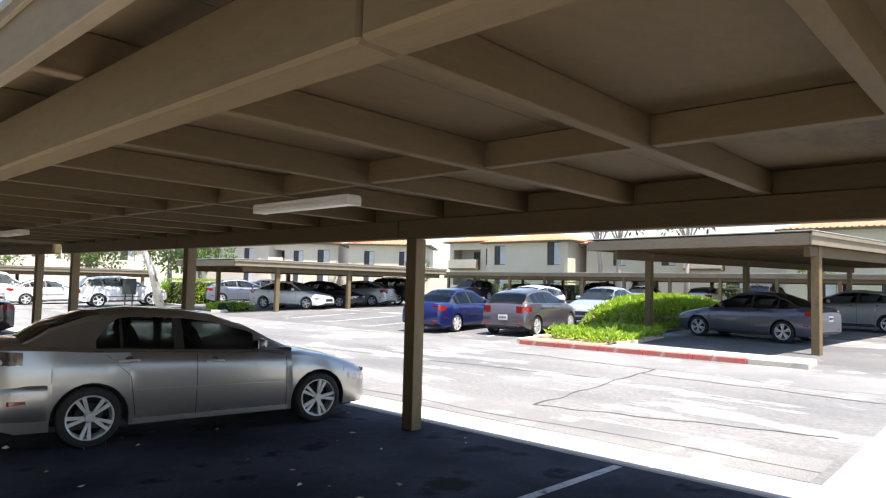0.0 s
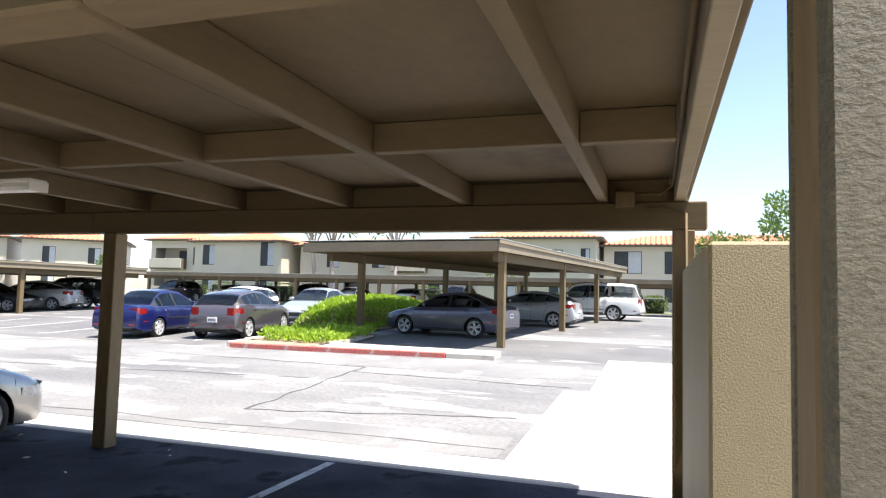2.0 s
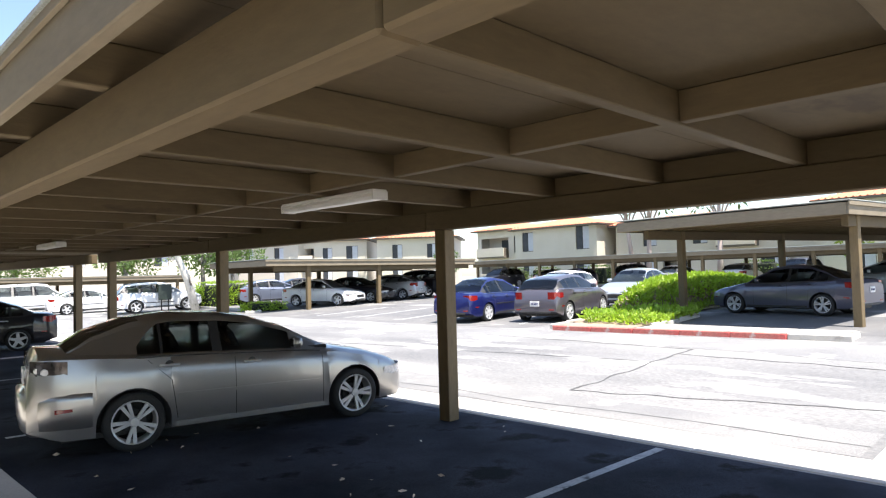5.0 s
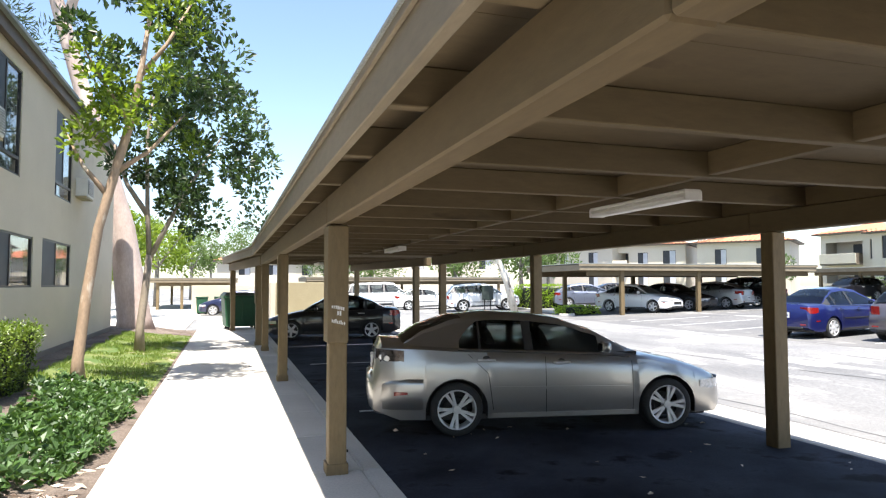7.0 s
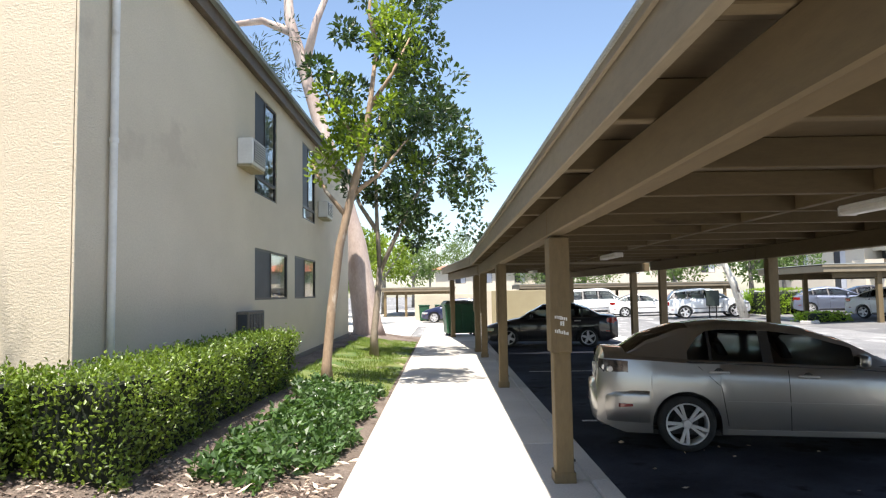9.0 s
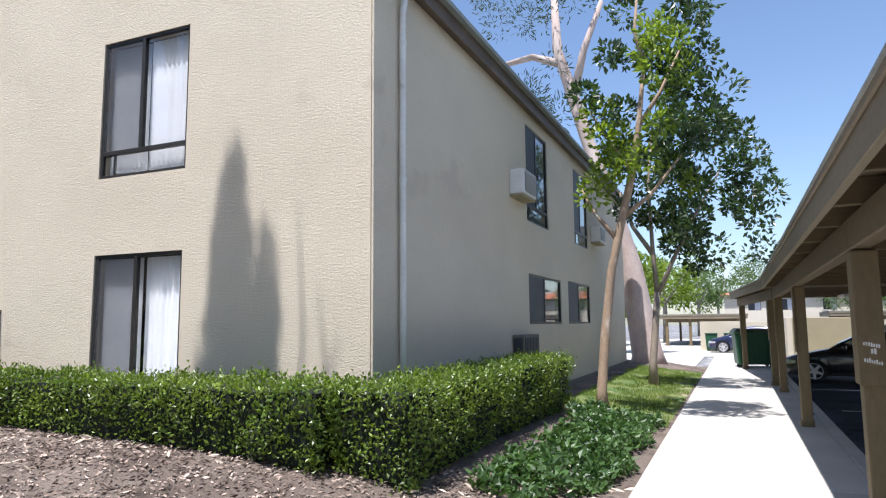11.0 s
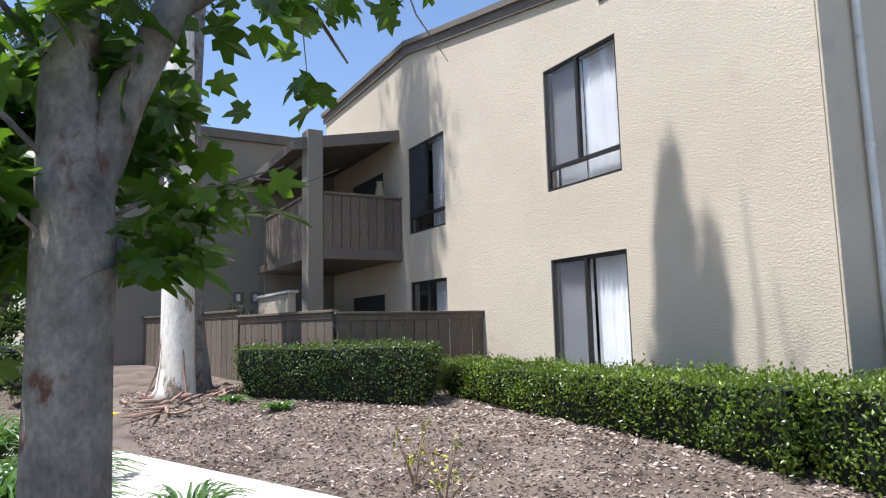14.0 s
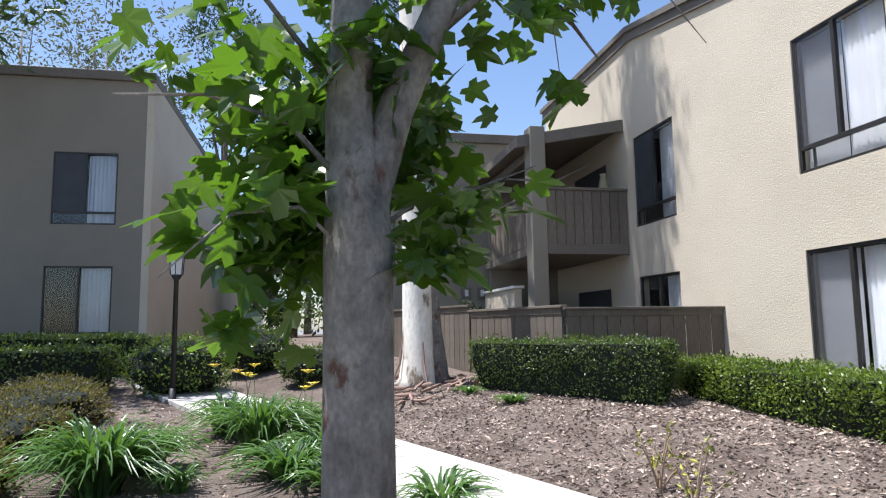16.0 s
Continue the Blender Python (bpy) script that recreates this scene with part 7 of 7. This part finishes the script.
def cover_patch():
    def inside(x, y):
        edge = -2.25 + 0.35 * noise.noise(Vector((0.3, y * 0.8, 2)))
        right = -1.18 + 0.22 * noise.noise(Vector((5, y * 1.1, 2))) - 0.5 * smooth(7.2, 5.6, y)
        return edge < x < right
    pts = scatter(8500, -2.7, -1.0, 5.7, 11.6, inside)
    c = np.array([(x, y, bed_z(x, y) + 0.03 + 0.24 * RNG.random() * (0.6 + noise.noise(Vector((x * 2, y * 2, 0))))) for x, y in pts])
    g = blades("ground_cover", c, np.concatenate([RNG.normal(0, 1, (len(c), 2)), np.full((len(c), 1), 0.45)], 1), 0.10, 0.066, COVER_LEAF, spread=0.8)
    tagged(g, "low glossy green ground cover beside the pavement", "ground cover", kind="stuff")
    pts = scatter(26, -2.5, -1.2, 5.9, 11.4, inside)
    c = np.array([(x, y, bed_z(x, y) + 0.17) for x, y in pts])
    g = blades("fallen_petals", c, np.tile([[0.6, 0, 0.2]], (len(c), 1)), 0.06, 0.05, surf("white_petal", (0.75, 0.75, 0.72), (0.65, 0.65, 0.6), 0.6, 5, 20, 0), spread=0.6)
    tagged(g, "white petals lying on the ground cover", "petals", kind="stuff")
    pts = scatter(15000, -3.2, -1.05, 11.4, 24, lambda x, y: x > -3.05 + 0.25 * noise.noise(Vector((1, y, 0))) and noise.noise(Vector((x * 1.3, y * 1.3, 5))) > -0.2)
    c = np.array([(x, y, bed_z(x, y) - 0.01) for x, y in pts])
    g = blades("lawn_grass", c, np.tile([[0, 0, 1.0]], (len(c), 1)), 0.085, 0.016, GRASS, spread=0.4)
    tagged(g, "strip of green lawn between building and pavement", "grass", kind="stuff")
    sheet("lawn", [-3.05, -2.6, -2.1, -1.6, -1.06], [11.3 + 0.5 * i for i in range(27)], lambda x, y: bed_z(x, y) + 0.006 - 0.03 * (y < 11.4), LAWN, "thin green lawn with bare patches beside the pavement")


cover_patch()


def island():
    def edge(pts, h, material, label, group):
        o = thing("kerb", label, "kerb", group=group, kind="structure")
        for (xa, ya), (xb, yb) in zip(pts, pts[1:]):
            d = math.hypot(xb - xa, yb - ya)
            k = max(1, int(d / 1.2))
            for i in range(k):
                p, q = i / k, (i + 1) / k
                ax, ay, bx, by = xa + (xb - xa) * p, ya + (yb - ya) * p, xa + (xb - xa) * q, ya + (yb - ya) * q
                piece = part("kerb_stone", boxm(0.004, -0.08, -0.2, d / k - 0.004, 0.08, h, 0.018), material, o)
                piece.matrix_basis = pose(ax, ay, lot_z((ax + bx) / 2), 0, 0, math.degrees(math.atan2(by - ay, bx - ax)))
        return o
    edge([(15.25, 10.95), (15.52, 4.95)], 0.13, KERB_RED, "kerb of the planted island painted faded red", "kerbs")
    edge([(15.525, 4.94), (15.56, 3.7)], 0.13, CONCRETE, "pale concrete kerb of the planted island", "kerbs")
    edge([(15.4, 11.1), (16.4, 11.25), (22.0, 11.75)], 0.13, CONCRETE, "pale concrete kerb beside a parked car", "kerbs")
    edge([(16.45, 3.8), (16.45, 8.6), (19.9, 8.9), (20.1, 10.2), (28.5, 9.5)], 0.12, CONCRETE, "pale concrete kerb along the carport bay", "kerbs")
    edge([(15.9, 29.6), (16.4, 29.1), (16.8, 30.0), (17.5, 38.5)], 0.12, CONCRETE, "pale concrete kerb of a far island", "kerbs")

    def up(x, y):
        e = ((x - 24.4) / 5.6) ** 2 + ((y - 11.0 + 0.12 * (x - 24.4)) / 1.35) ** 2
        return lot_z(x) + 0.10 + 1.15 * max(0, 1 - e) ** 0.6 * 0.85
    xs_, ys_ = [15.35 + 0.4 * i for i in range(36)], [8.7 + 0.25 * i for i in range(16)]
    ok = lambda x, y: (y < 10.95 + (x - 15.4) * 0.10 and y > 8.6 + (1.25 - (x - 20) * 0.085 if x > 19.9 else 0))
    sheet("island_soil", xs_, ys_, up, SOIL, "planted island with a low mound", skip=lambda x, y: not ok(x, y))
    tagged(link("island_pavement", boxm(15.62, 3.75, lot_z(16) - 0.1, 16.36, 8.6, lot_z(16) + 0.10, 0.01), CONCRETE), "bleached concrete strip on the island", "pavement", kind="structure")
    tagged(link("island_pavement", boxm(15.42, 8.62, lot_z(16) - 0.1, 15.95, 10.9, lot_z(16) + 0.085, 0.01), CONCRETE), "bleached concrete strip on the island", "pavement", kind="structure")
    pts = scatter(15000, 19.0, 29.2, 9.0, 12.6, ok)
    c = np.array([(x, y, up(x, y) + 0.10 * RNG.random()) for x, y in pts])
    g = blades("mound_cover", c, np.tile([[0, 0, 0.8]], (len(c), 1)), 0.16, 0.085, MOUND_LEAF, spread=0.6)
    tagged(g, "bright yellow-green ground cover on a mound", "ground cover", kind="stuff")
    pts = scatter(4200, 16.0, 19.6, 8.3, 10.9, lambda x, y: ok(x, y) and (x > 16.25 + 0.3 * noise.noise(Vector((y * 2, 0, 0)))))
    c = np.array([(x, y, up(x, y) + 0.04 + 0.22 * RNG.random() * (0.7 + noise.noise(Vector((x, y, 3))))) for x, y in pts])
    g = blades("low_cover", c, np.tile([[0, 0, 0.8]], (len(c), 1)), 0.15, 0.08, MOUND_LEAF, spread=0.7)
    tagged(g, "bright green trailing plants behind a red kerb", "ground cover", kind="stuff")


island()


def far_bush(label, x0, x1, y0, y1, h, base, n, size, leaf=MOUND_LEAF):
    b = thing("clipped_bush", label, "bush", ((x0 + x1) / 2, (y0 + y1) / 2, base))
    w, d = (x1 - x0) / 2, (y1 - y0) / 2
    part("core", boxm(-w * 0.93, -d * 0.9, 0, w * 0.93, d * 0.9, h * 0.93, 0.12), HEDGE_CORE_SHADE, b)
    v = RNG.uniform(-1, 1, (n, 3))
    k = np.argmax(np.abs(v), axis=1)
    for i in range(n):
        v[i, k[i]] = math.copysign(1 + RNG.normal(0, 0.04), v[i, k[i]])
    c = np.stack([v[:, 0] * w, v[:, 1] * d, (v[:, 2] * 0.5 + 0.5) * h], 1)
    blades("foliage", c, v + np.array([0, 0, 0.3]), size, size * 0.55, leaf, b, spread=0.6)


far_bush("clipped green bush on a far island", 17.6, 20.8, 37.6, 38.8, 1.45, 0.2, 2600, 0.14)
far_bush("low green ground cover on a far island", 16.4, 18.2, 29.6, 31.2, 0.38, 0.2, 900, 0.13)
for y in (2.2, -0.6, -3.5, 6.6):
    far_bush("round green bush before the far apartments", 52.3, 53.9, y, y + 1.6, 1.2, 0.6, 500, 0.2, FAR_LEAF)
for y in (43, 39, 33, 18):
    far_bush("dark green bush before the far apartments", 54.3, 55.9, y, y + 2.6, 1.6, 0.6, 500, 0.2, FAR_LEAF)
sheet("far_lawn", [51.5, 53, 56.5], [-30, 0, 40, 80], lambda x, y: lot_z(x) + 0.03, LAWN, "lawn strip before the far apartments")


# ---- bins, lamp, sign ----
def dumpster():
    d = thing("wheeled_bin", "large dark green bin with a black lid beside the carport", "bin", (0.62, 27.5, 0.0), 8)
    bm = prism([(-0.62, 0.12), (0.62, 0.12), (0.70, 1.28), (-0.70, 1.28)], -0.5, 0.5, "y", 0.03)
    part("body", bm, BIN_GREEN, d)
    part("rim", boxm(-0.74, -0.54, 1.24, 0.74, 0.54, 1.32, 0.015), BIN_GREEN, d)
    part("lid", prism([(-0.74, 1.325), (0.74, 1.325), (0.70, 1.40), (-0.6, 1.46)], -0.54, 0.54, "y", 0.015), BIN_LID, d, "black hinged lid")
    for x in (-0.45, 0.0, 0.45):
        part("rib", boxm(x - 0.03, -0.535, 0.2, x + 0.03, -0.502, 1.22, 0.008), BIN_GREEN, d)
    for x in (-0.5, 0.5):
        for y in (-0.38, 0.38):
            part("castor", lathe([(0.06, -0.02), (0.06, 0.02)], 14, "y"), RUBBER, d).matrix_basis = pose(x, y, 0.06)
    for x in (-1.15, -0.1):
        e = thing("green_bin", "bright green bin standing before a pale wall", "bin", (x - 0.2, 43.3, -0.045), 0, "bins")
        part("body", prism([(-0.28, 0.08), (0.28, 0.08), (0.34, 1.0), (-0.34, 1.0)], -0.3, 0.3, "y", 0.02), BIN_GREEN, e)
        part("lid", boxm(-0.37, -0.34, 1.005, 0.37, 0.34, 1.08, 0.02), BIN_GREEN, e)
        for s in (-0.2, 0.2):
            part("wheel", lathe([(0.09, -0.02), (0.09, 0.02)], 14, "y"), RUBBER, e).matrix_basis = pose(s, 0.28, 0.09)


dumpster()


def path_lamp():
    x, y = -12.5, -2.95
    l = thing("path_lamp", "black post lamp with a milky six-sided lantern", "lamp post", (x, y, bed_z(x, y) - 0.01))
    part("base", lathe([(0.14, 0), (0.14, 0.06), (0.07, 0.12), (0.055, 0.3)], 16), BLACK_POST, l, smooth=True)
    part("post", lathe([(0.045, 0.28), (0.042, 2.2), (0.07, 2.24), (0.10, 2.30)], 14), BLACK_POST, l, smooth=True)
    lan = part("lantern", lathe([(0.105, 2.30), (0.125, 2.70)], 6), LANTERN, l)
    part("cap", lathe([(0.16, 2.70), (0.15, 2.74), (0.05, 2.82), (0.015, 2.86)], 12), BLACK_POST, l)
    for i in range(6):
        a = i * math.pi / 3
        part("glazing_bar", tube([(0.112 * math.cos(a), 0.112 * math.sin(a), 2.30), (0.132 * math.cos(a), 0.132 * math.sin(a), 2.70)], [0.009, 0.009], 5), BLACK_POST, lan)


path_lamp()


def lot_sign():
    s = thing("lot_sign", "small dark green cabinet on two legs at a far island", "sign", (15.1, 37.2, lot_z(15.1)), -20)
    part("cabinet", boxm(-0.34, -0.14, 0.68, 0.34, 0.14, 1.55, 0.02), BIN_LID, s)
    for x in (-0.18, 0.18):
        part("leg", boxm(x - 0.03, -0.03, 0, x + 0.03, 0.03, 0.678, 0.004), BLACK_POST, s)


lot_sign()


# ---- litter and loose bark ----
def flakes(name, label, n, x0, x1, y0, y1, size, material, test, lift=0.012, flat=0.25, aspect=0.4, zf=None):
    pts = scatter(n, x0, x1, y0, y1, test)
    c = np.array([(x, y, (zf or bed_z)(x, y) + lift * RNG.random()) for x, y in pts])
    a = RNG.uniform(0, 2 * math.pi, len(c))
    d = np.stack([np.cos(a), np.sin(a), RNG.normal(0.1, flat, len(c))], 1)
    g = blades(name, c, d, size, size * aspect, material, spread=0.1, fold=0.15)
    return tagged(g, label, "litter", kind="stuff")


bed = lambda x, y: path_side(x, y) > 0.05 and not (y > 6.2 and x < -3.6) and x < -1.05
near = lambda x, y: path_side(x, y) < -1.5 and x < -1.05
flakes("bark_chips", "loose brown bark chips over the planting bed", 30000, -12.5, -1.1, 0.5, 6.2, 0.06, CHIP, bed, 0.022)
flakes("bark_chips", "loose brown bark chips among the lilies", 9000, -13, -1.1, -6, 3, 0.06, CHIP, near, 0.022)
flakes("dry_leaves", "pale dry leaves lying on the mulch", 260, -12, -1.1, 1.5, 6.0, 0.13, LITTER, bed, 0.03, 0.2, 0.3)
flakes("dry_leaves", "pale dry leaves along the pavement edge", 150, -2.4, -1.05, 4.6, 7.6, 0.14, LITTER, bed, 0.05, 0.3, 0.25)
flakes("dry_leaves", "dry leaves beneath the lilies", 120, -11, -3, -5, 1.5, 0.10, LITTER, near, 0.03, 0.2, 0.35)
flakes("fallen_leaves", "small dry leaves scattered on the dark asphalt", 46, 2, 6.2, 1.0, 9.0, 0.07, LITTER, None, 0.006, 0.05, 0.5, lambda x, y: -0.07)


# ---- paving ----
def piece_mesh(name, x0, y0, z0, x1, y1, z1, material, bevel=0.012):
    bm = boxm(x0, y0, z0, x1, y1, z1, bevel)
    me = bpy.data.meshes.new(name)
    bm.to_mesh(me)
    bm.free()
    me.materials.append(material)
    return me


def paving():
    p = thing("pavement", "sun-bleached concrete pavement in jointed slabs", "pavement", kind="structure")
    me = piece_mesh("slab", 0.004, 0.004, -0.3, 2.30, 1.516, 0.0, CONCRETE)
    me2 = piece_mesh("kerb_stone", 0.0, 0.004, -0.3, 0.20, 1.516, 0.0, CONCRETE, 0.02)
    for i in range(30):
        y = -9.0 + 1.52 * i
        shared("slab", me, p, pose(-1.0, y, 0.001 * math.sin(i * 2.3)))
        if y < 28:
            shared("kerb_stone", me2, p, pose(1.308, y, -0.002))
    sheet("pavement_bed", [-1.02, 1.3], [-9, 37], lambda x, y: -0.03, SOIL, "earth beneath the pavement joints")
    far = piece_mesh("slab", 0.004, 0.004, -0.3, 9.99, 5.99, 0.0, CONCRETE)
    for i in range(6):
        for j in range(3):
            shared("slab", far, p, pose(-28.6 + 10 * j if j < 2 else -8.6, (36.7 if j == 2 else 27.6) + 6 * i, -0.045))
    side = piece_mesh("slab", 0.004, 0.004, -0.3, 3.55, 4.49, 0.0, CONCRETE)
    for i in range(2):
        for j in range(2):
            shared("slab", side, p, pose(-8.6 + 3.56 * j, 27.6 + 4.5 * i, -0.045))
    g = thing("gutter", "pale concrete gutter strip along the carport front", "gutter", kind="structure")
    me = piece_mesh("slab", -0.36, 0.003, -0.25, 0.36, 2.997, 0.006, CONCRETE, 0.01)
    for i in range(16):
        shared("slab", me, g, pose(6.76, -9 + 3.0 * i, -0.076))
    a = thing("driveway", "bleached concrete driveway slabs crossing the car park", "driveway", kind="structure")
    for i in range(2):
        for j in range(6):
            x, y = 7.14 + 4.75 * i, 1.60 - 4.6 * (j + 1) - 0.45 * i
            ob = shared("slab", piece_mesh("slab", 0.004, 0.004, -0.3, 4.746, 4.596, 0.0, CONCRETE), a)
            ob.matrix_basis = pose(x, y, lot_z(x) + 0.012, 0, -math.degrees(math.atan(0.027)), 0)
    w = thing("garden_path", "bright concrete garden path in jointed slabs", "path", kind="structure")
    d = Vector((-0.892, -0.4515))
    n = Vector((0.4515, -0.892))
    for i in range(13):
        s = i * 1.25
        c = Vector((-1.0, 4.3)) + d * s
        z0 = 0.040 * max(0, -c.x - 1.0) + 0.005
        ob = shared("slab", piece_mesh("slab", 0.004, 0.0, -0.3, 1.242, 1.36, 0.0, CONCRETE), w)
        ob.matrix_basis = pose(c.x, c.y, z0, 0, 0, math.degrees(math.atan2(d.y, d.x))) @ pose(0, 0, 0, 0, -2.05, 0)
    # the flare where the path meets the pavement
    pts = [(-0.998, 5.75), (-1.12, 5.3), (-1.35, 4.8), (-1.75, 4.35), (-2.2, 3.90), (-2.0, 3.75), (-0.998, 4.28)]
    ob = link("slab", prism(pts, -0.25, 0.012, "z"), CONCRETE, w)


paving()
